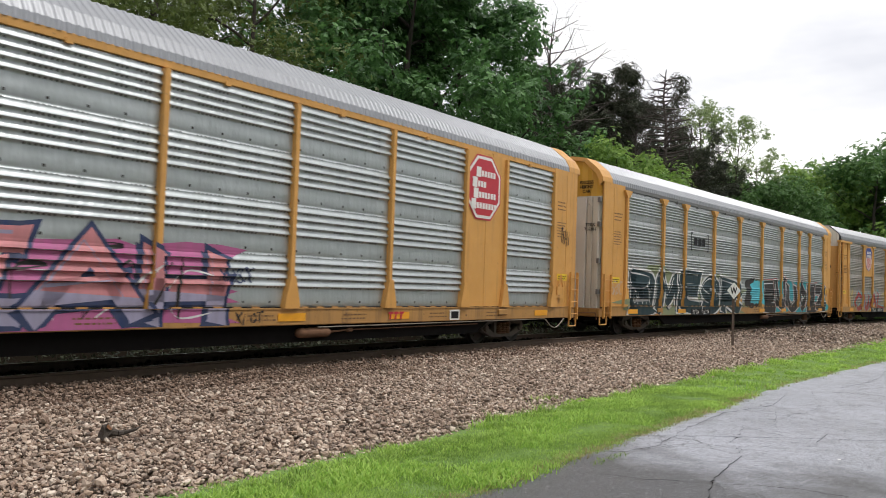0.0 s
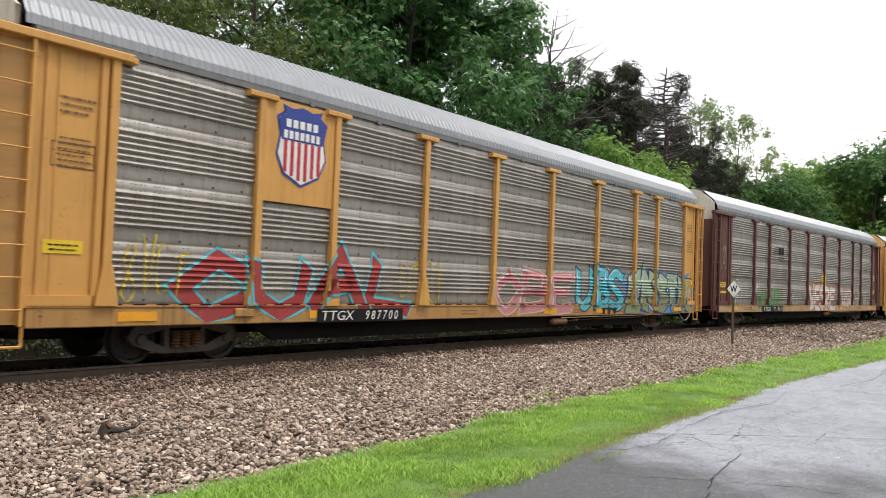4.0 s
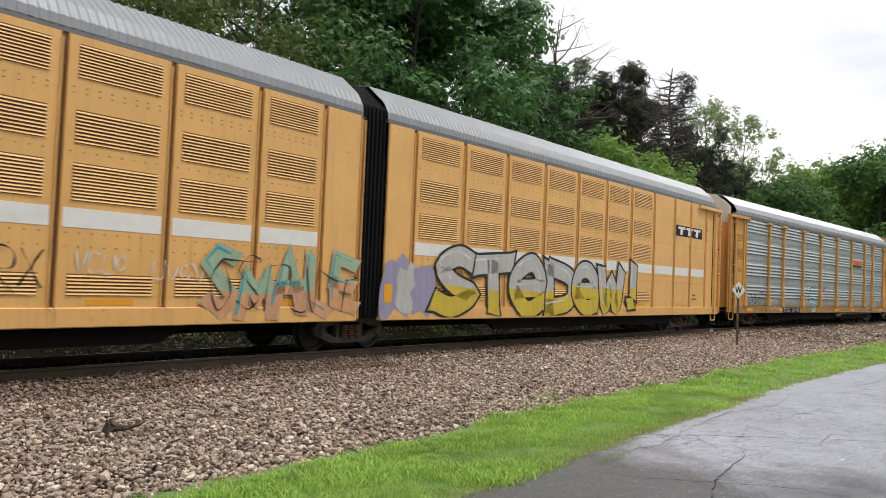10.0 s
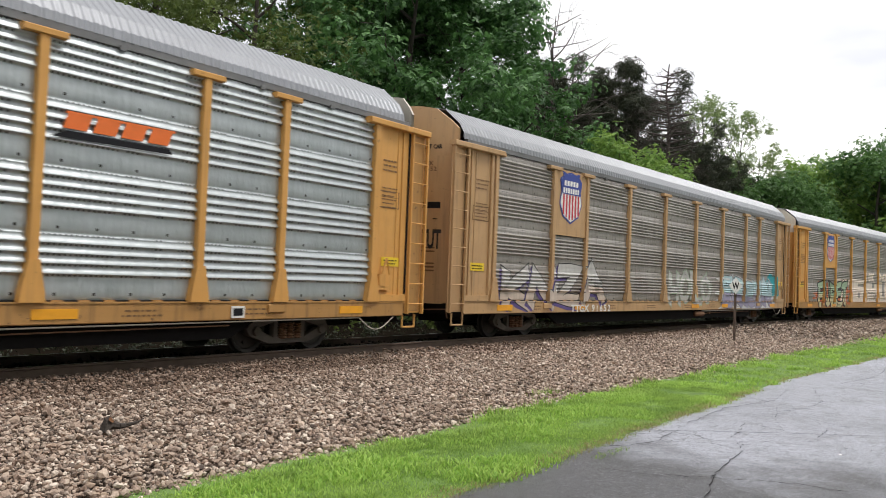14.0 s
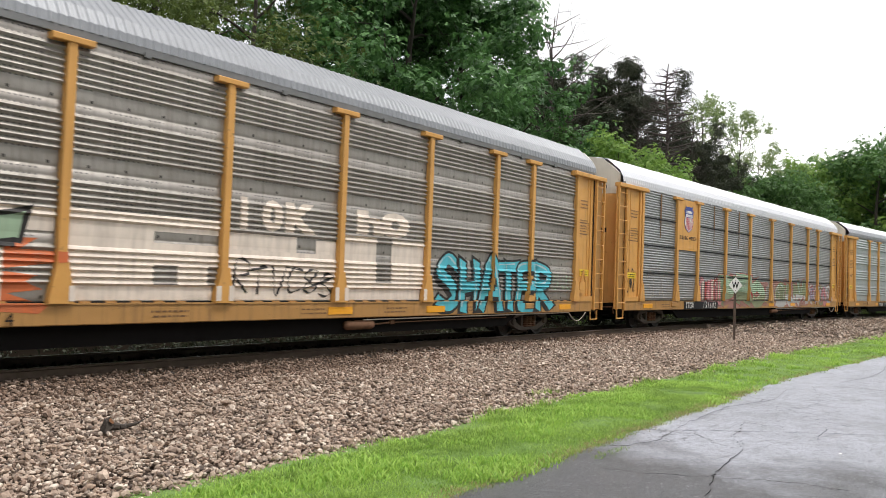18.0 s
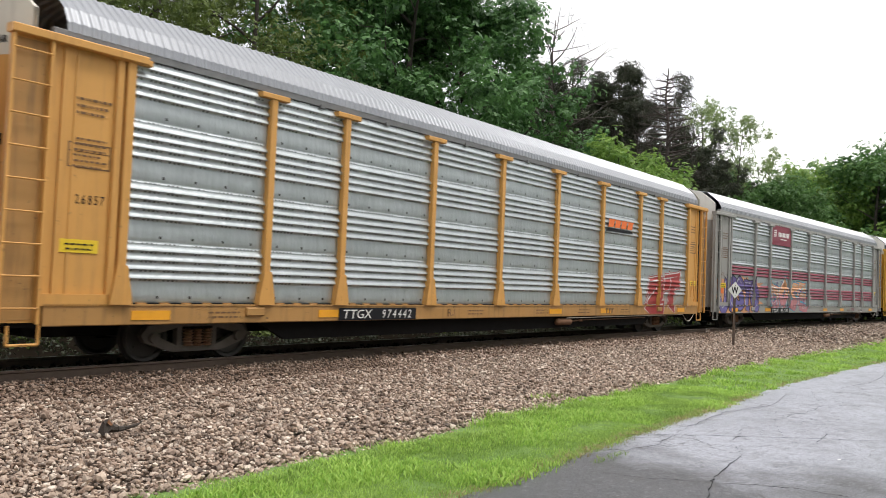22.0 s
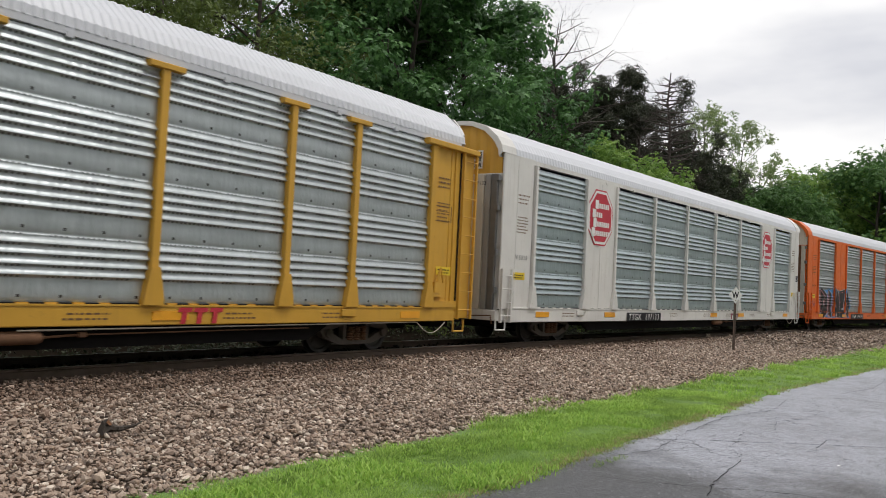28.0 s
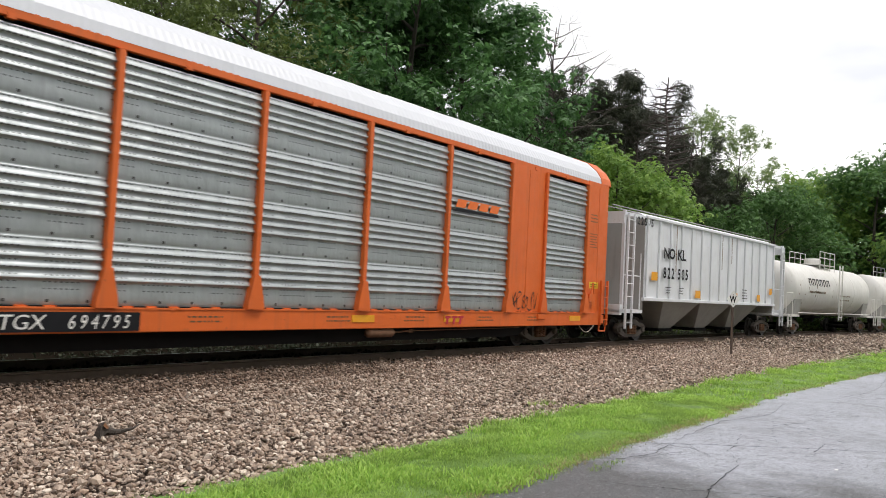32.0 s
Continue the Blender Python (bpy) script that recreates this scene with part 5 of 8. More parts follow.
def halves(geo, z):
    """Splits flat paint at a height: the part above, the part below."""
    res = []
    for sign in (1, -1):
        bm = bmesh.new()
        vs = [bm.verts.new(p) for p in geo.v]
        for fc in geo.f:
            try:
                bm.faces.new([vs[i] for i in fc])
            except ValueError:
                pass
        bmesh.ops.bisect_plane(bm, geom=bm.verts[:] + bm.edges[:] + bm.faces[:], plane_co=(sum(p[0] for p in geo.v) / len(geo.v), 0, z), plane_no=(0.06 * sign, 0, sign), clear_inner=True)
        bm.verts.index_update()
        out = Geo().add([v.co for v in bm.verts], [tuple(v.index for v in fc.verts) for fc in bm.faces])
        bm.free()
        res.append(out)
    return res


def cloud_ring(x0, x1, z0, z1, seed, n=34, rough=0.16):
    rng = random.Random(seed)
    pts = []
    for k in range(n):
        a = k * math.tau / n
        e = 1.0 + rng.uniform(-rough, rough)
        sq = max(abs(math.cos(a)), abs(math.sin(a))) ** -0.75
        pts.append(((x0 + x1) / 2 + math.cos(a) * sq * e * (x1 - x0) * 0.5, 0, max(0.70, (z0 + z1) / 2 + math.sin(a) * sq * e * (z1 - z0) * 0.5)))
    return Geo().add(pts + [((x0 + x1) / 2, 0, (z0 + z1) / 2)], [(k, (k + 1) % n, n) for k in range(n)])


SKEL = {"A": [[(0, 0), (0.5, 1.02), (1, 0)], [(0.2, 0.38), (0.8, 0.38)]], "B": [[(0.08, 0), (0.08, 1)], [(0.08, 1), (0.8, 0.9), (0.7, 0.58), (0.1, 0.52)], [(0.1, 0.52), (0.95, 0.4), (0.85, 0.05), (0.08, 0)]],
        "C": [[(0.95, 0.8), (0.5, 1), (0.05, 0.5), (0.5, 0), (0.95, 0.2)]], "D": [[(0.1, 0), (0.1, 1)], [(0.1, 1), (0.95, 0.75), (0.95, 0.25), (0.1, 0)]],
        "E": [[(0.95, 1), (0.1, 0.95), (0.1, 0.5), (0.1, 0.05), (0.95, 0)], [(0.1, 0.5), (0.8, 0.52)]], "F": [[(0.95, 1), (0.1, 0.95), (0.15, 0.5), (0.1, 0)], [(0.1, 0.5), (0.75, 0.52)]],
        "H": [[(0.08, 0), (0.12, 1)], [(0.9, 0), (0.88, 1)], [(0.1, 0.48), (0.9, 0.52)]], "I": [[(0.5, 0), (0.5, 1)]], "K": [[(0.1, 0), (0.1, 1)], [(0.95, 1), (0.2, 0.5), (0.98, 0)]],
        "L": [[(0.15, 1), (0.1, 0.1), (0.95, 0.02)]], "M": [[(0, 0), (0.15, 1), (0.5, 0.35), (0.85, 1), (1, 0)]], "N": [[(0.05, 0), (0.1, 1), (0.9, 0), (0.95, 1)]],
        "O": [[(0.5, 1), (0.05, 0.55), (0.5, 0), (0.95, 0.5), (0.5, 1)]], "P": [[(0.1, 0), (0.1, 1)], [(0.1, 1), (0.95, 0.85), (0.85, 0.5), (0.1, 0.45)]],
        "R": [[(0.1, 0), (0.1, 1)], [(0.1, 1), (0.9, 0.88), (0.8, 0.55), (0.15, 0.48), (1, 0)]], "S": [[(0.92, 0.85), (0.5, 1), (0.08, 0.75), (0.5, 0.5), (0.92, 0.25), (0.5, 0), (0.05, 0.15)]],
        "T": [[(0, 0.97), (1, 1)], [(0.5, 0.98), (0.5, 0)]], "U": [[(0.08, 1), (0.08, 0.3), (0.5, 0), (0.92, 0.3), (0.9, 1)]], "V": [[(0, 1), (0.5, 0), (1, 1)]],
        "J": [[(0.9, 1), (0.85, 0.25), (0.45, 0), (0.05, 0.25)]], "Y": [[(0.02, 1), (0.12, 0.55), (0.85, 0.5)], [(0.92, 1), (0.85, 0.2), (0.1, 0)]],
        "e": [[(0.12, 0.46), (0.9, 0.55), (0.68, 0.98), (0.2, 0.88), (0.05, 0.42), (0.4, 0.02), (0.95, 0.16)]], "X": [[(0.02, 1), (0.98, 0)], [(0.95, 1), (0.05, 0)]], "!": [[(0.5, 1), (0.45, 0.35)], [(0.42, 0.12), (0.42, 0)]],
        "W": [[(0, 1), (0.22, 0), (0.5, 0.7), (0.78, 0), (1, 1)]], "Z": [[(0.05, 0.97), (0.95, 1), (0.05, 0.02), (0.98, 0)]]}


def ribbon(keys, r, k=0, even=False, hard=False):
    """A stroke of a spray can through some points: a flat band, curved or with hard corners."""
    pts = []
    for i in range(len(keys) - 1):
        p0, p1, p2, p3 = keys[max(0, i - 1)], keys[i], keys[i + 1], keys[min(len(keys) - 1, i + 2)]
        if hard:
            pts += [p1, (p1[0] * 0.5 + p2[0] * 0.5, p1[1] * 0.5 + p2[1] * 0.5)]
            continue
        for q in range(5):
            t = q / 5
            pts.append(tuple(0.5 * (2 * p1[c] + (p2[c] - p0[c]) * t + (2 * p0[c] - 5 * p1[c] + 4 * p2[c] - p3[c]) * t * t + (3 * p1[c] - p0[c] - 3 * p2[c] + p3[c]) * t ** 3) for c in (0, 1)))
    pts.append(keys[-1])
    verts = []
    for i in range(len(pts)):
        p, o, q = pts[max(0, i - 1)], pts[i], pts[min(len(pts) - 1, i + 1)]
        a, b = Vector((o[0] - p[0], o[1] - p[1])), Vector((q[0] - o[0], q[1] - o[1]))
        a = a.normalized() if a.length > 1e-5 else b.normalized()
        b = b.normalized() if b.length > 1e-5 else a
        d = a + b
        d = d.normalized() if d.length > 0.2 else a
        m = r * (1.0 if even else 0.7 + 0.5 * math.sin(i * 0.9 + k)) / max(0.62, d.dot(a))
        dx, dz = d
        verts += [(o[0] + dz * m, 0, max(0.71, o[1] - dx * m)), (o[0] - dz * m, 0, max(0.71, o[1] + dx * m))]
    return Geo().add(verts, [(2 * i, 2 * i + 2, 2 * i + 3, 2 * i + 1) for i in range(len(pts) - 1)])


def piece(parent, text, x0, x1, z0, z1, fill, rim, seed, cloud=None, low=None, edge=None, r=0.17, rim_w=0.05, glint="white", y=None, shade=None, hard=False, sway=1.0, puff=0.16):
    """A sprayed piece: swollen crooked letters with rim, two tones, a drop shade and quick highlights, over a cloud of colour."""
    def lay(geo, lift):
        return drape(geo, lift) if y is None else geo.bend(lambda p: (p[0], y - lift, p[2]))
    if cloud:
        part("graffiti_cloud", lay(cloud_ring(x0 - 0.25, x1 + 0.25, z0 - 0.1, z1 + 0.05, seed, 52, puff), 0.0), SPRAY[cloud], parent)
    rng = random.Random(seed)
    n = len(text)
    d = (x1 - x0) / n
    for k, ch in enumerate(text):
        a, up = x0 + d * k, rng.uniform(-0.06, 0.06) * sway
        lo, hi = max(0.72, z0 + up) + r * 0.7, z1 + up * 2 - r * 0.7
        lean, swing = rng.uniform(-0.12, 0.16) * sway, rng.uniform(-0.06, 0.06) * sway
        lift = 0.002 + 0.0045 * (k % 3)
        strokes = []
        for st in SKEL[ch]:
            strokes.append([(a + r * 0.7 + (d * 1.1 - r * 1.4) * min(1.05, max(-0.05, px + rng.uniform(-0.05, 0.05) * sway)) + lean * (pz - 0.5) * (hi - lo), lo + (hi - lo) * (pz + swing * (px - 0.5) + rng.uniform(-0.05, 0.05) * sway)) for px, pz in st])

        def band(extra, ox=0.0, oz=0.0):
            g = Geo()
            for st in strokes:
                st = [(px + ox, pz + oz) for px, pz in st]
                q = ribbon(st, r + extra, k, True, hard)
                g.add(q.v, q.f)
                # flared ends, as with a wide cap
                for end, nxt in ((st[0], st[1]), (st[-1], st[-2])):
                    m = math.hypot(end[0] - nxt[0], end[1] - nxt[1]) or 1
                    ux, uz = (end[0] - nxt[0]) / m, (end[1] - nxt[1]) / m
                    e, w = 0.05 + r * 0.3 + extra, (r + extra) * 1.15
                    g.add([(end[0] - uz * (r + extra), 0, max(0.71, end[1] + ux * (r + extra))), (end[0] + uz * (r + extra), 0, max(0.71, end[1] - ux * (r + extra))),
                           (end[0] + ux * e * 0.5 + uz * w, 0, max(0.71, end[1] + uz * e * 0.5 - ux * w)), (end[0] + ux * e * 1.8 - uz * w, 0, max(0.71, end[1] + uz * e * 1.8 + ux * w))], [(0, 1, 2, 3)])
            return g
        if shade:
            part("letter_shade", lay(band(rim_w * 0.6, -0.09, -0.09), lift - 0.0016), SPRAY[shade], parent)
        if edge:
            part("graffiti_edge", lay(band(rim_w + 0.028), lift - 0.001), SPRAY[edge], parent)
        rim_ob = part("graffiti_letter", lay(band(rim_w), lift), SPRAY[rim], parent)
        inner = band(0.0)
        top, bottom = halves(inner, (lo + hi) / 2 + rng.uniform(-0.2, 0.05)) if low else (inner, None)
        if top.f:
            part("letter_fill", lay(top, lift + 0.002), SPRAY[fill], rim_ob)
        if low and bottom.f:
            part("letter_fill", lay(bottom, lift + 0.002), SPRAY[low], rim_ob)
        if glint:
            for st in strokes[:2]:
                tagged(part("highlight_stroke", lay(ribbon([(px - r * 0.55, pz + r * 0.5) for px, pz in st[:4]], 0.024, k, False, hard), lift + 0.0035), SPRAY[glint], rim_ob), kind="stuff")


STROKES = [[(0.1, 0.0), (0.12, 1.0)], [(0.1, 1.0), (0.5, 0.0), (0.9, 1.0)], [(0.9, 0.85), (0.5, 1.0), (0.1, 0.7), (0.5, 0.45), (0.9, 0.2), (0.5, 0.0), (0.05, 0.15)],
           [(0.1, 0.0), (0.1, 1.0), (0.75, 0.95), (0.8, 0.6), (0.15, 0.5), (0.9, 0.0)], [(0.85, 0.9), (0.3, 1.0), (0.05, 0.5), (0.3, 0.0), (0.9, 0.1)],
           [(0.5, 1.0), (0.1, 0.6), (0.4, 0.05), (0.85, 0.4), (0.5, 1.0)], [(0.0, 0.9), (1.0, 1.0), (0.5, 0.95), (0.45, 0.0)], [(0.1, 1.0), (0.1, 0.1), (0.9, 0.0), (0.85, 1.05)],
           [(0.0, 0.1), (0.45, 1.0), (0.9, 0.05), (0.7, 0.45), (0.2, 0.4)], [(0.05, 1.0), (0.9, 0.0), (0.5, 0.5), (0.95, 1.0), (0.0, 0.05)]]


def scrawl(parent, x0, x1, z0, z1, ink, seed, n=7, y=None, r=0.018, name="graffiti_scrawl"):
    """An unreadable tag: quick hooked strokes, one after another."""
    rng = random.Random(seed)
    g = Geo()
    d = (x1 - x0) / n
    last = None
    for k in range(n):
        base = rng.choice(STROKES)
        up, tall, skew = rng.uniform(-0.08, 0.12), rng.uniform(0.7, 1.05), rng.uniform(-0.1, 0.35)
        keys = [(x0 + d * (k + 0.02 + 0.96 * px) + skew * d * pz * 0.6, z0 + (z1 - z0) * min(1.1, max(-0.05, pz * tall + up))) for px, pz in base]
        if last and rng.random() < 0.4:
            keys = [last] + keys
        pts = []
        for i in range(len(keys) - 1):
            p0, p1, p2, p3 = keys[max(0, i - 1)], keys[i], keys[i + 1], keys[min(len(keys) - 1, i + 2)]
            for q in range(5):
                t = q / 5
                pts.append(tuple(0.5 * (2 * p1[c] + (p2[c] - p0[c]) * t + (2 * p0[c] - 5 * p1[c] + 4 * p2[c] - p3[c]) * t * t + (3 * p1[c] - p0[c] - 3 * p2[c] + p3[c]) * t ** 3) for c in (0, 1)))
        pts.append(keys[-1])
        last = keys[-1]
        nrm = []
        for i in range(len(pts)):
            p, q = pts[max(0, i - 1)], pts[min(len(pts) - 1, i + 1)]
            dx, dz = q[0] - p[0], q[1] - p[1]
            m = r * (0.7 + 0.5 * math.sin(i * 0.9 + k)) / max(1e-4, math.hypot(dx, dz))
            nrm.append((-dz * m, dx * m))
        verts = []
        for (px, pz), (ox, oz) in zip(pts, nrm):
            verts += [(px - ox, 0, pz - oz), (px + ox, 0, pz + oz)]
        g.add(verts, [(2 * i, 2 * i + 2, 2 * i + 3, 2 * i + 1) for i in range(len(pts) - 1)])
    ob = part(name, drape(g, 0.008) if y is None else g.bend(lambda p: (p[0], y, p[2])), SPRAY[ink], parent)
    tagged(ob, kind="stuff")


def blobs(parent, x0, x1, z0, z1, inks, seed, n=9, ink=None):
    """A faded wild piece that cannot be read: interlocked fat strokes with thin outlines and glints."""
    rng = random.Random(seed)
    line_ = ink or ("red" if "olive" in inks else "black")
    n = max(2, int(n * 1.3))
    d = (x1 - x0) / n
    for k in range(n):
        base = rng.choice(STROKES[1:])
        tall, up = rng.uniform(0.75, 1.0), rng.uniform(0.0, 0.15)
        keys = [(x0 + d * (k - 0.15 + 1.3 * px), z0 + (z1 - z0) * (up + tall * pz * 0.9)) for px, pz in base]
        r = rng.uniform(0.075, 0.14)
        rim_ob = part("graffiti_letter", drape(ribbon(keys, r + 0.028, k, True), 0.0004 + 0.0002 * (k % 7)), SPRAY[line_], parent)
        part("letter_fill", drape(ribbon(keys, r, k, True), 0.003 + 0.0002 * (k % 7)), SPRAY[inks[k % len(inks)]], rim_ob)
        tagged(part("highlight_stroke", drape(ribbon([(a - r * 0.4, b + r * 0.3) for a, b in keys[:3]], 0.010, k), 0.0075), SPRAY["white" if k % 2 else line_], rim_ob), kind="stuff")


def end_words(parent, words, y0, y1, z0, z1, material, s=-1, ladder=True, board=None):
    """Words on the end door, which bows outwards."""
    def lay(p):
        y = y1 + (y0 - y1) * p[0]
        x = (13.36 + 0.42 * (1 - (y / 1.40) ** 2) if ladder else 13.50) + 0.012
        return (s * x, y, p[2])
    if board:
        part("sign_board", Geo().add([lay((u, 0, z)) for u, z in ((-0.08, z0 - 0.05), (1.08, z0 - 0.05), (1.08, z1 + 0.05), (-0.08, z1 + 0.05))], [(0, 1, 2, 3)]).bend(lambda p: (p[0] - s * 0.006, p[1], p[2])), board, parent)
    part("end_lettering", lettering(words, 0.0, 1.0, z0, z1, 0, 0.03).bend(lay), material, parent)


def autorack(label, centre, body, sheet, top, ribs="broad", posts=None, sill=None, profile="low", caps="tee", ends="ladder", solid=(), half=(), door_top=None, end_body=None,
             trim=None, leafs=()):
    """A closed two- or three-deck car carrier, its middle at `centre` metres along the train."""
    posts, sill, trim = posts or body, sill or (YELLOW_SILL if body is YELLOW else body), trim or (ROOF_WHITE if top is ROOF_WHITE else TRIM)
    car = new("autorack_car")
    tagged(car, label, "railway car", "cars of the freight train")
    MOVERS.append((car, centre))
    zt = 4.94 if profile == "low" else 5.02
    # underframe
    for s in (-1, 1):
        y0, y1 = (SILL_Y, -1.40) if s < 0 else (1.40, -SILL_Y)
        part("side_sill", shared(("sill", s, profile), lambda: Geo().box(-13.05, 13.05, y0, y1, 0.68 if profile == "low" else 0.62, 1.0, 0.015).box(-13.05, 13.05, y0 + s * 0.0 - (0.015 if s < 0 else 0), y1 + (0.015 if s > 0 else 0), 0.985, 1.012), sill, "side_sill"), None, car)
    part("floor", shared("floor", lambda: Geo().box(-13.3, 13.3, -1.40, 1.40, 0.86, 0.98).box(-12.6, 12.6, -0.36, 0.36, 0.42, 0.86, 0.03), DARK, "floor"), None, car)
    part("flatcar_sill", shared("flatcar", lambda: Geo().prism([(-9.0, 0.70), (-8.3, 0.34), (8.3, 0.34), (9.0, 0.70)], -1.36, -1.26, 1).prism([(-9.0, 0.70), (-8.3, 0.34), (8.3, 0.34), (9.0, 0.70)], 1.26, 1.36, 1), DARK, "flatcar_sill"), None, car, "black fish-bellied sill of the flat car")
    part("air_reservoir", shared("reservoir", lambda: Geo().lathe([(0.0, 2.0), (0.07, 2.02), (0.10, 2.08), (0.10, 2.82), (0.07, 2.88), (0.0, 2.9)], 14, "x", (0, -1.42, 0.52)), RUSTY, "air_reservoir", True), None, car, "rusty brake air reservoir")
    part("reservoir_bracket", shared("bracket", lambda: Geo().box(2.2, 2.26, -1.46, -1.38, 0.5, 0.70).box(2.64, 2.70, -1.46, -1.38, 0.5, 0.70), DARK, "reservoir_bracket"), None, car)
    part("brake_rod", shared("rod", lambda: Geo().tube((2.9, -1.42, 0.52), (3.5, -1.43, 0.55), 0.02, None, 6).tube((3.5, -1.43, 0.55), (8.2, -1.45, 0.58), 0.013, None, 6).box(3.44, 3.56, -1.46, -1.40, 0.51, 0.59, 0.01), RUSTY, "brake_rod"), None, car)
    part("belly_pipe", shared("pipe", lambda: Geo().tube((-8.6, -1.15, 0.56), (8.6, -1.15, 0.56), 0.035, None, 6).box(-2.2, -0.9, -1.2, -0.7, 0.36, 0.72, 0.06).tube((1.0, -0.95, 0.52), (2.1, -0.95, 0.52), 0.2, None, 12), DARK, "belly_pipe"), None, car)
    # sides
    for i, (a, b) in enumerate(zip(BAYS, BAYS[1:])):
        if i in solid:
            g = Geo().box(a, b, -1.512, -1.47, 1.0, zt + 0.02)
            g.box((a + b) / 2 - 0.01, (a + b) / 2 + 0.01, -1.52, -1.51, 1.05, zt - 0.05)
            part("side_panel", g, body, car, "smooth painted panel")
        else:
            part("side_panel", shared((ribs, i), lambda: Geo().sheet(RIBS[ribs], a + 0.02, b - 0.02), sheet, "side_panel", True), None, car)
            if ribs == "fine":
                for z in (1.98, 2.96, 3.94):
                    part("seam", shared(("seam", i, z), lambda: Geo().box(a + 0.08, b - 0.08, -1.516, -1.50, z - 0.005, z + 0.045), BLACK, "seam"), None, car)
        # black strip in place of the shade between sill and panel
        part("drain_gap", shared(("drain", i), lambda: Geo().box(a + 0.2, b - 0.2, -1.512, -1.46, 1.0, 1.032), BLACK, "drain_gap"), None, car)
        if ribs != "fine":
            def tabs():
                g = Geo()
                n = int((b - a - 0.5) / 0.42)
                for k in range(n):
                    g.box(a + 0.32 + k * 0.42, a + 0.50 + k * 0.42, -1.518, -1.47, 1.004, 1.036)
                return g
            tagged(part("slotted_strip", shared(("tabs", i), tabs, sill, "slotted_strip"), None, car), kind="stuff")
        if i in half:
            part("logo_panel", Geo().box(a + 0.05, b - 0.05, -1.535, -1.49, 2.95, zt - 0.06, 0.01), body, car)
    part("side_panel", shared(("farside", ribs), lambda: Geo().sheet([(-y, z) for y, z in RIBS[ribs]][::-1], -11.9, 11.9), sheet, "side_panel"), None, car)
    for x in BAYS:
        def post_geo():
            w = 0.075 if caps != "none" else 0.055
            g = Geo().box(x - w, x + w, POST_Y, -1.45, 1.0, zt - 0.02, 0.012)
            f0, f1 = 0.19, w + 0.008
            ring = [(x - f0, 1.006), (x + f0, 1.006), (x + f0 * 0.92, 1.14), (x + f1, 1.62), (x - f1, 1.62), (x - f0 * 0.92, 1.14)]
            g.prism(ring, POST_Y - 0.03, -1.46, 1)
            if caps == "tee":
                g.box(x - 0.33, x + 0.33, POST_Y - 0.03, -1.46, zt - 0.12, zt - 0.02, 0.012)
            elif caps == "funnel":
                g.prism([(x - w, zt - 0.24), (x + w, zt - 0.24), (x + 0.24, zt - 0.04), (x + 0.24, zt), (x - 0.24, zt), (x - 0.24, zt - 0.04)], POST_Y - 0.02, -1.46, 1)
            return g
        part("post", shared(("post", x, caps, profile), post_geo, posts, "post"), None, car)
    for s in (-1, 1):
        y0, y1 = (-1.50, -1.40) if s < 0 else (1.40, 1.50)
        part("top_rail", shared(("toprail", s, profile), lambda: Geo().box(-13.1, 13.1, y0, y1, zt, zt + 0.14, 0.01), trim, "top_rail"), None, car)
    part("roof", shared(("roof", profile), lambda: roof_mesh(TOPS[profile], -13.25 if ends != "plain" else -12.9, 13.25 if ends != "plain" else 12.9, deep=1.0 if profile == "low" else 0.3), top, "roof"), None, car)
    # ends
    prof = TOPS[profile]
    for s in (-1, 1):
        sg = s
        if ends == "ladder":
            part("end_panel", shared(("endpanel", s), lambda: Geo().box(min(s * 11.97, s * 13.1), max(s * 11.97, s * 13.1), -1.50, -1.44, 1.0, 4.88).box(min(s * 12.86, s * 12.94), max(s * 12.86, s * 12.94), -1.53, -1.44, 1.0, 4.88)
                                                            .box(min(s * 11.9, s * 13.1), max(s * 11.9, s * 13.1), -1.56, -1.46, 0.98, 1.16), body, "end_panel"), None, car)
            part("end_panel", shared(("endpanelfar", s), lambda: Geo().box(min(s * 11.97, s * 13.6), max(s * 11.97, s * 13.6), 1.44, 1.50, 1.0, 4.88), body, "end_panel"), None, car)
            part("ladder", shared(("ladder", s), lambda: ladder_geo(min(s * 13.12, s * 13.72), max(s * 13.12, s * 13.72), 0.72, 4.86, -1.56, 9).box(min(s * 13.14, s * 13.70), max(s * 13.14, s * 13.70), -1.50, -1.47, 0.74, 4.84), posts, "ladder"), None, car)
            part("end_beam", shared(("endbeam", s), lambda: Geo().box(min(s * 11.62, s * 13.74), max(s * 11.62, s * 13.74), -1.64, -1.44, 4.83, 4.96, 0.015), posts, "end_beam"), None, car)
            part("door_gap", shared(("gap", s), lambda: Geo().box(min(s * 13.08, s * 13.14), max(s * 13.08, s * 13.14), -1.515, -1.40, 1.0, 4.84), BLACK, "door_gap"), None, car)
        else:
            part("end_panel", shared(("endplain", s, profile), lambda: Geo().box(min(s * 11.97, s * 13.42), max(s * 11.97, s * 13.42), -1.512, -1.44, 0.98, zt + 0.14, 0.02).box(min(s * 12.74, s * 12.76), max(s * 12.74, s * 12.76), -1.52, -1.44, 1.0, zt), body, "end_panel"), None, car)
            part("end_panel", shared(("endplainfar", s, profile), lambda: Geo().box(min(s * 11.97, s * 13.42), max(s * 11.97, s * 13.42), 1.44, 1.512, 0.98, zt + 0.14), body, "end_panel"), None, car)
            part("ladder", shared(("halfladder", s), lambda: ladder_geo(min(s * 12.95, s * 13.45), max(s * 12.95, s * 13.45), 0.62, 2.05, -1.57, 4), posts, "ladder"), None, car)

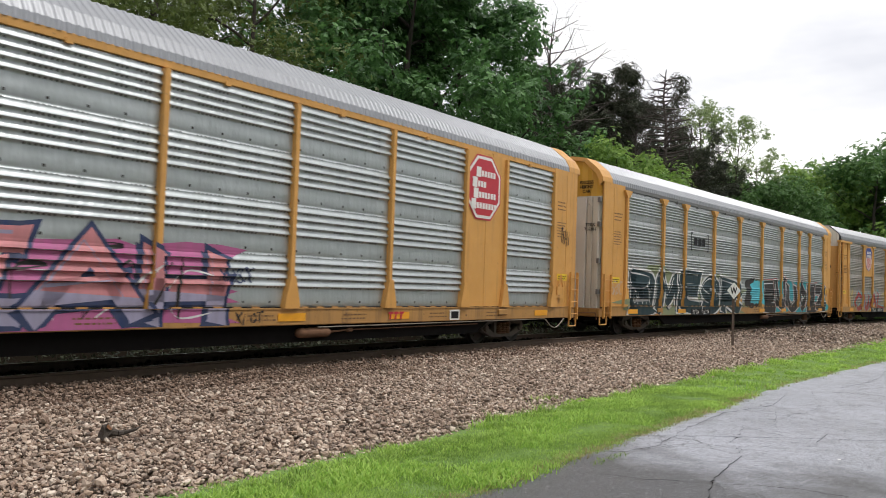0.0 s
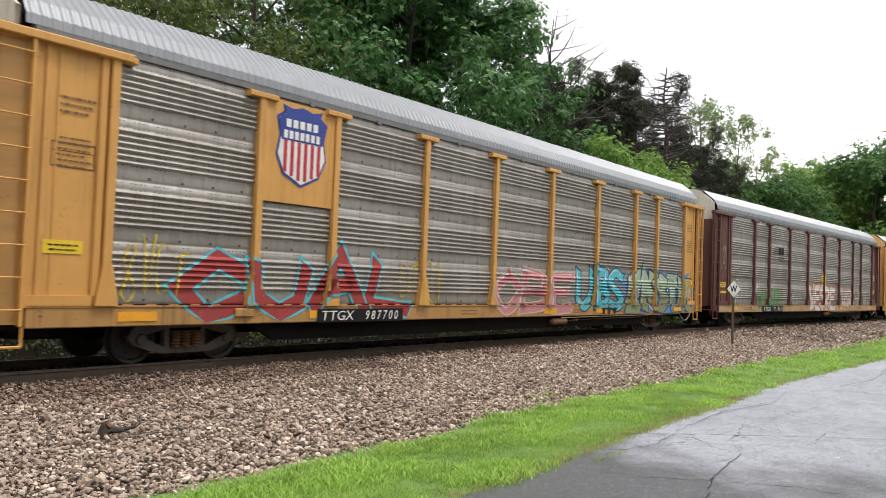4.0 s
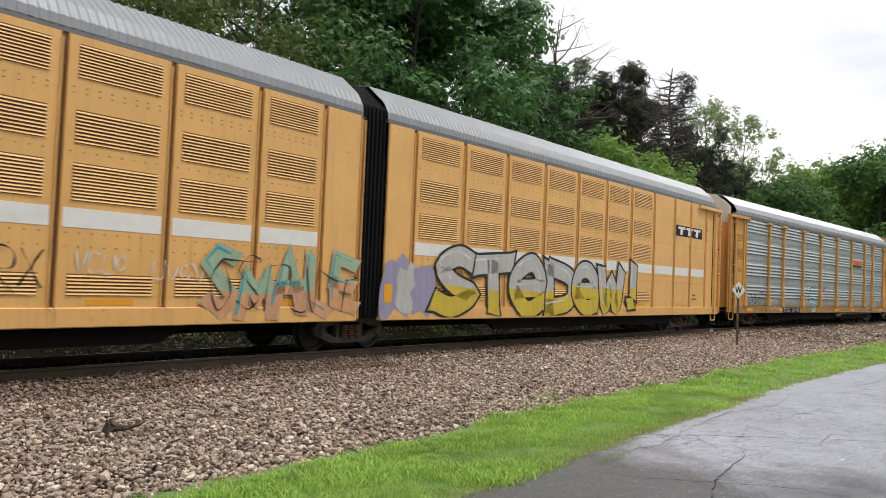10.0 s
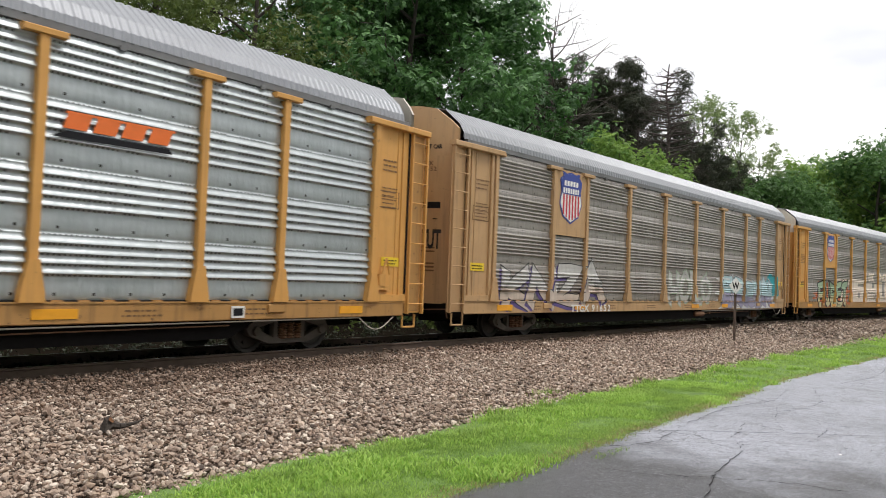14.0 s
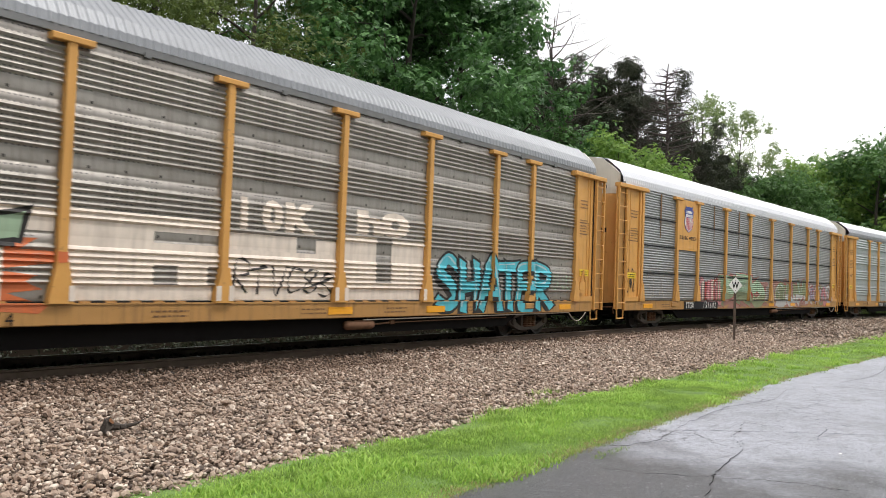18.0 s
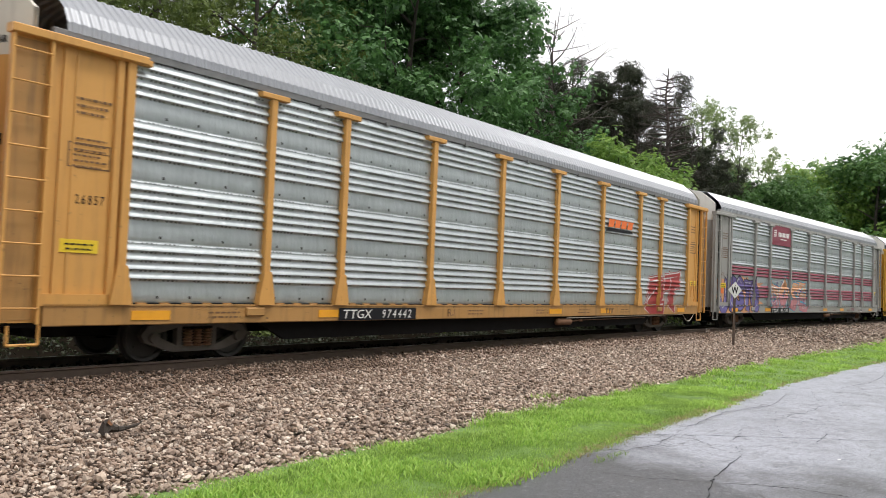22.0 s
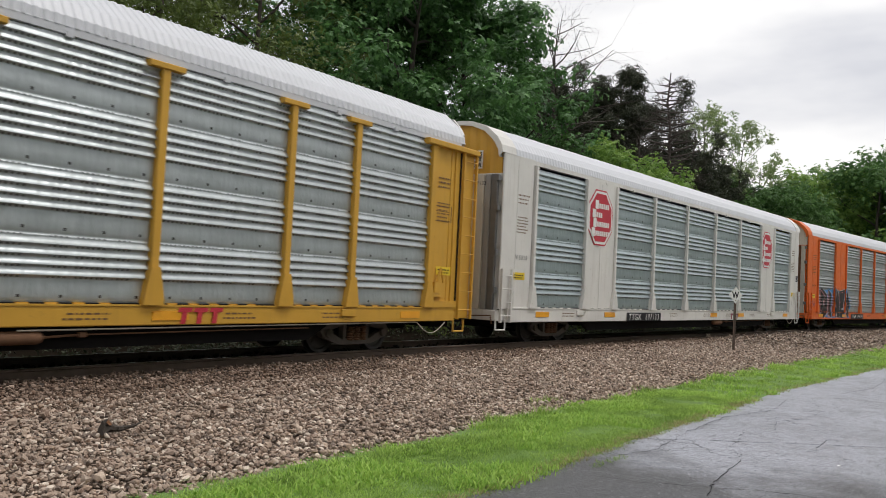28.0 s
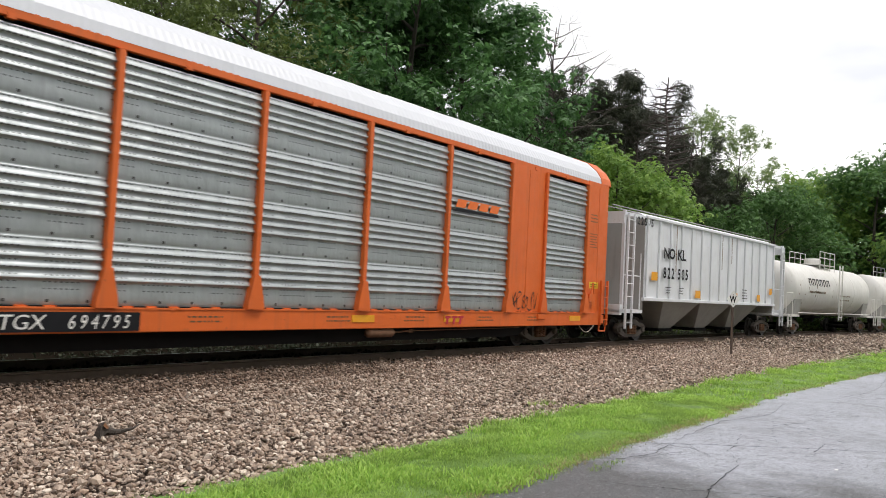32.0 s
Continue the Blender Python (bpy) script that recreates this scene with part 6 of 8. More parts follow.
            def hood():
                g = Geo()
                out = [(y * 1.012, z + 0.02) for y, z in prof]
                inn = [(y * 0.93, z - 0.10) for y, z in prof]
                n = len(prof)
                for x in (min(s * 12.88, s * 13.55), max(s * 12.88, s * 13.55)):
                    g.v += [(x, y, z) for y, z in out] + [(x, y, z) for y, z in inn]
                for i in range(n - 1):
                    g.f += [(i, 2 * n + i, 2 * n + i + 1, i + 1), (n + i, n + i + 1, 3 * n + i + 1, 3 * n + i), (i, i + 1, n + i + 1, n + i), (2 * n + i, 3 * n + i, 3 * n + i + 1, 2 * n + i + 1)]
                return g
            part("roof_hood", shared(("hood", s, profile), hood, body, "roof_hood"), None, car)

        def door(z0, z1, clip):
            g = Geo()
            n = 16
            reach, flat = (0.42, 13.36) if ends == "ladder" else (0.06, 13.38)
            ys = [-1.40 + 2.80 * k / n for k in range(n + 1)]
            for y in ys:
                x = flat + reach * (1 - (y / 1.40) ** 2)
                if ends != "ladder":
                    x += 0.05 * (1 if int(abs(y) * 4.99) % 2 else 0)
                roofz = np.interp(y, [p[0] for p in prof], [p[1] for p in prof]) - 0.04
                t = min(z1, roofz) if clip else z1
                g.v += [(s * x, y, z0), (s * x, y, t), (s * (x - 0.06), y, z0), (s * (x - 0.06), y, t)]
            for k in range(n):
                a, b = 4 * k, 4 * k + 4
                q = [(a, a + 1, b + 1, b), (a + 2, b + 2, b + 3, a + 3), (a + 1, a + 3, b + 3, b + 1)]
                g.f += [fc if s < 0 else fc[::-1] for fc in q]
            return g
        part("end_door", shared(("door", s, ends), lambda: door(0.92, 4.62, False), end_body or body, "end_door"), None, car)
        part("end_door_top", shared(("doortop", s, ends, profile), lambda: door(4.62, 6.2, True), door_top or body, "end_door_top"), None, car, "" if door_top is None else "contrasting painted top of the end door")
        if ends == "ladder":
            bow = lambda y: 13.36 + 0.42 * (1 - (y / 1.40) ** 2)
            def strip(y0, y1, z0, z1, lift):
                g = Geo()
                for k in range(7):
                    y = y0 + (y1 - y0) * k / 6
                    g.v += [(s * (bow(y) + lift), y, z0), (s * (bow(y) + lift), y, z1)]
                g.f = [(2 * k, 2 * k + 1, 2 * k + 3, 2 * k + 2) if s < 0 else (2 * k, 2 * k + 2, 2 * k + 3, 2 * k + 1) for k in range(6)]
                return g
            part("door_seam", shared(("doorseam", s), lambda: strip(-1.38, 1.38, 3.02, 3.045, 0.004), DARK, "door_seam"), None, car, "dark seam across the end door")
            part("door_slot", shared(("doorslot", s), lambda: strip(-1.05, -0.50, 3.30, 3.46, 0.006), BLACK, "door_slot"), None, car, "black slot in the end door")
            for z0, n in ((1.72, 3), (2.2, 2)):
                for k in range(n):
                    part("door_stencil", shared(("doorstencil", s, z0, k), lambda: strip(-0.95, -0.55 - 0.05 * k, z0 + k * 0.09, z0 + k * 0.09 + 0.04, 0.006), MARK_BROWN, "door_stencil"), None, car)
            for x0, x1, z0, z1 in ((12.12, 12.80, 3.42, 3.44), (12.12, 12.80, 3.06, 3.08), (12.12, 12.14, 3.08, 3.42), (12.78, 12.80, 3.08, 3.42), (12.12, 12.80, 3.30, 3.31)):
                part("stencil_frame", shared(("stframe", s, x0, z0), lambda: Geo().box(min(s * x0, s * x1), max(s * x0, s * x1), -1.5045, -1.50, z0, z1), MARK_BROWN, "stencil_frame"), None, car)
            # on yellow cars a grimier, darker yellow also paints the shade behind the rungs
            part("ladder_shadow_plate", shared(("ladderback", s), lambda: Geo().box(min(s * 13.20, s * 13.64), max(s * 13.20, s * 13.64), -1.508, -1.495, 0.78, 4.8), YELLOW_SILL if posts is YELLOW else posts, "ladder_shadow_plate"), None, car, "grimy plate with painted-in shade behind the ladder rungs")
            part("panel_rail", shared(("panelrail", s), lambda: Geo().box(min(s * 11.98, s * 12.10), max(s * 11.98, s * 12.10), -1.56, -1.45, 1.0, 4.84, 0.015).box(min(s * 12.70, s * 12.74), max(s * 12.70, s * 12.74), -1.515, -1.45, 1.1, 4.84), body, "panel_rail"), None, car)
        elif leafs:
            for k, (y0, y1) in enumerate(((-1.36, -1.14), (-1.12, -0.94), (-0.90, -0.50), (-0.46, -0.26), (-0.22, -0.06), (0.0, 0.4), (0.5, 0.9))):
                part("door_leaf", Geo().box(min(s * 13.42, s * 13.50), max(s * 13.42, s * 13.50), y0, y1, 0.95, 4.58, 0.02), leafs[k % len(leafs)], car)
            for z in (1.4, 2.4, 3.6, 4.4):
                part("door_hinge", Geo().box(min(s * 13.44, s * 13.56), max(s * 13.44, s * 13.56), -1.44, -1.34, z, z + 0.16, 0.01), TRIM, car)
        part("end_sill", shared(("endsill", s), lambda: Geo().box(min(s * 13.05, s * 13.5), max(s * 13.05, s * 13.5), -1.45, 1.45, 0.66, 0.94, 0.02), DARK if ends == "ladder" else sill, "end_sill"), None, car)
        part("draft_sill", shared(("draft", s), lambda: Geo().box(min(s * 12.2, s * 13.7), max(s * 12.2, s * 13.7), -0.34, 0.34, 0.56, 0.90, 0.03).box(min(s * 12.5, s * 13.2), max(s * 12.5, s * 13.2), -1.25, -0.34, 0.52, 0.70, 0.03), DARK, "draft_sill"), None, car)
        part("uncoupling_lever", shared(("lever", s), lambda: Geo().tube((s * 13.62, -1.40, 0.80), (s * 13.62, -0.30, 0.74), 0.016, None, 6).tube((s * 13.62, -1.40, 0.80), (s * 13.58, -1.42, 0.58), 0.016, None, 6), RUSTY, "uncoupling_lever"), None, car)
        part("air_hose", shared(("hose", s), lambda: Geo().tube((s * 13.55, -0.42, 0.66), (s * 13.72, -0.44, 0.42), 0.024, None, 7).tube((s * 13.72, -0.44, 0.42), (s * 13.95, -0.40, 0.34), 0.024, None, 7), BLACK, "air_hose"), None, car)
        coupler(car, s * 13.32, s)
        stirrup(car, s * 13.30, posts)
        truck(car, s * 10.05)
        # small fittings
        plate(car, s * 12.55 - 0.30, s * 12.55 + 0.30, 1.78, 1.98, -1.516, MARK_YELLOW, "warning_plate", "small yellow warning plate")
        stencil(car, s * 12.55 - 0.26, 1.81, 0.52, 0.14, 2, 5, MARK_BLACK, -1.522)
        stencil(car, s * 12.45 - 0.28, 3.05, 0.55, 0.5, 6, 7 + s, MARK_BROWN, -1.516)
        stencil(car, s * 12.45 - 0.28, 3.85, 0.6, 0.32, 3, 9 + s, MARK_BROWN, -1.516)
        plate(car, s * 11.3 - 0.35, s * 11.3 + 0.35, 0.76, 0.91, SILL_Y - 0.013, MARK_AMBER, "reflector", "amber reflector strip", 0.012)
        part("lifting_lug", Geo().box(s * 9.2 - 0.2, s * 9.2 + 0.2, SILL_Y - 0.05, SILL_Y + 0.01, 0.80, 0.96, 0.02), sill, car)
    g = Geo().box(12.1, 12.32, -1.62, -1.5, 1.35, 1.6, 0.02).tube((12.2, -1.6, 1.6), (12.3, -1.63, 1.95), 0.03, None, 6).tube((12.3, -1.63, 1.95), (12.45, -1.6, 1.6), 0.02, None, 6)
    g.box(11.95, 12.5, -1.60, -1.5, 1.26, 1.36)
    part("brake_lever", g, posts, car)
    rope = Geo()
    for k in range(8):
        rope.tube((11.6 + k * 0.14, -1.52, 0.66 - 0.26 * math.sin(k / 8 * math.pi)), (11.74 + k * 0.14, -1.52, 0.66 - 0.26 * math.sin((k + 1) / 8 * math.pi)), 0.012, None, 5)
    rope.tube((2.5, -1.5, 0.63), (11.6, -1.5, 0.66), 0.014, None, 5)
    part("brake_cable", rope, ROPE, car)
    for k, x in enumerate((-10.2, -5.6, -2.6, 0.6, 3.1, 6.0, 8.4)):
        stencil(car, x, 0.76, 0.8, 0.16, 2, 100 + k)
    for k, x in enumerate((-7.6, 1.4, 4.6)):
        plate(car, x, x + 0.7, 0.76, 0.91, SILL_Y - 0.013, MARK_AMBER, "reflector", "", 0.012)
    for k, x in enumerate(BAYS[1:-1]):
        part("bolt_lug", shared(("lug", k), lambda: Geo().box(x + 1.2, x + 1.32, -1.52, -1.44, zt - 0.03, zt + 0.05), trim, "bolt_lug"), None, car)
    return car


def louvered_unit(label, centre, x0, x1, grooves, front, mark_x):
    """One half of a two-unit car carrier: smooth yellow bays with louvred vents. front: -1 or 1, the end with door and ladder."""
    car = new("autorack_car")
    tagged(car, label, "railway car", "cars of the freight train")
    MOVERS.append((car, centre))
    part("side_sill", Geo().box(x0, x1, -1.545, -1.40, 0.66, 0.96, 0.015), YELLOW_PALE, car)
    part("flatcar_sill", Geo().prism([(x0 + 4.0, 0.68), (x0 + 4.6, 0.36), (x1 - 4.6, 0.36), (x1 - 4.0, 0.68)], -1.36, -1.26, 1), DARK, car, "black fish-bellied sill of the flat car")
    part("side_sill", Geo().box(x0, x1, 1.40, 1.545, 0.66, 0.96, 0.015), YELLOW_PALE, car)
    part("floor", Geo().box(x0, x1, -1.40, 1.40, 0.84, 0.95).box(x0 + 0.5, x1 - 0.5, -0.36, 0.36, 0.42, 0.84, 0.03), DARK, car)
    part("side_panel", Geo().box(x0, x1, 1.44, 1.5, 0.96, 5.0), YELLOW_PALE, car)
    edges = [x0 if front > 0 else x0 + 2.2] + grooves + [x1 if front < 0 else x1 - 1.5]
    for i, (a, b) in enumerate(zip(edges, edges[1:])):
        part("side_panel", Geo().box(a + 0.06, b - 0.06, -1.515, -1.46, 0.96, 4.98, 0.008), YELLOW_PALE, car)
        part("groove", Geo().box(b - 0.07, b + 0.07, -1.475, -1.46, 0.9, 4.98), MARK_BROWN, car, "dark recessed joint")
        part("post", Geo().box(b - 0.065, b - 0.045, -1.545, -1.46, 0.7, 4.9).box(b + 0.045, b + 0.065, -1.545, -1.46, 0.7, 4.9), YELLOW_PALE, car)
        wide = b - a
        vents = [(1.14, 1.46), (2.54, 3.10), (3.39, 3.88), (4.36, 4.86)]
        if wide > 1.2:
            plate(car, a + 0.1, b - 0.1, 2.14, 2.43, -1.521, MARK_WHITE, "white_stripe")
            rv = Geo()
            for z in (4.12, 4.2, 3.25, 2.05, 1.85):
                for k in range(8):
                    rv.box(a + 0.15 + k * (wide - 0.3) / 7.5, a + 0.17 + k * (wide - 0.3) / 7.5, -1.521, -1.51, z, z + 0.02)
            tagged(part("rivets", rv, MARK_BROWN, car), kind="stuff")
        louvred = i >= 2 and wide > 1.2 if front < 0 else 1 <= i <= len(edges) - 5
        if louvred:
            for z0, z1 in vents:
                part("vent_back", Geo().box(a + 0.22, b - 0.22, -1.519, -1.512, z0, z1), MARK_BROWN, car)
                g = Geo()
                n = int((z1 - z0) / 0.05)
                for k in range(n):
                    z = z0 + (z1 - z0) * k / n
                    g.add([(a + 0.22, -1.519, z + 0.034), (b - 0.22, -1.519, z + 0.034), (b - 0.22, -1.535, z + 0.006), (a + 0.22, -1.535, z + 0.006)], [(3, 2, 1, 0)])
                part("louvre", g, YELLOW_PALE, car)
        if wide > 1.2 and i % 2:
            plate(car, (a + b) / 2 - 0.4, (a + b) / 2 + 0.4, 1.0, 1.09, -1.522, MARK_AMBER, "reflector")
    part("top_rail", Geo().box(x0, x1, -1.5, -1.4, 4.98, 5.08, 0.01), TRIM, car)
    part("top_rail", Geo().box(x0, x1, 1.4, 1.5, 4.98, 5.08, 0.01), TRIM, car)
    part("roof", roof_mesh(TOPS["low"], x0 + (0.0 if front > 0 else 0.45), x1 - (0.45 if front > 0 else 0.0)), ROOF_GREY, car)
    s = front
    e = x0 if s < 0 else x1
    lo = lambda a, b: (min(e - s * a, e - s * b), max(e - s * a, e - s * b))
    part("ladder", ladder_geo(*lo(0.0, 0.6), 0.72, 4.86, -1.56, 9).box(*lo(0.02, 0.58), -1.5, -1.47, 0.74, 4.84), YELLOW_PALE, car)
    part("end_panel", Geo().box(*lo(0.66, 2.16), -1.50, -1.44, 0.96, 4.88), YELLOW_PALE, car)
    part("end_beam", Geo().box(*lo(0.0, 2.3), -1.64, -1.44, 4.83, 4.96, 0.015), YELLOW_PALE, car)
    part("door_gap", Geo().box(*lo(0.6, 0.66), -1.51, -1.4, 0.96, 4.84), BLACK, car)
    g, n = Geo(), 14
    for k in range(n + 1):
        y = -1.40 + 2.80 * k / n
        x = e + s * (-0.36 + 0.42 * (1 - (y / 1.4) ** 2))
        t = float(np.interp(y, [p[0] for p in TOPS["low"]], [p[1] for p in TOPS["low"]])) - 0.04
        g.v += [(x, y, 0.92), (x, y, t)]
    g.f = [(2 * k, 2 * k + 1, 2 * k + 3, 2 * k + 2) for k in range(n)]
    part("end_door", g, YELLOW_PALE, car)
    part("end_sill", Geo().box(*lo(0.2, 0.65), -1.45, 1.45, 0.64, 0.92, 0.02), DARK, car)
    coupler(car, e - s * 0.4, s)
    stirrup(car, e - s * 0.45, YELLOW_PALE)
    plate(car, mark_x, mark_x + 2.6, 3.62, 4.02, -1.524, MARK_BLACK, "logo_plate", "black logo plate with white blocks")
    block_mark(car, mark_x + 0.15, 3.67, 2.3, 0.3, -1.529, MARK_WHITE)
    plate(car, e - s * 1.7 - 0.3, e - s * 1.7 + 0.3, 1.5, 1.72, -1.505, MARK_BLACK, "warning_plate", "black plate with a yellow field")
    plate(car, e - s * 1.7 - 0.2, e - s * 1.7 + 0.2, 1.54, 1.68, -1.509, MARK_YELLOW, "warning_field")
    stencil(car, e - s * 1.5 - 0.3, 3.6, 0.6, 0.8, 7, 3, MARK_BROWN, -1.504)
    return car


def hopper_car(centre):
    car = new("hopper_car")
    tagged(car, "white covered hopper car with ribbed sides and sloping grey bays", "railway car", "cars of the freight train")
    MOVERS.append((car, centre))
    h = 7.05
    ring = [(-1.52, 1.55), (1.52, 1.55), (1.52, 4.42), (1.2, 4.58), (-1.2, 4.58), (-1.52, 4.42)]
    part("body", Geo().prism(ring, -h, h, 0), BRIGHT_WHITE, car)
    for k in range(15):
        x = -h + 0.12 + k * (2 * h - 0.24) / 14
        part("side_rib", shared(("hrib", k), lambda: Geo().box(x - 0.045, x + 0.045, -1.585, -1.515, 1.55, 4.4, 0.012), BRIGHT_WHITE, "side_rib"), None, car)
    part("top_rail", Geo().box(-h, h, -1.60, -1.5, 4.36, 4.46, 0.012), BRIGHT_WHITE, car)
    part("side_sill", Geo().box(-h - 0.1, h + 0.1, -1.60, -1.5, 1.46, 1.58, 0.012), BRIGHT_WHITE, car)
    for s in (-1, 1):
        part("slope_sheet", Geo().add([(s * h, -1.45, 3.2), (s * h, 1.45, 3.2), (s * 5.2, 1.45, 1.5), (s * 5.2, -1.45, 1.5)], [(0, 1, 2, 3)]), GREY_PAINT, car)
        part("end_platform", Geo().box(min(s * h, s * 8.75), max(s * h, s * 8.75), -1.5, 1.5, 1.02, 1.14, 0.02).box(min(s * 8.6, s * 8.75), max(s * 8.6, s * 8.75), -1.5, 1.5, 0.95, 1.3), BRIGHT_WHITE, car)
        part("end_wall", Geo().add([(s * h, -1.5, 1.1), (s * (h + 0.02), -1.5, 4.4), (s * (h + 0.02), 1.5, 4.4), (s * h, 1.5, 1.1)], [(0, 1, 2, 3)]), GREY_PAINT, car)
        part("corner_post", Geo().box(min(s * 8.5, s * 8.6), max(s * 8.5, s * 8.6), -1.5, -1.4, 1.1, 4.5).box(min(s * 8.5, s * 8.6), max(s * 8.5, s * 8.6), 1.4, 1.5, 1.1, 4.5), BRIGHT_WHITE, car)
        part("roof_edge", Geo().box(min(s * h, s * 8.65), max(s * h, s * 8.65), -1.52, -1.44, 4.32, 4.44), BRIGHT_WHITE, car)
        part("end_plate", Geo().box(min(s * 8.6, s * 8.66), max(s * 8.6, s * 8.66), -1.5, 1.5, 4.05, 4.45), BRIGHT_WHITE, car)
        part("ladder", ladder_geo(min(s * 8.0, s * 8.5), max(s * 8.0, s * 8.5), 0.5, 4.4, -1.56, 9), BRIGHT_WHITE, car)
        part("handrail", Geo().tube((s * 7.3, -1.5, 2.3), (s * 8.6, -1.5, 2.3), 0.02, None, 6).tube((s * 7.3, -1.5, 1.1), (s * 7.3, -1.5, 3.1), 0.02, None, 6), BRIGHT_WHITE, car)
        truck(car, s * 6.95)
        coupler(car, s * 8.3, s)
    part("centre_sill", Geo().box(-8.4, 8.4, -0.3, 0.3, 0.72, 1.05, 0.03), DARK, car)
    for k in range(3):
        c = -3.5 + k * 3.5
        g = Geo()
        g.v = [(c - 1.72, -1.45, 1.48), (c + 1.72, -1.45, 1.48), (c + 1.72, 1.45, 1.48), (c - 1.72, 1.45, 1.48), (c - 0.55, -0.75, 0.42), (c + 0.55, -0.75, 0.42), (c + 0.55, 0.75, 0.42), (c - 0.55, 0.75, 0.42)]
        g.f = [(0, 1, 5, 4), (1, 2, 6, 5), (2, 3, 7, 6), (3, 0, 4, 7), (4, 5, 6, 7)]
        bay = part("hopper_bay", g, GREY_PAINT, car, "grey sloping discharge bay")
        part("gate", Geo().box(c - 0.6, c + 0.6, -0.8, 0.8, 0.30, 0.42, 0.03), DARK, bay)
    g = Geo()
    for y in (-0.9, -0.5):
        g.tube((-8.4, y, 4.72), (8.4, y, 4.72), 0.02, None, 6)
    for k in range(12):
        g.tube((-7.9 + k * 1.43, -0.9, 4.56), (-7.9 + k * 1.43, -0.9, 4.74), 0.015, None, 5)
    part("roof_walk", g, GREY_PAINT, car)
    part("number", lettering("NO KL", -5.6, -3.6, 3.05, 3.42, -1.59, 0.03), MARK_BLACK, car)
    part("number", lettering("822 505", -5.65, -3.3, 2.32, 2.70, -1.59, 0.03), MARK_BLACK, car)
    part("number", lettering("822505", -8.0, -6.4, 4.10, 4.36, -1.53, 0.03), MARK_BLACK, car)
    for x, z, w in ((-6.6, 2.2, 0.5), (-2.6, 1.65, 0.5), (1.6, 1.65, 0.45), (4.6, 1.65, 0.4), (6.3, 2.0, 0.4)):
        plate(car, x, x + w, z, z + 0.3, -1.592, MARK_AMBER, "reflector")
    stencil(car, -5.4, 1.75, 0.5, 0.3, 3, 1, MARK_BLACK, -1.59)
    stencil(car, -4.2, 1.75, 0.5, 0.3, 3, 2, MARK_BLACK, -1.59)
    stencil(car, 2.6, 1.7, 0.7, 0.5, 4, 3, MARK_BLACK, -1.59)
    for k, x in enumerate((-4.55, 0.1, 1.2)):
        plate(car, x, x + 0.05, 2.6 + k * 0.3, 4.3, -1.591, MARK_BROWN, "rust_streak")
    return car


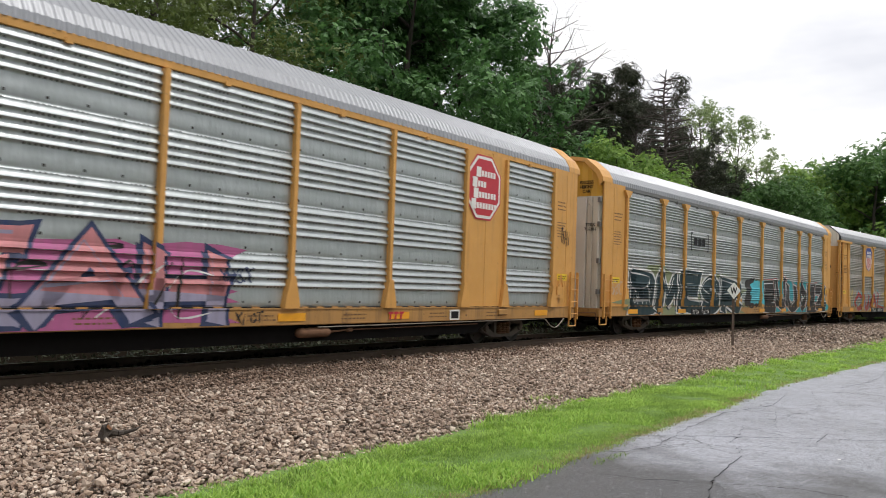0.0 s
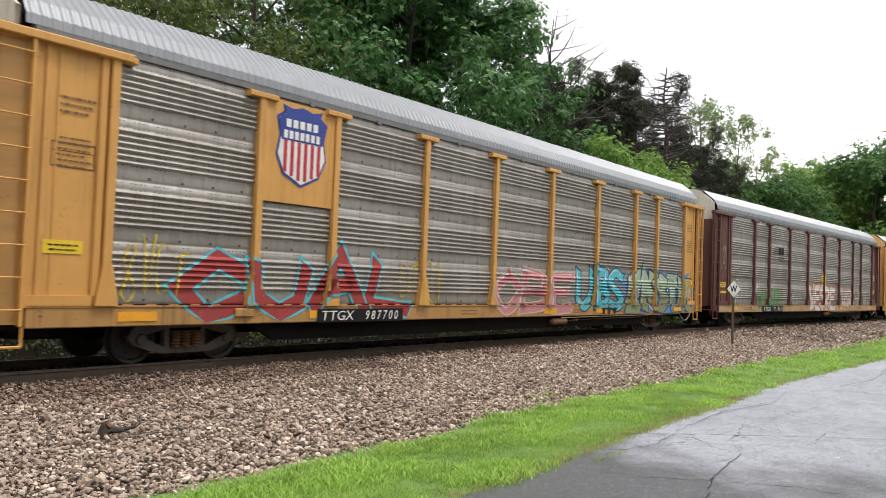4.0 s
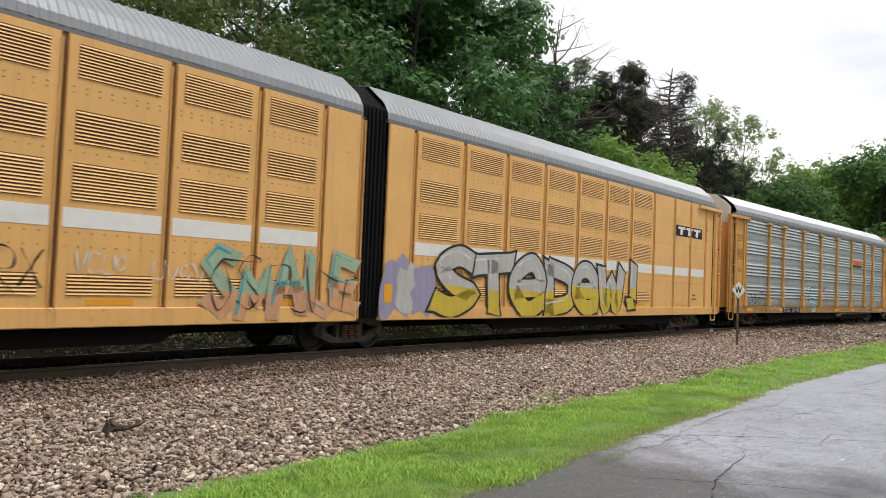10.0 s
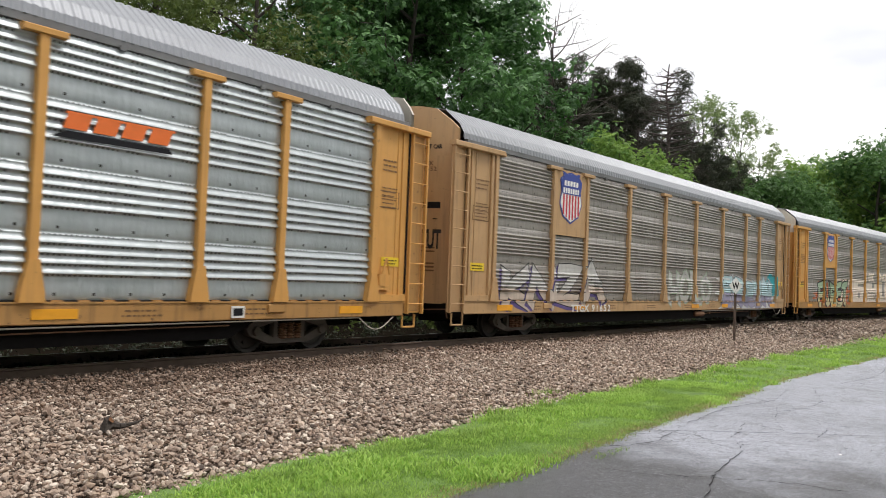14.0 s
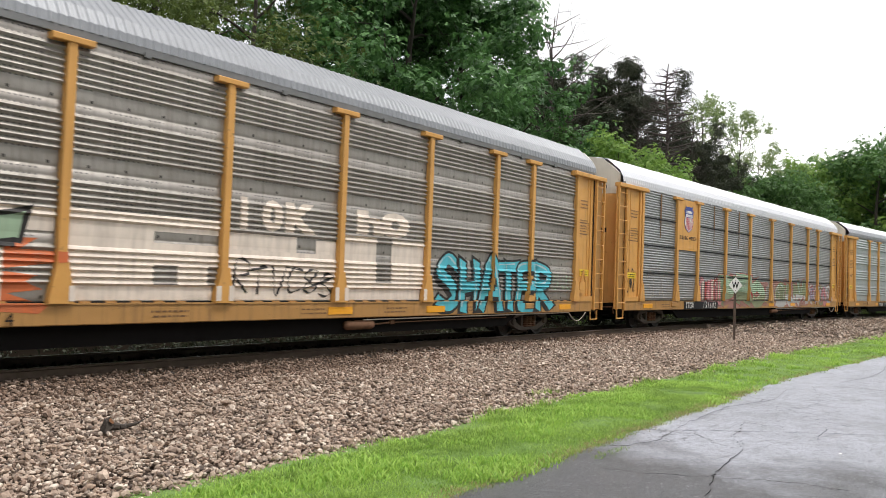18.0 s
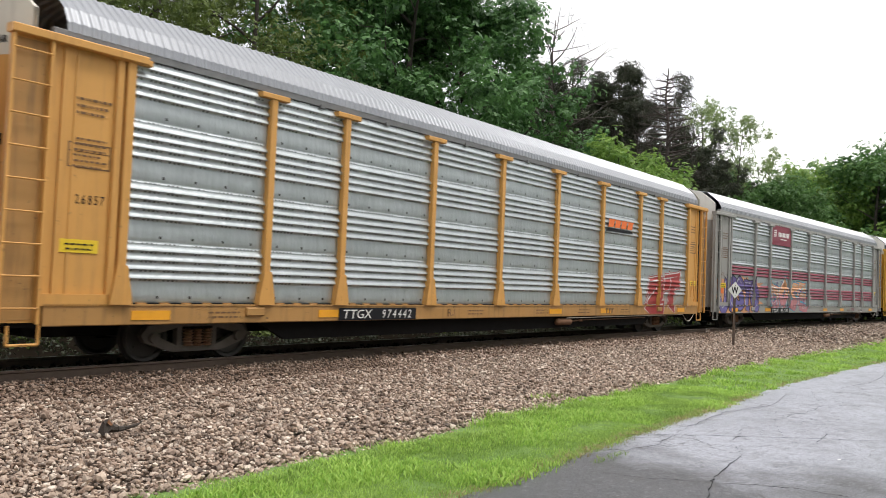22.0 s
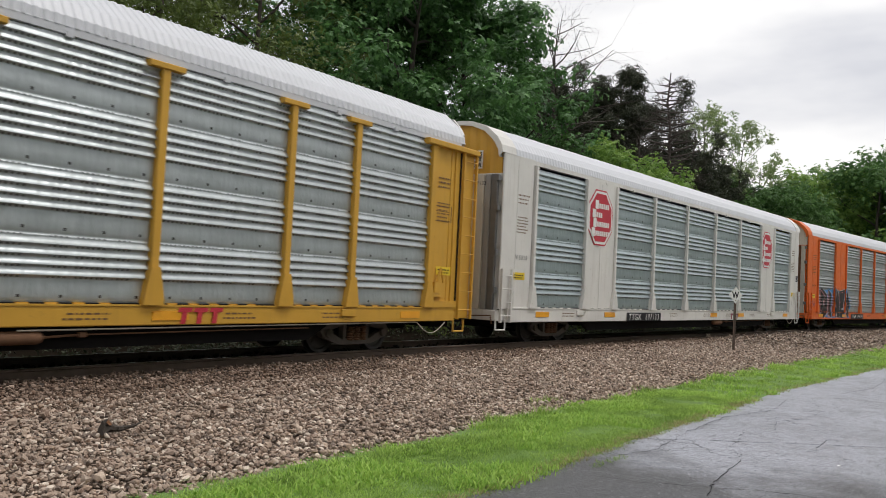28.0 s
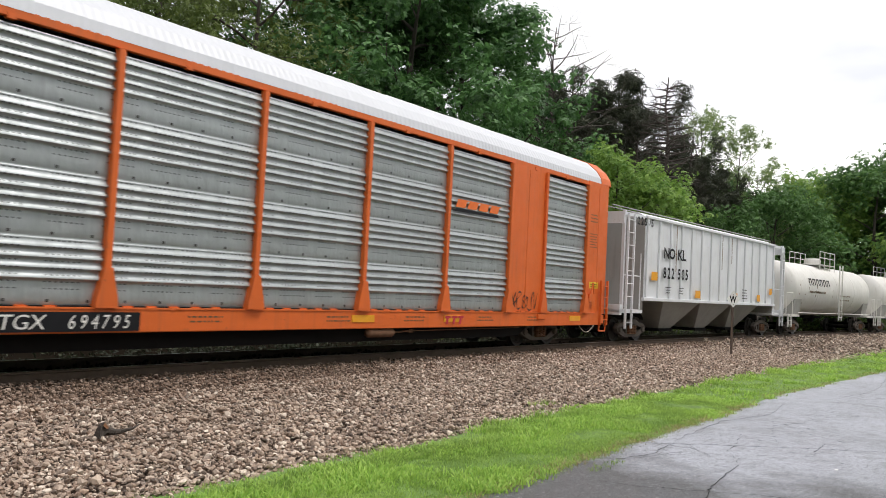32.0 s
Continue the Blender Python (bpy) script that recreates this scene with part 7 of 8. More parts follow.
def tank_car(label, centre, half, seed):
    car = new("tank_car")
    tagged(car, label, "railway car", "cars of the freight train")
    MOVERS.append((car, centre))
    r, zc = 1.46, 2.48
    L = half - 1.5
    prof = [(0.0, -L - 0.55), (0.6, -L - 0.5), (1.1, -L - 0.33), (1.38, -L - 0.12), (r, -L)] + [(r, -L + 2 * L * k / 8) for k in range(1, 8)] + [(r, L), (1.38, L + 0.12), (1.1, L + 0.33), (0.6, L + 0.5), (0.0, L + 0.55)]
    part("tank", Geo().lathe(prof[::-1], 40, "x", (0, 0, zc)), WHITE_PAINT, car, "grimy white tank barrel", True)
    for x in (-L * 0.5, 0.0, L * 0.5):
        part("seam_band", Geo().lathe([(r + 0.004, x + 0.03), (r + 0.012, x + 0.02), (r + 0.012, x - 0.02), (r + 0.004, x - 0.03)], 40, "x", (0, 0, zc)), WHITE_PAINT, car, "", True)
    part("dome_housing", Geo().lathe([(0.0, 4.42), (0.42, 4.40), (0.46, 4.32), (0.46, 3.85)], 16, "z"), WHITE_PAINT, car)
    g = Geo().box(-1.4, 1.4, -0.85, 0.85, 3.98, 4.02)
    for x in (-1.4, -0.5, 0.5, 1.4):
        for y in (-0.85, 0.85):
            g.tube((x, y, 3.6), (x, y, 4.75), 0.022, None, 6)
    for y in (-0.85, 0.85):
        for z in (4.4, 4.75):
            g.tube((-1.4, y, z), (1.4, y, z), 0.022, None, 6)
    part("platform_rail", g, WHITE_PAINT, car)
    part("ladder", ladder_geo(-0.3, 0.3, 0.8, 4.0, -1.62, 9), WHITE_PAINT, car)
    for s in (-1, 1):
        part("saddle", Geo().prism([(-1.2, 1.0), (1.2, 1.0), (1.35, 1.9), (0.7, 1.35), (-0.7, 1.35), (-1.35, 1.9)], min(s * (L - 1.0), s * (L + 0.1)), max(s * (L - 1.0), s * (L + 0.1)), 0), GREY_PAINT, car)
        part("end_platform", Geo().box(min(s * (L - 0.4), s * half), max(s * (L - 0.4), s * half), -1.45, 1.45, 0.98, 1.10, 0.02), WHITE_PAINT, car)
        part("handrail", Geo().tube((s * half, -1.4, 1.1), (s * half, -1.4, 2.2), 0.022, None, 6).tube((s * half, -1.4, 2.2), (s * (half - 0.8), -1.45, 2.2), 0.022, None, 6).tube((s * (half - 0.8), -1.45, 2.2), (s * (half - 0.8), -1.45, 1.1), 0.022, None, 6), WHITE_PAINT, car)
        part("ladder", ladder_geo(min(s * (half - 0.5), s * half), max(s * (half - 0.5), s * half), 0.45, 1.1, -1.48, 3), WHITE_PAINT, car)
        truck(car, s * (half - 1.95))
        coupler(car, s * (half - 0.3), s)
    part("side_rail", Geo().tube((-L, -1.5, 1.18), (L, -1.5, 1.18), 0.025, None, 6), WHITE_PAINT, car)
    part("bottom_valve", Geo().lathe([(0.0, 0.62), (0.16, 0.64), (0.2, 1.05)], 12, "z").box(-1.6, 1.6, -0.1, 0.1, 0.86, 1.0), DARK, car)

    def on_barrel(p):
        a = (p[2] - zc) / r
        return (p[0], -(r + 0.012) * math.cos(a), zc + (r + 0.012) * math.sin(a))
    rng = random.Random(seed)
    g = Geo()
    for k in range(6):
        x = -L * 0.72 + k * 0.62
        g.box(x, x + 0.46, -1, -1, 3.0, 3.08).box(x, x + 0.12, -1, -1, 2.66, 3.0).box(x + 0.32, x + 0.46, -1, -1, 2.7, 3.0)
    part("wordmark", g.bend(on_barrel), MARK_BLACK, car)
    g = Geo()
    for k in range(14):
        x = -L * 0.72 + k * 0.2
        g.box(x, x + 0.13, -1, -1, 2.28, 2.40)
    for k in range(10):
        x = L * 0.1 + k * 0.2
        g.box(x, x + 0.13, -1, -1, 2.2, 2.28)
        g.box(x, x + 0.11, -1, -1, 1.95, 2.03)
    part("stencil", g.bend(on_barrel), MARK_BROWN, car)
    g = Geo()
    for k in range(9):
        x, zz = rng.uniform(-L, L), rng.uniform(1.6, 2.6)
        g.box(x, x + rng.uniform(0.03, 0.08), -1, -1, zz, zz + rng.uniform(0.3, 1.0))
    part("rust_streak", g.bend(on_barrel), MARK_BROWN, car)
    return car


def whistle_post(x, y):
    post = new("whistle_post")
    tagged(post, "rusty steel post with a white diamond sign lettered W", "railway sign")
    post.matrix_basis = pose(x, y, -0.25, 0, 0, -34)
    part("post", Geo().box(-0.045, 0.045, -0.012, 0.0, -0.3, 1.95).box(-0.012, 0.012, -0.012, 0.05, -0.3, 1.95), RAIL, post, "rusty flanged steel post")
    d = 0.29
    sign = part("sign_plate", Geo().prism([(0, 1.92 - d), (d, 1.92), (0, 1.92 + d), (-d, 1.92)], -0.022, -0.014, 1), MARK_WHITE, post, "white diamond sign plate")
    part("letter", lettering("W", -0.15, 0.15, 1.81, 2.03, -0.0245, 0.03), MARK_BLACK, sign)
    part("bolt", Geo().tube((0, -0.03, 2.08), (0, -0.02, 2.08), 0.012, None, 6).tube((0, -0.03, 1.74), (0, -0.02, 1.74), 0.012, None, 6), RAIL, sign)


def broken_branch(x, y):
    g = Geo()
    pts = [(0.02, 0, 0.04), (0.10, 0.01, 0.07), (0.22, -0.01, 0.05), (0.34, 0.02, 0.04), (0.50, -0.03, 0.07), (0.62, 0.0, 0.10)]
    rad = [0.055, 0.05, 0.035, 0.025, 0.014, 0.006]
    for (a, b), (r0, r1) in zip(zip(pts, pts[1:]), zip(rad, rad[1:])):
        g.tube(a, b, r0, r1, 7)
    g.add([(0.0, -0.06, 0.02), (0.03, -0.03, 0.15), (0.08, 0.03, 0.13), (0.06, -0.05, 0.02), (0.0, 0.05, 0.03)], [(0, 3, 2, 1), (0, 1, 4), (1, 2, 4), (0, 4, 3), (2, 3, 4)])
    g.tube((0.30, 0.01, 0.045), (0.42, 0.10, 0.06), 0.014, 0.005, 5)
    g.add([(-0.03, -0.07, 0.0), (0.0, -0.05, 0.13), (0.07, -0.02, 0.17), (0.16, -0.03, 0.08), (0.14, 0.05, 0.02), (-0.02, 0.06, 0.02), (0.03, 0.04, 0.14)],
          [(0, 3, 2, 1), (0, 4, 3), (2, 3, 4, 6), (1, 2, 6), (0, 1, 6, 5), (5, 6, 4)])
    ob = part("broken_branch", g, BARK)
    part("torn_wood", Geo().add([(0.03, -0.052, 0.135), (0.07, -0.030, 0.165), (0.13, -0.040, 0.10), (0.08, -0.056, 0.10)], [(0, 3, 2, 1)]), WOOD_TORN, ob, "orange-brown torn wood")
    ob.matrix_basis = pose(x + 0.05, y, -0.195, 0, 0, -4) @ Matrix.Diagonal((0.75, 1.0, 1.0, 1))
    tagged(ob, "short dark splintered branch lying on the ballast", "branch")


whistle_post(28.6, -4.95)
broken_branch(4.93, -5.02)

# ---- the cars, from the front of the train to its rear ----
car_a = autorack("yellow autorack car with red octagon sign and pink graffiti", -181.65, YELLOW, ZINC, ROOF_ZINC, "broad", profile="low", caps="none", ends="plain", solid=(1, 7), trim=YELLOW, door_top=YELLOW_NEW)
car_b = autorack("yellow autorack car with grey ribbed sides and black and white graffiti", -152.93, YELLOW, ZINC_GREY, ROOF_ZINC, "mixed", caps="funnel", ends="plain", door_top=YELLOW_NEW, end_body=CREAM, leafs=(CREAM, CREAM, WHITE_PAINT, GREY_PAINT))
car_c = autorack("yellow autorack car with grimy grey ribbed sides and a shield sign", -124.16, YELLOW, ZINC_BROWN, ROOF_GREY, "mixed", half=(1,), door_top=CREAM)
car_d = autorack("brown autorack car with stained grey ribbed sides and white-topped end", -95.36, BROWN, ZINC_BROWN, ROOF_GREY, "mixed", sill=YELLOW_OLD, door_top=CREAM)
car_e1 = louvered_unit("yellow louvred autorack car, leading half of a pair", -69.6, -10.75, 10.55, [-6.87, -5.24, -3.35, -1.54, 0.35, 2.22, 4.02, 5.88, 7.75, 9.43], -1, -8.0)
car_e2 = louvered_unit("yellow louvred autorack car, trailing half of a pair", -48.0, -10.2, 10.2, [-9.25, -7.38, -5.51, -3.60, -1.69, 0.14, 1.95, 3.77, 5.58, 7.13], 1, 5.7)
car_f = autorack("yellow autorack car with bright ribbed steel sides and orange wordmark", -22.62, YELLOW, ZINC, ROOF_ZINC, "broad", door_top=CREAM)
car_g = autorack("faded yellow autorack car with brown-stained ribbed sides and shield sign", 5.94, YELLOW_OLD, ZINC_BROWN, ROOF_GREY, "mixed", half=(1,))
car_h = autorack("yellow autorack car with grimy ribbed sides, shield sign and cyan graffiti", 34.52, YELLOW, ZINC_BROWN, ROOF_GREY, "mixed", half=(1,), door_top=CREAM)
car_i = autorack("yellow autorack car with finely ribbed grey sides and white roof", 63.06, YELLOW, ZINC_FINE, ROOF_WHITE, "fine", half=(1,), door_top=CREAM)
car_j = autorack("yellow autorack car with bright ribbed sides and red graffiti", 91.62, YELLOW, ZINC, ROOF_ZINC, "broad", door_top=CREAM)
car_k = autorack("grey autorack car with maroon bands and purple graffiti", 120.08, GREY_PAINT, ZINC, ROOF_ZINC, "broad", trim=GREY_PAINT, door_top=WHITE_PAINT)
car_l = autorack("clean yellow autorack car with shiny ribbed sides and white roof", 148.63, YELLOW_NEW, ZINC, ROOF_WHITE, "broad", door_top=WHITE_PAINT)
car_m = autorack("white autorack car with green-grey ribbed sides and two red octagon signs", 177.2, WHITE_PAINT, ZINC_GREEN, ROOF_WHITE, "broad", caps="none", ends="plain", solid=(1, 7), trim=WHITE_PAINT, profile="high", door_top=YELLOW_NEW, end_body=WHITE_PAINT, leafs=(TRIM, GREY_PAINT, CREAM, GREY_PAINT, TRIM))
car_n = autorack("orange autorack car with grey ribbed sides and black graffiti", 205.76, ORANGE, ZINC_GREY, ROOF_WHITE, "broad", caps="none", ends="plain", solid=(1, 7), trim=ORANGE, profile="high", door_top=CREAM, end_body=ORANGE, leafs=(CREAM, RUSTY, ORANGE, GREY_PAINT, RUSTY))
car_o = hopper_car(228.9)
car_p = tank_car("grimy white tank car with a railed top platform", 246.9, 8.4, 1)
car_q = tank_car("white tank car following the first one", 264.3, 8.4, 2)
for cr, xx in ((car_e1, -6.95), (car_e1, 10.9), (car_e2, 7.26)):
    truck(cr, xx)
prof_b = []
for k in range(7):
    prof_b += [(10.52 + k * 0.13, -1.47), (10.55 + k * 0.13, -1.47), (10.60 + k * 0.13, -1.39), (10.63 + k * 0.13, -1.39)]
bell = Geo()
for z in (0.75, 5.25):
    bell.v += [(x, y, z) for x, y in prof_b]
bell.v += [(x, y * 0.55, 5.82) for x, y in prof_b] + [(x, -y * 0.55, 5.82) for x, y in prof_b]
nb = len(prof_b)
for r in range(3):
    bell.f += [(r * nb + i, r * nb + i + 1, (r + 1) * nb + i + 1, (r + 1) * nb + i) for i in range(nb - 1)]
part("gangway_bellows", bell, BLACK, car_e1, "black folded rubber bellows")
part("bellows_core", Geo().box(10.5, 11.35, -1.38, 1.38, 0.7, 5.25), BLACK, car_e1)

# ---- numbers, signs and graffiti, car by car ----
def ladder_end_words(car, number, top=MARK_BLACK):
    end_words(car, "EXCESS HEIGHT CAR", -1.05, -0.05, 4.80, 4.90, top)
    end_words(car, "TTGX", -0.85, -0.45, 4.38, 4.48, MARK_BROWN)
    end_words(car, number, -0.95, -0.40, 4.24, 4.34, MARK_BROWN)


coat(car_a, "broad", (1, 7), -1.524)
octagon_logo(car_a, 8.2, 4.06, 1.58, 1.66, -1.52)
piece(car_a, "FEAH", -6.9, 0.2, 0.78, 2.05, "pink", "navy", 4, "magenta", "lilac", r=0.19, rim_w=0.07, glint="lilac", shade="navy", hard=True)
scrawl(car_a, -6.9, 0.1, 0.85, 1.95, "black", 8, 7, None, 0.03)
scrawl(car_a, -6.8, 0.0, 0.9, 1.9, "white", 9, 6, None, 0.016)
scrawl(car_a, 0.05, 0.8, 1.48, 1.76, "navy", 5, 4)
scrawl(car_a, 0.4, 1.05, 0.72, 0.95, "black", 6, 4)
scrawl(car_a, 12.42, 12.96, 2.83, 3.42, "black", 7, 3, -1.524)
block_mark(car_a, 4.55, 0.75, 0.55, 0.17, -1.567, MARK_RED)
plate(car_a, 6.85, 7.25, 0.70, 0.95, -1.567, MARK_WHITE, "route_card", "white card with a dark field")
plate(car_a, 6.90, 7.20, 0.74, 0.91, -1.571, MARK_BLACK, "card_field")

coat(car_b, "mixed", (), -1.524)
piece(car_b, "BMESR", -11.6, -1.3, 0.78, 2.25, "ink", "white", 11, "olive", "ink", r=0.25, rim_w=0.095, glint="white", shade="ink", puff=0.3)
piece(car_b, "EUUOEZ", 2.0, 12.2, 0.78, 2.25, "black", "white", 12, "teal", None, "red", r=0.26, rim_w=0.05, glint="white", hard=True, sway=1.5)
part("graffiti_patch", drape(cloud_ring(-0.3, 1.6, 1.0, 2.3, 13), 0.001), SPRAY["black"], car_b)
part("graffiti_patch", drape(cloud_ring(0.4, 2.4, 1.1, 2.2, 14), 0.002), SPRAY["cyan"], car_b)
scrawl(car_b, -12.9, -12.05, 1.42, 1.85, "bone", 15, 4, -1.524)
scrawl(car_b, -11.2, -9.8, 1.1, 1.7, "white", 16, 4)
reporting_mark(car_b, -6.4, "TTGX 716304", -1.566, 1.9, 0.68, 0.2)
for x0, x1 in ((-6.45, -6.32), (-4.85, -4.72)):
    part("bracket_mark", Geo().prism([(x0, 3.2), (x1, 3.2), (x1, 3.26), (x0 + 0.05, 3.26), (x0 + 0.05, 3.86), (x1, 3.86), (x1, 3.92), (x0, 3.92)] if x0 < -5.5 else
                                     [(x0, 3.2), (x1, 3.2), (x1, 3.92), (x0, 3.92), (x0, 3.86), (x1 - 0.05, 3.86), (x1 - 0.05, 3.26), (x0, 3.26)], -1.526, -1.522, 1), MARK_BLACK, car_b)
for k in range(3):
    part("logo_block", Geo().prism([(-6.15 + k * 0.4, 3.42), (-5.85 + k * 0.4, 3.42), (-5.85 + k * 0.4, 3.72), (-6.15 + k * 0.4, 3.72)], -1.526, -1.522, 1), MARK_BLACK, car_b)
end_words(car_b, "EXCESS", -1.15, -0.65, 5.02, 5.12, MARK_BLACK, -1, False)
end_words(car_b, "HEIGHT", -1.15, -0.65, 4.87, 4.97, MARK_BLACK, -1, False)
end_words(car_b, "CAR", -1.05, -0.75, 4.72, 4.82, MARK_BLACK, -1, False)
end_words(car_b, "TTGX", -1.25, -0.9, 3.62, 3.72, MARK_BLACK, -1, False)
end_words(car_b, "716304", -1.3, -0.85, 3.47, 3.57, MARK_BLACK, -1, False)

coat(car_c, "mixed")
shield_logo(car_c, -7.97, 4.05, 1.3, 1.55, -1.54)
piece(car_c, "CUAL", -10.7, -4.6, 0.82, 2.0, "red", "cyan", 21, None, None, None, r=0.15, rim_w=0.05, glint=None, hard=True, sway=1.4)
scrawl(car_c, -11.6, -10.4, 1.1, 2.1, "yellow", 22, 4)
scrawl(car_c, -4.9, -3.1, 1.1, 2.1, "yellow", 23, 5)
reporting_mark(car_c, -7.4, "TTGX 987700", -1.566, 2.6, 0.68, 0.22)
piece(car_c, "OBE", -1.3, 3.0, 0.8, 1.85, "pink", "bone", 24, None, None, None, r=0.12, rim_w=0.04)
piece(car_c, "UBS", 3.3, 6.6, 0.82, 2.1, "cyan", "navy", 27, None, r=0.14, rim_w=0.045)
piece(car_c, "ENSTR", 6.9, 12.6, 0.78, 2.15, "mint", "navy", 25, "blue", "olive", r=0.25, rim_w=0.05, glint="white", shade="navy", hard=True, sway=1.5)
scrawl(car_c, 7.0, 12.4, 0.85, 2.0, "white", 28, 5, None, 0.018)
scrawl(car_c, 4.9, 6.6, 1.7, 2.2, "sky", 26, 5)
block_mark(car_c, 4.9, 0.72, 1.2, 0.2, -1.575, MARK_BLACK)
ladder_end_words(car_c, "987700")

coat(car_d, "mixed")
scrawl(car_d, -12.95, -12.2, 2.6, 3.75, "chalk", 31, 4, -1.512)
scrawl(car_d, -11.6, -9.5, 1.05, 2.1, "white", 32, 4)
scrawl(car_d, -8.8, -8.15, 1.45, 2.05, "white", 33, 2)
blobs(car_d, -8.3, -5.0, 0.8, 1.8, ["green", "green", "olive"], 34, 7)
scrawl(car_d, -4.1, -2.2, 1.12, 1.93, "white", 35, 5)
piece(car_d, "YESRE", -0.9, 3.7, 0.78, 2.1, "white", "orange", 36, None, "white", "orange", r=0.15, rim_w=0.05, glint=None)
part("graffiti_sun", drape(cloud_ring(1.2, 2.0, 2.15, 2.66, 37, 16, 0.3), 0.004), SPRAY["yellow"], car_d)
piece(car_d, "TUSR", 4.7, 7.2, 0.98, 1.95, "silver", "orange", 38, None, "white", None, r=0.11, rim_w=0.035, glint=None)
scrawl(car_d, 6.9, 9.1, 1.0, 1.5, "white", 39, 5)
scrawl(car_d, 9.6, 11.4, 1.1, 2.0, "white", 40, 4)
reporting_mark(car_d, -7.9, "TTGX 971813", -1.566, 2.7, 0.69, 0.22)
for k in range(4):
    plate(car_d, -6.6 + k * 0.12, -4.95, 3.50 + k * 0.1, 3.53 + k * 0.1, -1.52, MARK_BLACK, "logo_line")
for k in range(2):
    plate(car_d, -5.75 + k * 0.42, -5.42 + k * 0.42, 3.48, 3.84, -1.526, MARK_BLACK, "logo_block")
stencil(car_d, -5.8, 3.12, 1.1, 0.3, 2, 41, MARK_BLACK, -1.522)
plate(car_d, -12.95, -12.12, 1.5, 1.6, -1.508, MARK_YELLOW, "yellow_bar")
stencil(car_d, -12.85, 1.72, 0.7, 0.12, 1, 42, MARK_WHITE, -1.508)
end_words(car_d, "971813", -0.95, -0.40, 4.24, 4.34, MARK_WHITE)
stencil(car_d, 12.2, 2.6, 0.6, 0.4, 3, 43, MARK_WHITE, -1.508)

scrawl(car_e1, -8.3, 1.9, 2.45, 3.5, "faint", 51, 10, -1.541, 0.03, "faint_scrawl")
scrawl(car_e1, -6.65, -3.75, 1.58, 2.05, "black", 52, 6, -1.541, 0.03)
plate(car_e1, -4.85, -3.62, 2.14, 2.46, -1.5235, MARK_BROWN, "number_panel")
part("number", lettering("BTTX", -4.75, -3.75, 2.19, 2.41, -1.5265, 0.03, 0.1), MARK_WHITE, car_e1)
part("number", lettering("880157", -3.05, -1.75, 2.19, 2.41, -1.5265, 0.0), MARK_BLACK, car_e1)
for k, (x0, x1, z0, z1, ink) in enumerate(((-8.1, -6.7, 1.3, 1.9, "bone"), (-6.5, -5.5, 1.1, 1.5, "bone"), (-3.0, -1.9, 1.2, 1.9, "bone"), (-1.1, 0.4, 1.5, 1.95, "teal"), (0.9, 2.0, 1.5, 1.8, "chalk"),
                                           (2.4, 3.9, 1.2, 1.9, "black"), (4.3, 5.2, 1.5, 1.8, "white"), (-1.0, 0.0, 1.1, 1.3, "black"), (5.6, 6.7, 1.4, 1.7, "white"))):
    scrawl(car_e1, x0, x1, z0, z1, ink, 60 + k, 4, -1.541, 0.014)
piece(car_e1, "SMALE", 6.6, 10.5, 0.78, 1.85, "mint", "chalk", 70, None, "peach", None, r=0.12, rim_w=0.02, glint="teal", y=-1.549, hard=True, sway=1.5)
scrawl(car_e1, 6.7, 10.4, 0.85, 1.8, "black", 71, 6, -1.566, 0.014)
for k, c in enumerate((-9.8, -9.3, -8.8)):
    part("graffiti_patch", cloud_ring(c - 0.4, c + 0.4, 0.75, 2.0 - 0.1 * k, 80 + k, 16, 0.3).bend(lambda p: (p[0], -1.549 - 0.001 * k, p[2])), SPRAY["silver" if k % 2 else "lilac"], car_e2)
plate(car_e2, -10.15, -9.9, 1.05, 1.46, -1.556, MARK_AMBER, "reflector")
piece(car_e2, "STeDeW!", -8.5, 2.9, 0.75, 2.3, "silver", "black", 53, None, "yellow", None, r=0.24, rim_w=0.065, y=-1.553)
stencil(car_e2, 7.4, 1.2, 0.5, 0.3, 2, 54, MARK_BLACK, -1.526)
end_words(car_e1, "BTTX", -0.85, -0.45, 4.38, 4.48, MARK_BLACK)
for ob in car_e1.children:
    if ob.name.startswith("end_lettering"):
        ob.location.x = 2.97

coat(car_f, "broad")
scrawl(car_f, -11.7, -9.6, 1.1, 1.62, "navy", 81, 6)
scrawl(car_f, -8.85, -6.8, 0.76, 1.8, "white", 82, 3, None, 0.03)
HEAD = [(-2.62, 0.71), (-2.64, 1.18), (-2.88, 1.26), (-2.95, 1.42), (-2.84, 1.54), (-2.80, 1.76), (-2.62, 1.95), (-2.34, 2.02), (-2.08, 1.92), (-1.92, 1.64), (-1.88, 1.25), (-1.98, 0.95), (-2.02, 0.71)]


def head_shape(k):
    return Geo().add([(-2.38 + (x + 2.38) * k, 0, max(0.71, 1.4 + (z - 1.4) * k)) for x, z in HEAD] + [(-2.3, 0, 1.4)], [(i, (i + 1) % 13, 13) for i in range(13)])


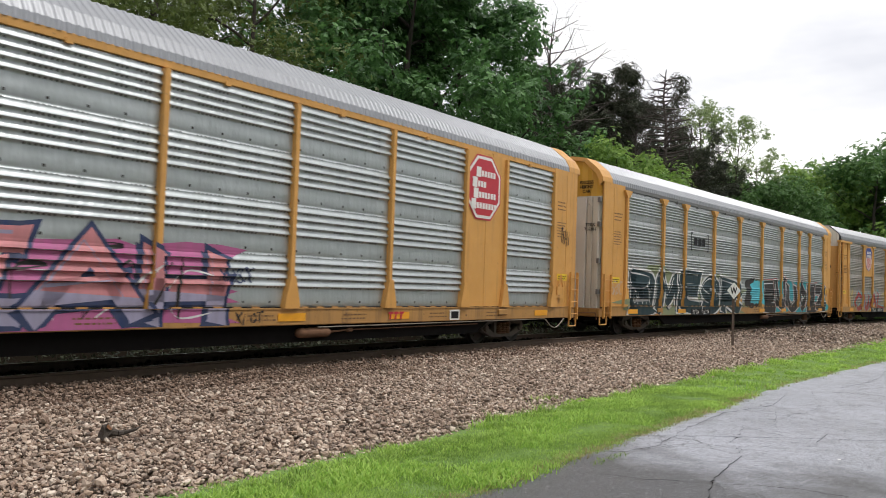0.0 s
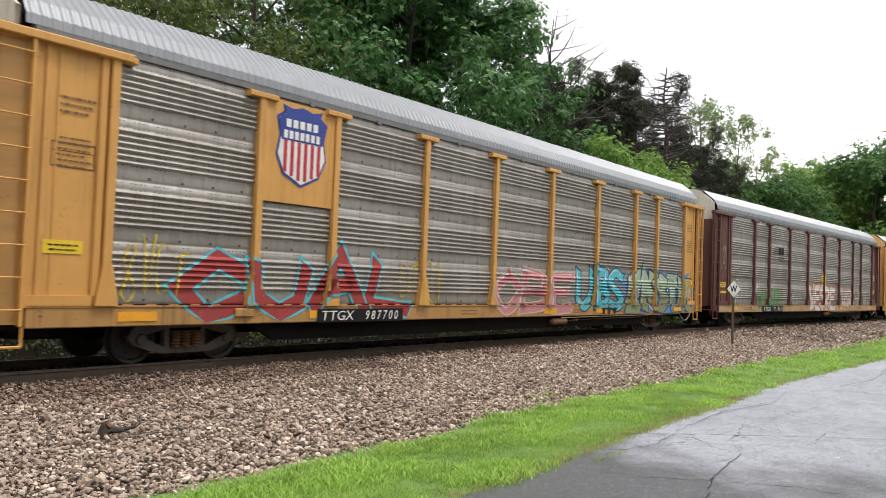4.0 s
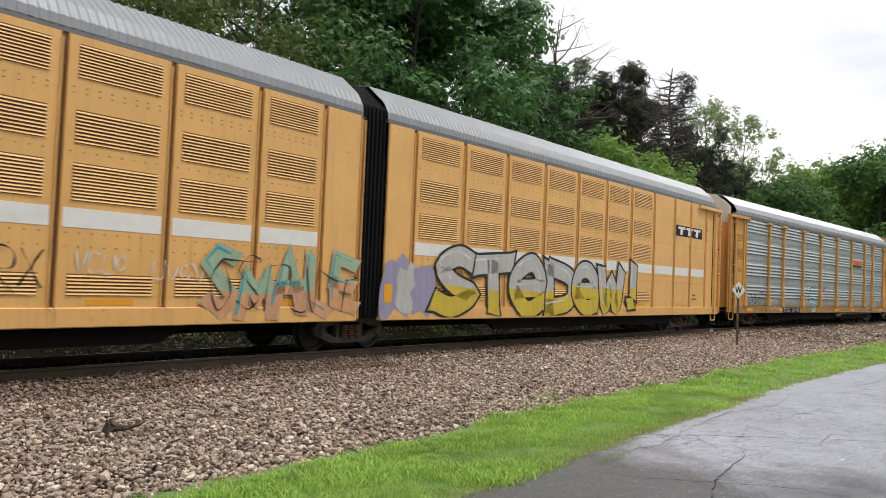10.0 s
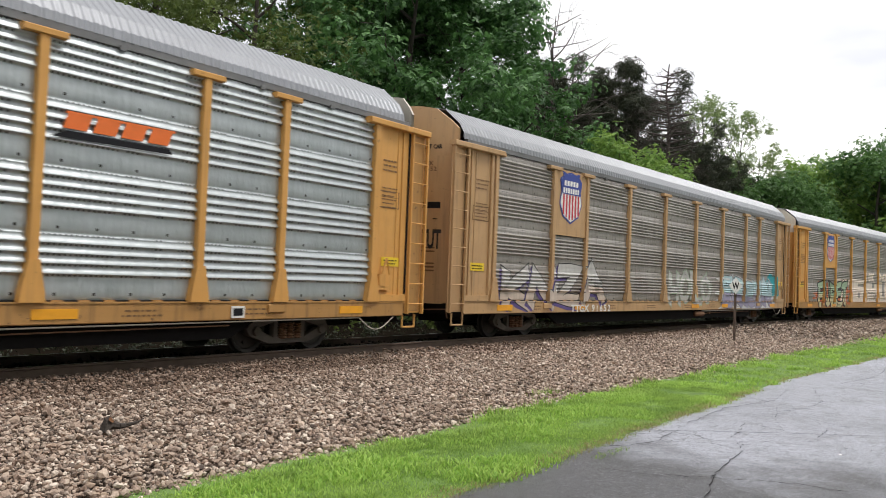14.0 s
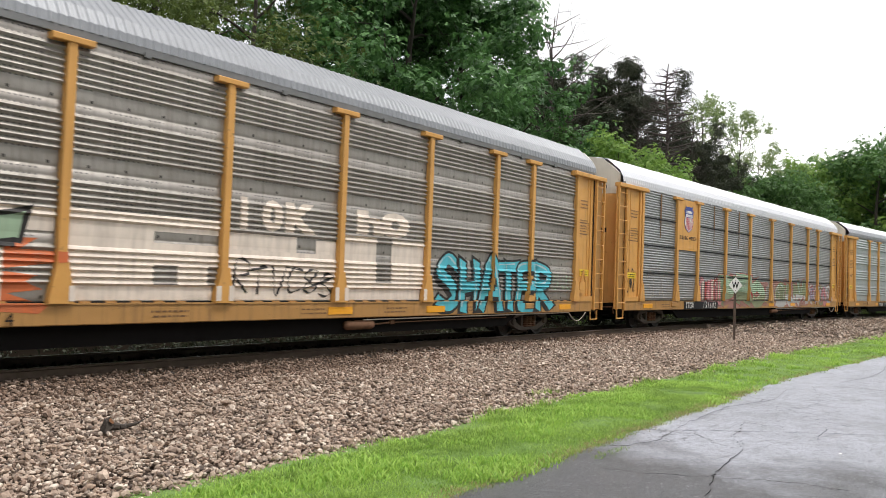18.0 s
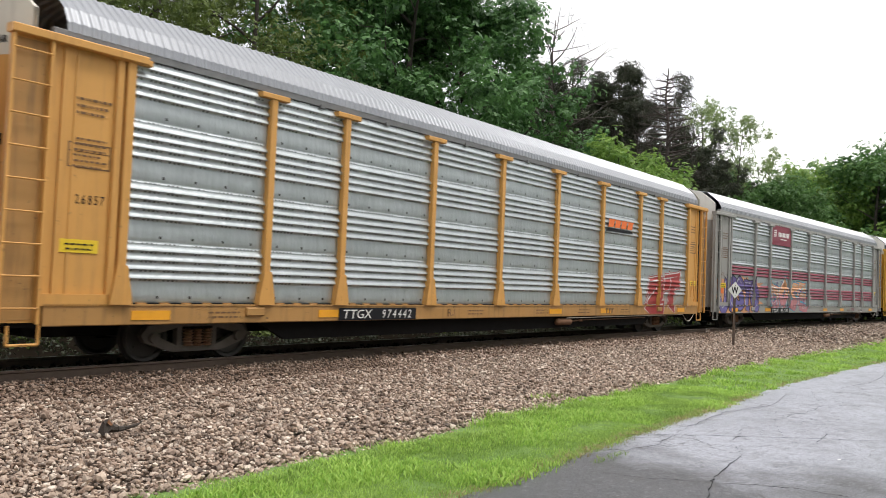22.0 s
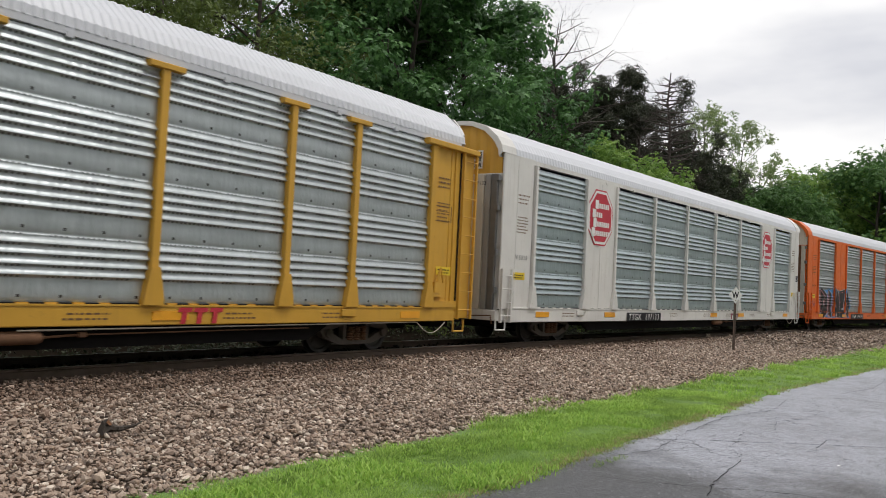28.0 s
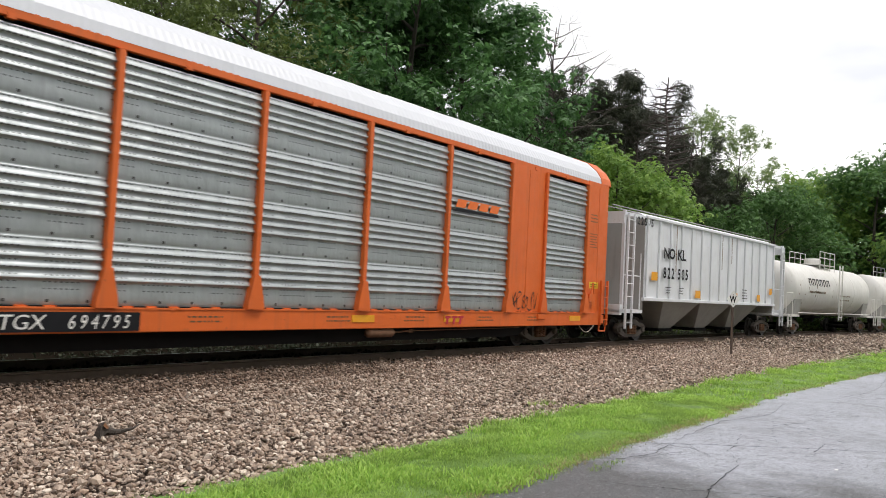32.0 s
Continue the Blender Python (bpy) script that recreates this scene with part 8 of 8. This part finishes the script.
face = part("graffiti_shape", drape(head_shape(1.09), 0.001), SPRAY["black"], car_f, "pale teal rounded head with black strokes")
part("shape_fill", drape(head_shape(1.0), 0.004), SPRAY["sky"], face)
for keys in ([(-2.5, 1.72), (-2.25, 1.85), (-2.15, 1.66)], [(-2.85, 1.40), (-2.5, 1.44), (-2.1, 1.38)], [(-2.55, 0.98), (-2.35, 1.2), (-2.05, 1.08)], [(-2.55, 0.98), (-2.25, 0.92), (-2.05, 1.08)]):
    part("shape_stroke", drape(ribbon(keys, 0.022, 0, True), 0.007), SPRAY["black"], face)
scrawl(car_f, -0.85, 0.75, 0.75, 2.1, "magenta", 88, 2, None, 0.035)
wedge_logo(car_f, 4.8, 3.55, 2.0, 0.26, -1.53)
reporting_mark(car_f, -7.05, "TTGX 254199", -1.566, 2.45, 0.70, 0.21)
part("number", lettering("R1", -3.4, -3.05, 0.74, 0.92, -1.567, 0.0), MARK_BROWN, car_f)
part("number", lettering("26831", -12.66, -12.16, 2.52, 2.66, -1.506, 0.0), MARK_BLACK, car_f)
plate(car_f, 8.15, 8.45, 0.72, 0.93, -1.567, MARK_WHITE, "route_card")
plate(car_f, 8.19, 8.41, 0.76, 0.89, -1.571, MARK_BLACK, "card_field")
ladder_end_words(car_f, "254199")

coat(car_g, "mixed")
shield_logo(car_g, -8.03, 4.08, 1.3, 1.55, -1.54)
piece(car_g, "KNZA", -11.5, -5.9, 0.85, 2.0, "silver", "black", 91, None, "bone", None, r=0.19, rim_w=0.03, glint=None, shade="purple", hard=True, sway=1.5)
piece(car_g, "HOLO", -0.8, 3.4, 0.9, 2.05, "silver", "mint", 92, None, None, None, r=0.12, rim_w=0.03, glint=None)
piece(car_g, "ERRUN", 4.6, 11.2, 0.76, 1.95, "sky", "black", 93, "white", "lilac", "white", r=0.25, rim_w=0.035)
part("graffiti_patch", drape(cloud_ring(10.7, 12.2, 1.3, 2.3, 94, 18, 0.2), 0.002), SPRAY["teal"], car_g)
blobs(car_g, 4.8, 10.8, 1.3, 1.95, ["yellow", "bone", "sky"], 95, 3)
part("number", lettering("TTGX 91652", -7.85, -5.3, 0.70, 0.90, -1.567, 0.03), MARK_WHITE, car_g)
for y0, k in ((-1.1, 0), (-0.5, 1)):
    end_words(car_g, "SK" if k else "TUT", y0, y0 + 0.5, 2.3 + 0.4 * k, 2.75 + 0.4 * k, SPRAY["black"])
ladder_end_words(car_g, "991652")

coat(car_h, "mixed")
shield_logo(car_h, -8.04, 4.04, 1.3, 1.55, -1.54)
piece(car_h, "FURET", -9.9, -4.8, 0.76, 2.1, "mint", "black", 101, "orange", "cream", None, r=0.16, rim_w=0.075, glint=None, shade="black", hard=True, puff=0.3)
for x0, x1, z0, z1 in ((-6.95, -4.2, 2.05, 2.38), (-5.9, -4.9, 1.04, 2.05), (-4.0, -1.28, 1.04, 1.30), (-4.0, -2.55, 1.30, 2.42), (-2.55, -1.28, 1.62, 1.98), (-2.55, -1.28, 2.16, 2.42), (-2.1, -1.5, 1.30, 1.62),
                       (-1.12, 1.62, 1.04, 1.95), (-1.12, 0.55, 1.95, 2.25), (1.05, 1.62, 1.95, 2.22), (1.78, 2.85, 1.04, 2.38), (2.85, 3.35, 1.04, 1.42), (3.35, 4.5, 1.04, 2.36)):
    part("graffiti_letter", drape(Geo().add([(x0, 0, z0), (x1, 0, z0), (x1, 0, z1), (x0, 0, z1)], [(0, 1, 2, 3)]), 0.0005), SPRAY["rolled"], car_h, "pale rolled block letters")
part("number", drape(lettering("10K", -1.05, 0.95, 2.36, 2.86, 0, 0.06), 0.002), SPRAY["rolled"], car_h)
part("graffiti_letter", drape(lettering("ho", 2.3, 3.9, 2.46, 2.9, 0, 0.06), 0.002), SPRAY["rolled"], car_h)
scrawl(car_h, -1.0, 1.55, 1.15, 1.75, "black", 107, 6, None, 0.022)
piece(car_h, "SHATER", 5.0, 10.4, 0.76, 2.05, "cyan", "black", 103, None, None, None, r=0.13, rim_w=0.06, glint="sky", shade="black", sway=0.6)
scrawl(car_h, -11.7, -9.6, 1.2, 2.1, "white", 104, 2, None, 0.02)
scrawl(car_h, -12.7, -12.2, 1.9, 2.1, "black", 105, 4, -1.53)
scrawl(car_h, 10.6, 11.7, 1.4, 1.8, "mint", 106, 4)
part("number", lettering("TTGX 995174", -6.7, -4.7, 0.70, 0.88, -1.575, 0.0), MARK_BLACK, car_h)
ladder_end_words(car_h, "995174")

coat(car_i, "fine")
shield_logo(car_i, -7.97, 4.15, 0.85, 1.02, -1.54)
part("slogan", lettering("BUILDING AMERICA", -8.75, -7.2, 3.36, 3.5, -1.542, 0.0), MARK_BLACK, car_i)
reporting_mark(car_i, -8.26, "TTGX 159602", -1.566, 3.3, 0.70, 0.25)
blobs(car_i, -6.6, -4.6, 0.95, 1.95, ["pink", "bone", "red"], 111, 6)
piece(car_i, "PRO", -4.9, 0.7, 0.78, 2.05, "mint", "red", 112, "rose", "olive", None, r=0.27, rim_w=0.025, glint="bone", puff=0.25)
piece(car_i, "SUM", 2.3, 7.2, 0.78, 1.95, "olive", "red", 113, "rose", "silver", None, r=0.25, rim_w=0.025, glint="sky", puff=0.25)
blobs(car_i, 7.4, 11.8, 0.78, 1.95, ["silver", "lilac", "bone", "olive", "pink"], 120, 5)
for k, (x0, x1) in enumerate(((1.0, 3.2), (3.6, 6.2), (6.6, 9.0), (9.4, 11.6))):
    scrawl(car_i, x0, x1, 0.9, 1.85, ("bone", "white", "red", "lilac")[k], 114 + k, 4)
scrawl(car_i, -11.4, -9.85, 1.1, 2.15, "chalk", 118, 3)
scrawl(car_i, -12.85, -12.3, 1.35, 2.15, "black", 119, 4, -1.512)
ladder_end_words(car_i, "159602")
for b0, k in ((-10.4, 0), (-5.4, 1), (-2.6, 2)):
    part("rust_streak", Geo().box(b0, b0 + 0.12, -1.507, -1.503, 3.9, 4.9).box(b0 + 0.03, b0 + 0.09, -1.508, -1.503, 3.3, 3.95), MARK_BROWN, car_i)

coat(car_j, "broad")
piece(car_j, "ZT", 8.2, 11.1, 0.78, 2.0, "red", "white", 121, None, None, "red", r=0.27, rim_w=0.04)
scrawl(car_j, 9.6, 11.8, 0.9, 1.4, "bone", 122, 5)
wedge_logo(car_j, 4.85, 3.55, 2.0, 0.26, -1.53)
reporting_mark(car_j, -7.05, "TTGX 974442", -1.566, 2.45, 0.70, 0.21)
part("number", lettering("R1", -3.4, -3.05, 0.74, 0.92, -1.567, 0.0), MARK_BROWN, car_j)
part("number", lettering("26857", -12.66, -12.16, 2.52, 2.66, -1.506, 0.0), MARK_BLACK, car_j)
block_mark(car_j, 4.9, 0.75, 0.6, 0.17, -1.567, MARK_BROWN)
ladder_end_words(car_j, "974442")

coat(car_k, "broad")
rib_bands(car_k, [(1, 0), (1, 1), (1, 2), (0, 0), (0, 1), (0, 2), (0, 3)], MARK_MAROON)
board = plate(car_k, -6.9, -4.22, 3.98, 4.92, -1.54, MARK_MAROON, "name_board", "maroon board with white blocks", 0.03)
for k in range(8):
    plate(car_k, -6.0 + k * 0.2, -5.86 + k * 0.2, 4.40, 4.62, -1.545, MARK_WHITE, "board_bar")
for k in range(4):
    part("board_mark", Geo().prism([(-6.65, 4.36 + k * 0.09), (-6.25, 4.40 + k * 0.09), (-6.22, 4.45 + k * 0.09), (-6.62, 4.41 + k * 0.09)], -1.545, -1.541, 1), MARK_WHITE, car_k)
plate(car_k, -5.7, -4.8, 4.26, 4.31, -1.545, MARK_WHITE, "board_bar")
piece(car_k, "JUSTO", -13.0, -8.4, 0.76, 2.2, "purple", "black", 131, "peach", "violet", None, r=0.20, rim_w=0.05, glint="white", puff=0.25)
piece(car_k, "DOSE", -7.1, -1.5, 0.78, 2.2, "peach", "purple", 132, None, "pink", "cyan", r=0.22, rim_w=0.025, glint="white", hard=True, sway=1.5)
scrawl(car_k, -7.2, -1.4, 0.85, 2.15, "purple", 133, 7, None, 0.024)
scrawl(car_k, -7.1, -1.6, 0.85, 2.05, "white", 134, 7, None, 0.014)
scrawl(car_k, -7.4, -1.2, 0.9, 2.3, "cyan", 135, 6, None, 0.016)
reporting_mark(car_k, -6.85, "TTGX 953580", -1.570, 2.5, 0.68, 0.2)
plate(car_k, -12.82, -12.54, 1.53, 1.76, -1.536, MARK_ORANGE, "warning_card")
plate(car_k, 8.9, 9.3, 0.70, 0.95, -1.567, MARK_WHITE, "route_card")
plate(car_k, 8.95, 9.25, 0.74, 0.91, -1.571, MARK_BLACK, "card_field")
block_mark(car_k, 6.9, 0.74, 0.6, 0.18, -1.567, MARK_MAROON)
end_words(car_k, "EXCESS HEIGHT CAR", -1.05, -0.05, 4.84, 4.94, MARK_BROWN)
end_words(car_k, "953580", -0.95, -0.40, 4.30, 4.40, MARK_BLACK)
part("number", lettering("210725", -13.0, -12.35, 2.30, 2.42, -1.512, 0.0), MARK_BROWN, car_k)

for x0, x1 in ((-6.3, -6.18), (-4.75, -4.63)):
    part("bracket_mark", Geo().box(x0, x0 + 0.05, -1.526, -1.522, 3.22, 3.9).box(x0, x1, -1.526, -1.522, 3.22, 3.28), MARK_BLACK, car_l)
for k in range(3):
    part("logo_block", Geo().prism([(-6.0 + k * 0.4, 3.42), (-5.7 + k * 0.4, 3.42), (-5.7 + k * 0.4, 3.72), (-6.0 + k * 0.4, 3.72)], -1.526, -1.522, 1), MARK_BLACK, car_l)
reporting_mark(car_l, -7.1, "TTGX 963146", -1.566, 2.5, 0.70, 0.22)
block_mark(car_l, 5.05, 0.70, 0.95, 0.27, -1.567, MARK_RED)
end_words(car_l, "EXCESS HEIGHT CAR", -1.05, -0.05, 4.84, 4.94, MARK_BLACK)
end_words(car_l, "963146", -0.95, -0.40, 4.30, 4.40, MARK_BLACK)
part("number", lettering("804402", -12.9, -12.4, 2.42, 2.52, -1.512, 0.0), MARK_BLACK, car_l)

octagon_logo(car_m, -8.08, 3.9, 1.6, 1.76, -1.52)
octagon_logo(car_m, 8.22, 3.9, 1.55, 1.7, -1.52)
reporting_mark(car_m, -6.05, "TTGX 697133", -1.566, 2.65, 0.63, 0.24)
block_mark(car_m, 3.6, 0.66, 1.0, 0.24, -1.567, MARK_MAROON)
part("number", lettering("V 5026", -12.75, -12.15, 2.33, 2.46, -1.524, 0.0), MARK_BLACK, car_m)
part("number", lettering("BI", 13.0, 13.3, 2.55, 2.85, -1.524, 0.03), MARK_BLACK, car_m)
for k, wd in enumerate(("EXCESS", "HEIGHT", "CAR")):
    end_words(car_m, wd, -0.8, -0.45 + 0.1 * (k < 2), 5.10 - k * 0.15, 5.20 - k * 0.15, MARK_BLACK, -1, False, WHITE_PAINT)
end_words(car_m, "697133", -1.0, -0.5, 4.30, 4.40, MARK_BLACK, -1, False)

coat(car_n, "broad", (1, 7), -1.524)
piece(car_n, "DIMEO", -11.3, -6.2, 0.74, 2.3, "black", "white", 141, "blue", None, None, r=0.26, rim_w=0.025, glint="pink", shade="pink", hard=True)
reporting_mark(car_n, -6.0, "TTGX 694795", -1.570, 2.5, 0.66, 0.24)
part("number", lettering("28556", -12.75, -12.2, 2.40, 2.53, -1.524, 0.0), MARK_BLACK, car_n)
wedge_logo(car_n, 4.75, 3.55, 2.1, 0.2, -1.53)
scrawl(car_n, 7.6, 9.0, 1.1, 1.55, "black", 142, 5, -1.53)
scrawl(car_n, -12.95, -12.2, 1.3, 1.7, "purple", 143, 4, -1.524)
block_mark(car_n, 4.6, 0.70, 0.8, 0.2, -1.567, MARK_RED)
for k, wd in enumerate(("EXCESS", "HEIGHT", "CAR")):
    end_words(car_n, wd, -0.8, -0.35, 5.30 - k * 0.15, 5.40 - k * 0.15, MARK_BLACK, -1, False)
end_words(car_n, "694795", -1.0, -0.5, 4.30, 4.40, MARK_BROWN, -1, False)


def motions():
    """The whole train runs past; every wheelset turns with it."""
    for car, centre in MOVERS:
        rows = []
        for k in range(65):
            t = k * 0.5
            x, y, a = line(centre - travel(t))
            rows.append((t, pose(x, y, 0, 0, 0, math.degrees(a))))
        walk(car, rows)
    middle = dict(MOVERS)
    for w, ax, car in SPINNERS:
        # a wheel turns while its car is on this stretch of the line, with rows for every frame there
        on = [k for k in range(32 * FPS + 1) if -45 < middle[car] - travel(k / FPS) < 125]
        if not on:
            continue
        rows = [(k / FPS, pose(ax, 0, WHEEL_R, 0, -math.degrees((travel(k / FPS) - travel(on[0] / FPS)) / WHEEL_R), 0)) for k in on]
        walk(w, ([(0, rows[0][1])] if on[0] else []) + rows + ([(32.0, rows[-1][1])] if on[-1] < 32 * FPS else []))


motions()
